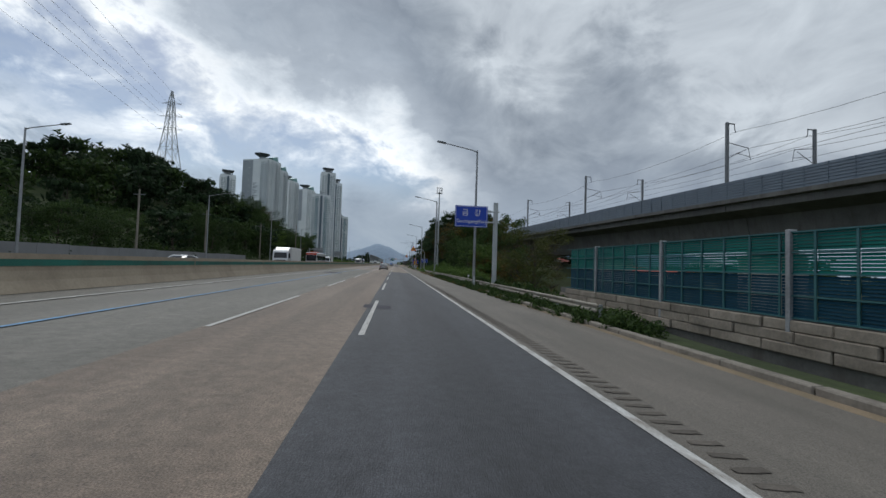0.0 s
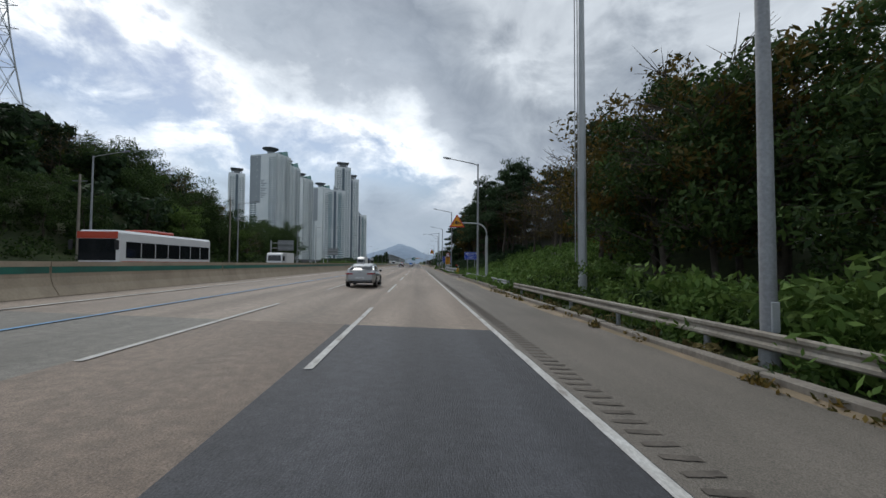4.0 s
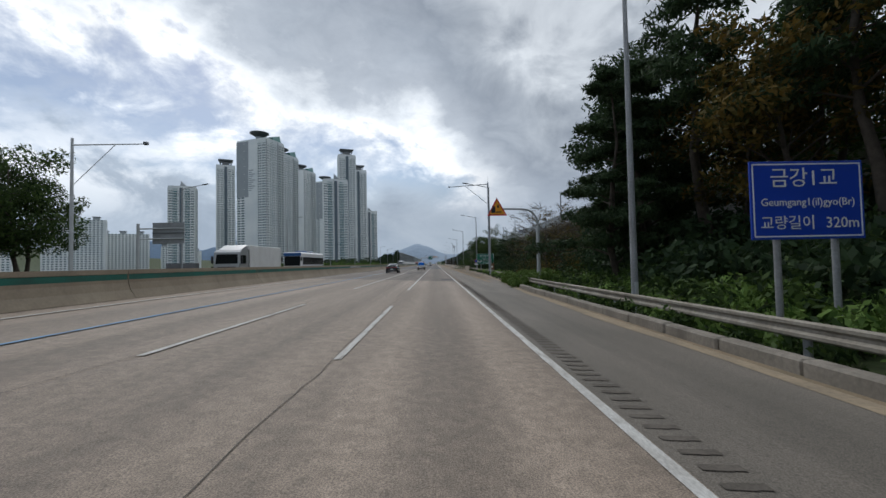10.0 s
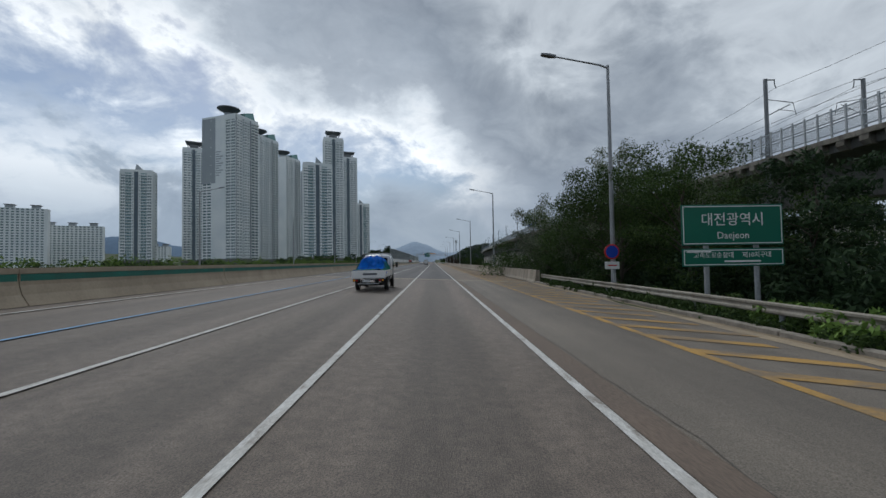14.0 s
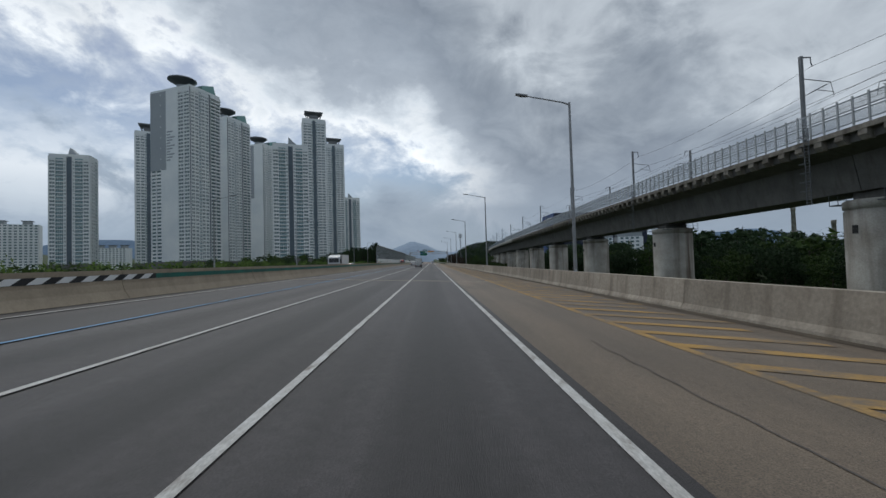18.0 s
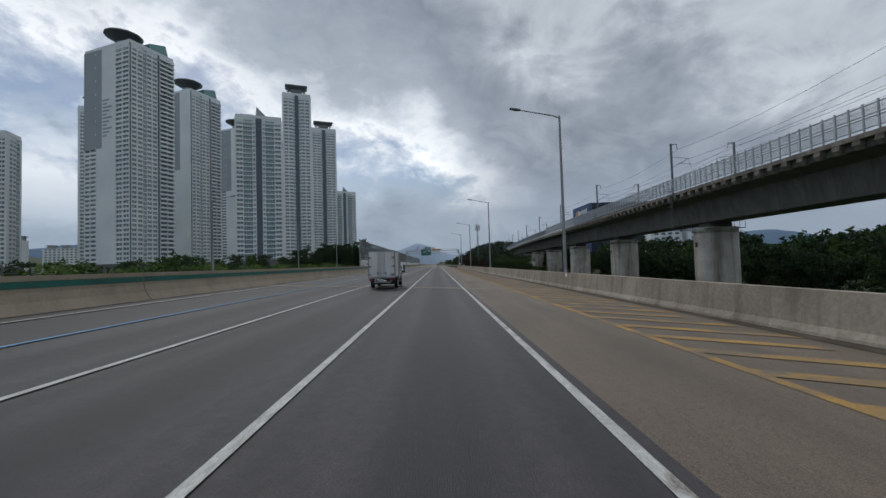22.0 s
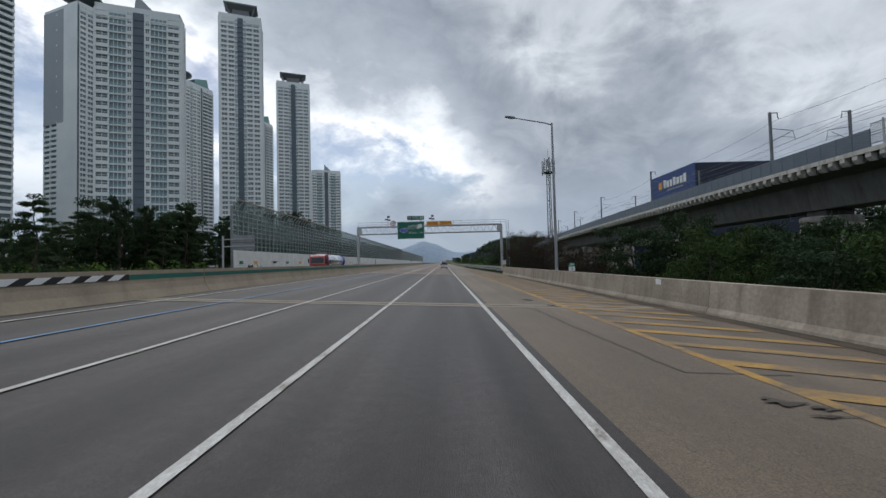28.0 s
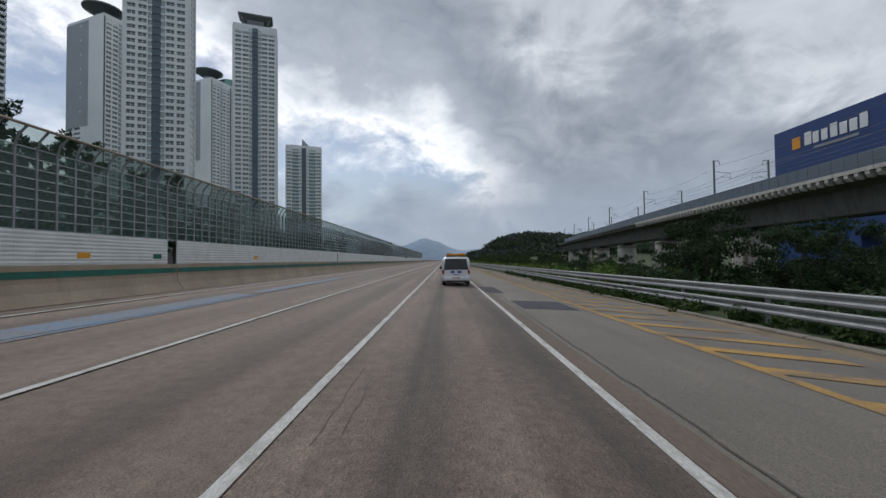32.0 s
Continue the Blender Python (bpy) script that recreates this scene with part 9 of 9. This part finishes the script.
                    fold = 0.11 * noise.noise(Vector((u * 2.6, v * 5.0, 4))) + 0.05 * noise.noise(Vector((u * 7, v * 14, 9))) + 0.07 * abs(noise.noise(Vector((u * 9, v * 11, 2)))) - 0.05 * abs(noise.noise(Vector((u * 5 + v * 6, v * 16, 7))))
                    sh_.v.append((xx, yy, 1.08 + dome * (1 + fold * 2.2) + fold * (0.6 if abs(u) < 0.97 else 0.1) + lift))
            for j in range(ny):
                for i in range(nx):
                    q = (j * (nx + 1) + i, j * (nx + 1) + i + 1, (j + 1) * (nx + 1) + i + 1, (j + 1) * (nx + 1) + i)
                    edge = i < 3 or i >= nx - 3 or j < 7
                    if sh_ is tarp or edge:
                        sh_.smooth.add(len(sh_.f))
                        sh_.f.append(q)
        part("load_cover", tarp, TARP, t, "crumpled blue tarpaulin over the load")
        s = Shape()
        for f in net.f:
            a, b_, c, d = [net.v[i] for i in f]
            for p0, p1 in ((a, b_), (b_, c), ((np.array(a) + np.array(d)) / 2, (np.array(b_) + np.array(c)) / 2), ((np.array(a) + np.array(b_)) / 2, (np.array(c) + np.array(d)) / 2)):
                s.tube([tuple(p0), tuple(p1)], 0.0045, 3, False)
        part("cargo_net", s, NET, t, "green cargo net along the bed edge")
    return t


def patrol_van(x, y):
    t = thing("van", "white highway patrol van with amber roof light bar", "van", (x, y, rz(x)))
    loft(((0.0, 0.78, 0.42, 1.02), (0.05, 0.88, 0.34, 1.06), (0.5, 0.92, 0.26, 1.06), (3.4, 0.92, 0.24, 1.05), (4.2, 0.9, 0.26, 1.0), (4.8, 0.84, 0.3, 0.88), (5.0, 0.7, 0.4, 0.75)), PAINT_WHITE, "body", t)
    loft(((0.08, 0.86, 0.95, 1.60), (0.22, 0.885, 0.95, 1.84), (0.5, 0.89, 0.95, 1.88), (2.8, 0.89, 0.95, 1.89), (3.4, 0.86, 0.95, 1.82), (4.2, 0.82, 0.95, 1.2)), PAINT_WHITE, "upper_body", t, "", 0.02, 0.84)
    s = Shape()
    s.rings([[(-0.78, 0.0, 1.06), (0.78, 0.0, 1.06), (0.68, 0.085, 1.76), (-0.68, 0.085, 1.76)], [(-0.78, 0.12, 1.06), (0.78, 0.12, 1.06), (0.68, 0.22, 1.76), (-0.68, 0.22, 1.76)]])
    part("rear_window", s, CAR_GLASS, t, "large dark rear window")
    part("rear_wiper", Shape().tube([(0.0, 0.05, 1.1), (0.25, 0.09, 1.3)], 0.01, 5), BLACK_PLASTIC, t)
    for sx in (-1, 1):
        part("side_window", Shape().rings([[(sx * a, 0.45, 1.15), (sx * a, 3.5, 1.15), (sx * (a - 0.09), 3.2, 1.68), (sx * (a - 0.09), 0.5, 1.68)] for a in (0.86, 0.905)]), CAR_GLASS, t)
        part("tail_lamp", Shape().box(min(sx * 0.75, sx * 0.89), max(sx * 0.75, sx * 0.89), -0.02, 0.1, 0.78, 1.06, 0.03), TAIL_RED, t)
        part("mirror", Shape().box(min(sx * 0.93, sx * 1.1), max(sx * 0.93, sx * 1.1), 3.85, 3.98, 1.02, 1.24, 0.03), BLACK_PLASTIC, t)
        part("roof_rail", Shape().tube([(sx * 0.68, 0.5, 1.93), (sx * 0.68, 2.8, 1.95)], 0.025, 6), BLACK_PLASTIC, t)
        part("blue_stripe", Shape().box(min(sx * 0.1, sx * 0.34), max(sx * 0.1, sx * 0.34), -0.012, 0.02, 0.83, 1.0), material("van_mark_blue", (0.06, 0.12, 0.36), 0.5, vary=0.1), t)
        part("reflector", Shape().box(min(sx * 0.5, sx * 0.7), max(sx * 0.5, sx * 0.7), -0.02, 0.02, 0.46, 0.5), TAIL_RED, t)
    part("bumper", Shape().box(-0.82, 0.82, -0.08, 0.1, 0.36, 0.62, 0.05), PAINT_WHITE, t)
    part("bumper_gap", Shape().box(-0.7, 0.7, -0.03, 0.1, 0.26, 0.37), BLACK_PLASTIC, t)
    number_plate(t, 0, -0.03, 0.68, 0.46, 0.12)
    part("red_letters", Shape().box(-0.25, 0.25, -0.09, -0.078, 0.52, 0.57), TAIL_RED, t)
    b = part("light_bar", Shape().box(-0.62, 0.62, 0.35, 0.65, 1.97, 2.09, 0.03), AMBER, t, "amber roof light bar")
    part("light_bar_base", Shape().box(-0.65, 0.65, 0.4, 0.6, 1.91, 1.97), BLACK_PLASTIC, t)
    part("arrow_board", Shape().box(-0.58, -0.3, 0.3, 0.36, 1.98, 2.12).box(0.3, 0.58, 0.3, 0.36, 1.98, 2.12), AMBER, t)
    wheels(t, [(sx * 0.79, wy, 0.33) for sx in (-1, 1) for wy in (0.9, 3.95)], WHEEL_VAN)
    return t


def oncoming_truck(label, x, y, cab_paint, length=9.5, height=3.5, trailer="box"):
    """Heavy truck that faces the camera; its nose is at y."""
    t = thing("truck", label, "truck", (x, y, rz(x)))
    s = Shape()
    prof = [(0.0, 0.6), (0.0, 1.5), (0.12, 2.75), (0.5, 3.0), (2.0, 3.05), (2.0, 0.6)]
    s.rings([[(w, py, pz) for py, pz in prof] for w in (-1.2, -1.24, 1.24, 1.2)])
    part("cab", s, cab_paint, t)
    part("windscreen", Shape().add([(-1.05, -0.01, 1.65), (1.05, -0.01, 1.65), (1.0, 0.08, 2.55), (-1.0, 0.08, 2.55)], [(3, 2, 1, 0)]), CAR_GLASS, t)
    part("grille", Shape().box(-0.85, 0.85, -0.05, 0.02, 0.75, 1.35, 0.03), BLACK_PLASTIC, t)
    for sx in (-1, 1):
        part("side_window", Shape().box(min(sx * 1.2, sx * 1.26), max(sx * 1.2, sx * 1.26), 0.35, 1.3, 1.65, 2.45), CAR_GLASS, t)
        part("mirror", Shape().box(min(sx * 1.3, sx * 1.5), max(sx * 1.3, sx * 1.5), 0.0, 0.12, 1.7, 2.4, 0.03), BLACK_PLASTIC, t)
        part("headlamp", Shape().box(min(sx * 0.75, sx * 1.1), max(sx * 0.75, sx * 1.1), -0.06, 0.02, 0.62, 0.8, 0.02), CHROME, t)
    part("wind_deflector", Shape().add([(-1.1, 0.6, 3.0), (1.1, 0.6, 3.0), (1.1, 2.0, 3.0), (-1.1, 2.0, 3.0), (-1.1, 1.9, height), (1.1, 1.9, height)], [(0, 1, 5, 4), (1, 2, 5), (0, 4, 3), (2, 3, 4, 5)]), cab_paint, t)
    if trailer == "box":
        part("box_body", Shape().box(-1.24, 1.24, 2.2, length, 0.95, height, 0.04), BOX_WHITE, t)
        part("lower_trim", Shape().box(-1.26, 1.26, 2.2, length, 0.95, 1.15), STEEL, t)
    else:
        part("tank", Shape().tube([(0, 2.3, 2.0), (0, 2.6, 2.0), (0, length - 0.3, 2.0), (0, length, 2.0)], [0.8, 1.15, 1.15, 0.8], 24), CHROME, t, "polished steel tank")
        for by in (2.7, length - 0.4):
            part("tank_band", Shape().tube([(0, by, 2.0), (0, by + 0.25, 2.0)], 1.2, 24), SIGN_BLUE, t)
    part("chassis", Shape().box(-0.45, 0.45, 0.5, length, 0.6, 0.95), BLACK_PLASTIC, t)
    wheels(t, [(sx * 1.05, wy, 0.5) for sx in (-1, 1) for wy in (1.0, length - 2.6, length - 1.4)], WHEEL_BIG)
    return t


def oncoming_bus(label, x, y, paint, trim):
    t = thing("bus", label, "bus", (x, y, rz(x)))
    part("body", Shape().box(-1.24, 1.24, 0, 11.5, 0.4, 3.25, 0.16), paint, t)
    part("windscreen", Shape().box(-1.1, 1.1, -0.03, 0.03, 1.35, 2.7, 0.01), CAR_GLASS, t)
    for sx in (-1, 1):
        for k in range(7):
            part("side_window", Shape().box(min(sx * 1.23, sx * 1.26), max(sx * 1.23, sx * 1.26), 0.7 + k * 1.5, 2.1 + k * 1.5, 1.5, 2.55), CAR_GLASS, t)
        part("stripe", Shape().box(min(sx * 1.235, sx * 1.25), max(sx * 1.235, sx * 1.25), 0.3, 11.2, 0.7, 1.3), trim, t)
        part("mirror", Shape().box(min(sx * 1.25, sx * 1.45), max(sx * 1.25, sx * 1.45), -0.35, -0.2, 2.0, 2.6, 0.03), BLACK_PLASTIC, t)
        part("headlamp", Shape().box(min(sx * 0.7, sx * 1.1), max(sx * 0.7, sx * 1.1), -0.03, 0.03, 0.7, 0.9), CHROME, t)
    part("roof_unit", Shape().box(-0.9, 0.9, 3.5, 6.5, 3.25, 3.5, 0.08), trim, t)
    part("front_band", Shape().box(-1.2, 1.2, -0.025, 0.02, 2.72, 3.15), trim, t)
    wheels(t, [(sx * 1.08, wy, 0.5) for sx in (-1, 1) for wy in (2.4, 8.4)], WHEEL_BIG)
    return t


patrol_van(0.5, 656.6)
sedan("white fastback saloon car with black roof lip and red tail lamps", -7.1, 489.05, PAINT_WHITE)
sedan("black saloon car with a red rear light bar in the lane", -6.9, 238.95, PAINT_BLACK)
sedan("silver saloon car standing in the middle lane", -3.7, 95.2, PAINT_SILVER, False)
light_truck("small white box truck with double rear doors", -3.52, 441.15, "box")
light_truck("small white flatbed truck with a load under blue tarpaulin", -3.52, 273.0, "flatbed")
oncoming_truck("white box truck coming the other way", -20, 71, PAINT_WHITE)
oncoming_truck("white box truck with grey cab coming the other way", -20, 214.9, PAINT_SILVER, 10.5)
oncoming_truck("white box truck with silver cab coming the other way", -20.4, 418, PAINT_SILVER, 9.5, 3.3)
oncoming_truck("small white truck coming the other way", -23.5, 138.5, PAINT_WHITE, 6.5, 3.0)
oncoming_truck("red tanker truck with a polished steel tank", -20, 609.5, PAINT_RED, 14.0, 3.2, "tank")
oncoming_bus("red and white express bus in the oncoming lanes", -20, 96.5, PAINT_WHITE, car_paint("bus_red", (0.45, 0.06, 0.03)))
oncoming_bus("dark windowed white coach in the oncoming lanes", -20, 233, PAINT_WHITE, car_paint("bus_blue", (0.03, 0.10, 0.28)))
t = sedan("grey estate car in the oncoming lanes", -19.5, 433.6, PAINT_SILVER, False, 180, False)
t = sedan("white car beyond the median in the oncoming lanes", -19.5, 40.5, PAINT_WHITE, False, 180, False)
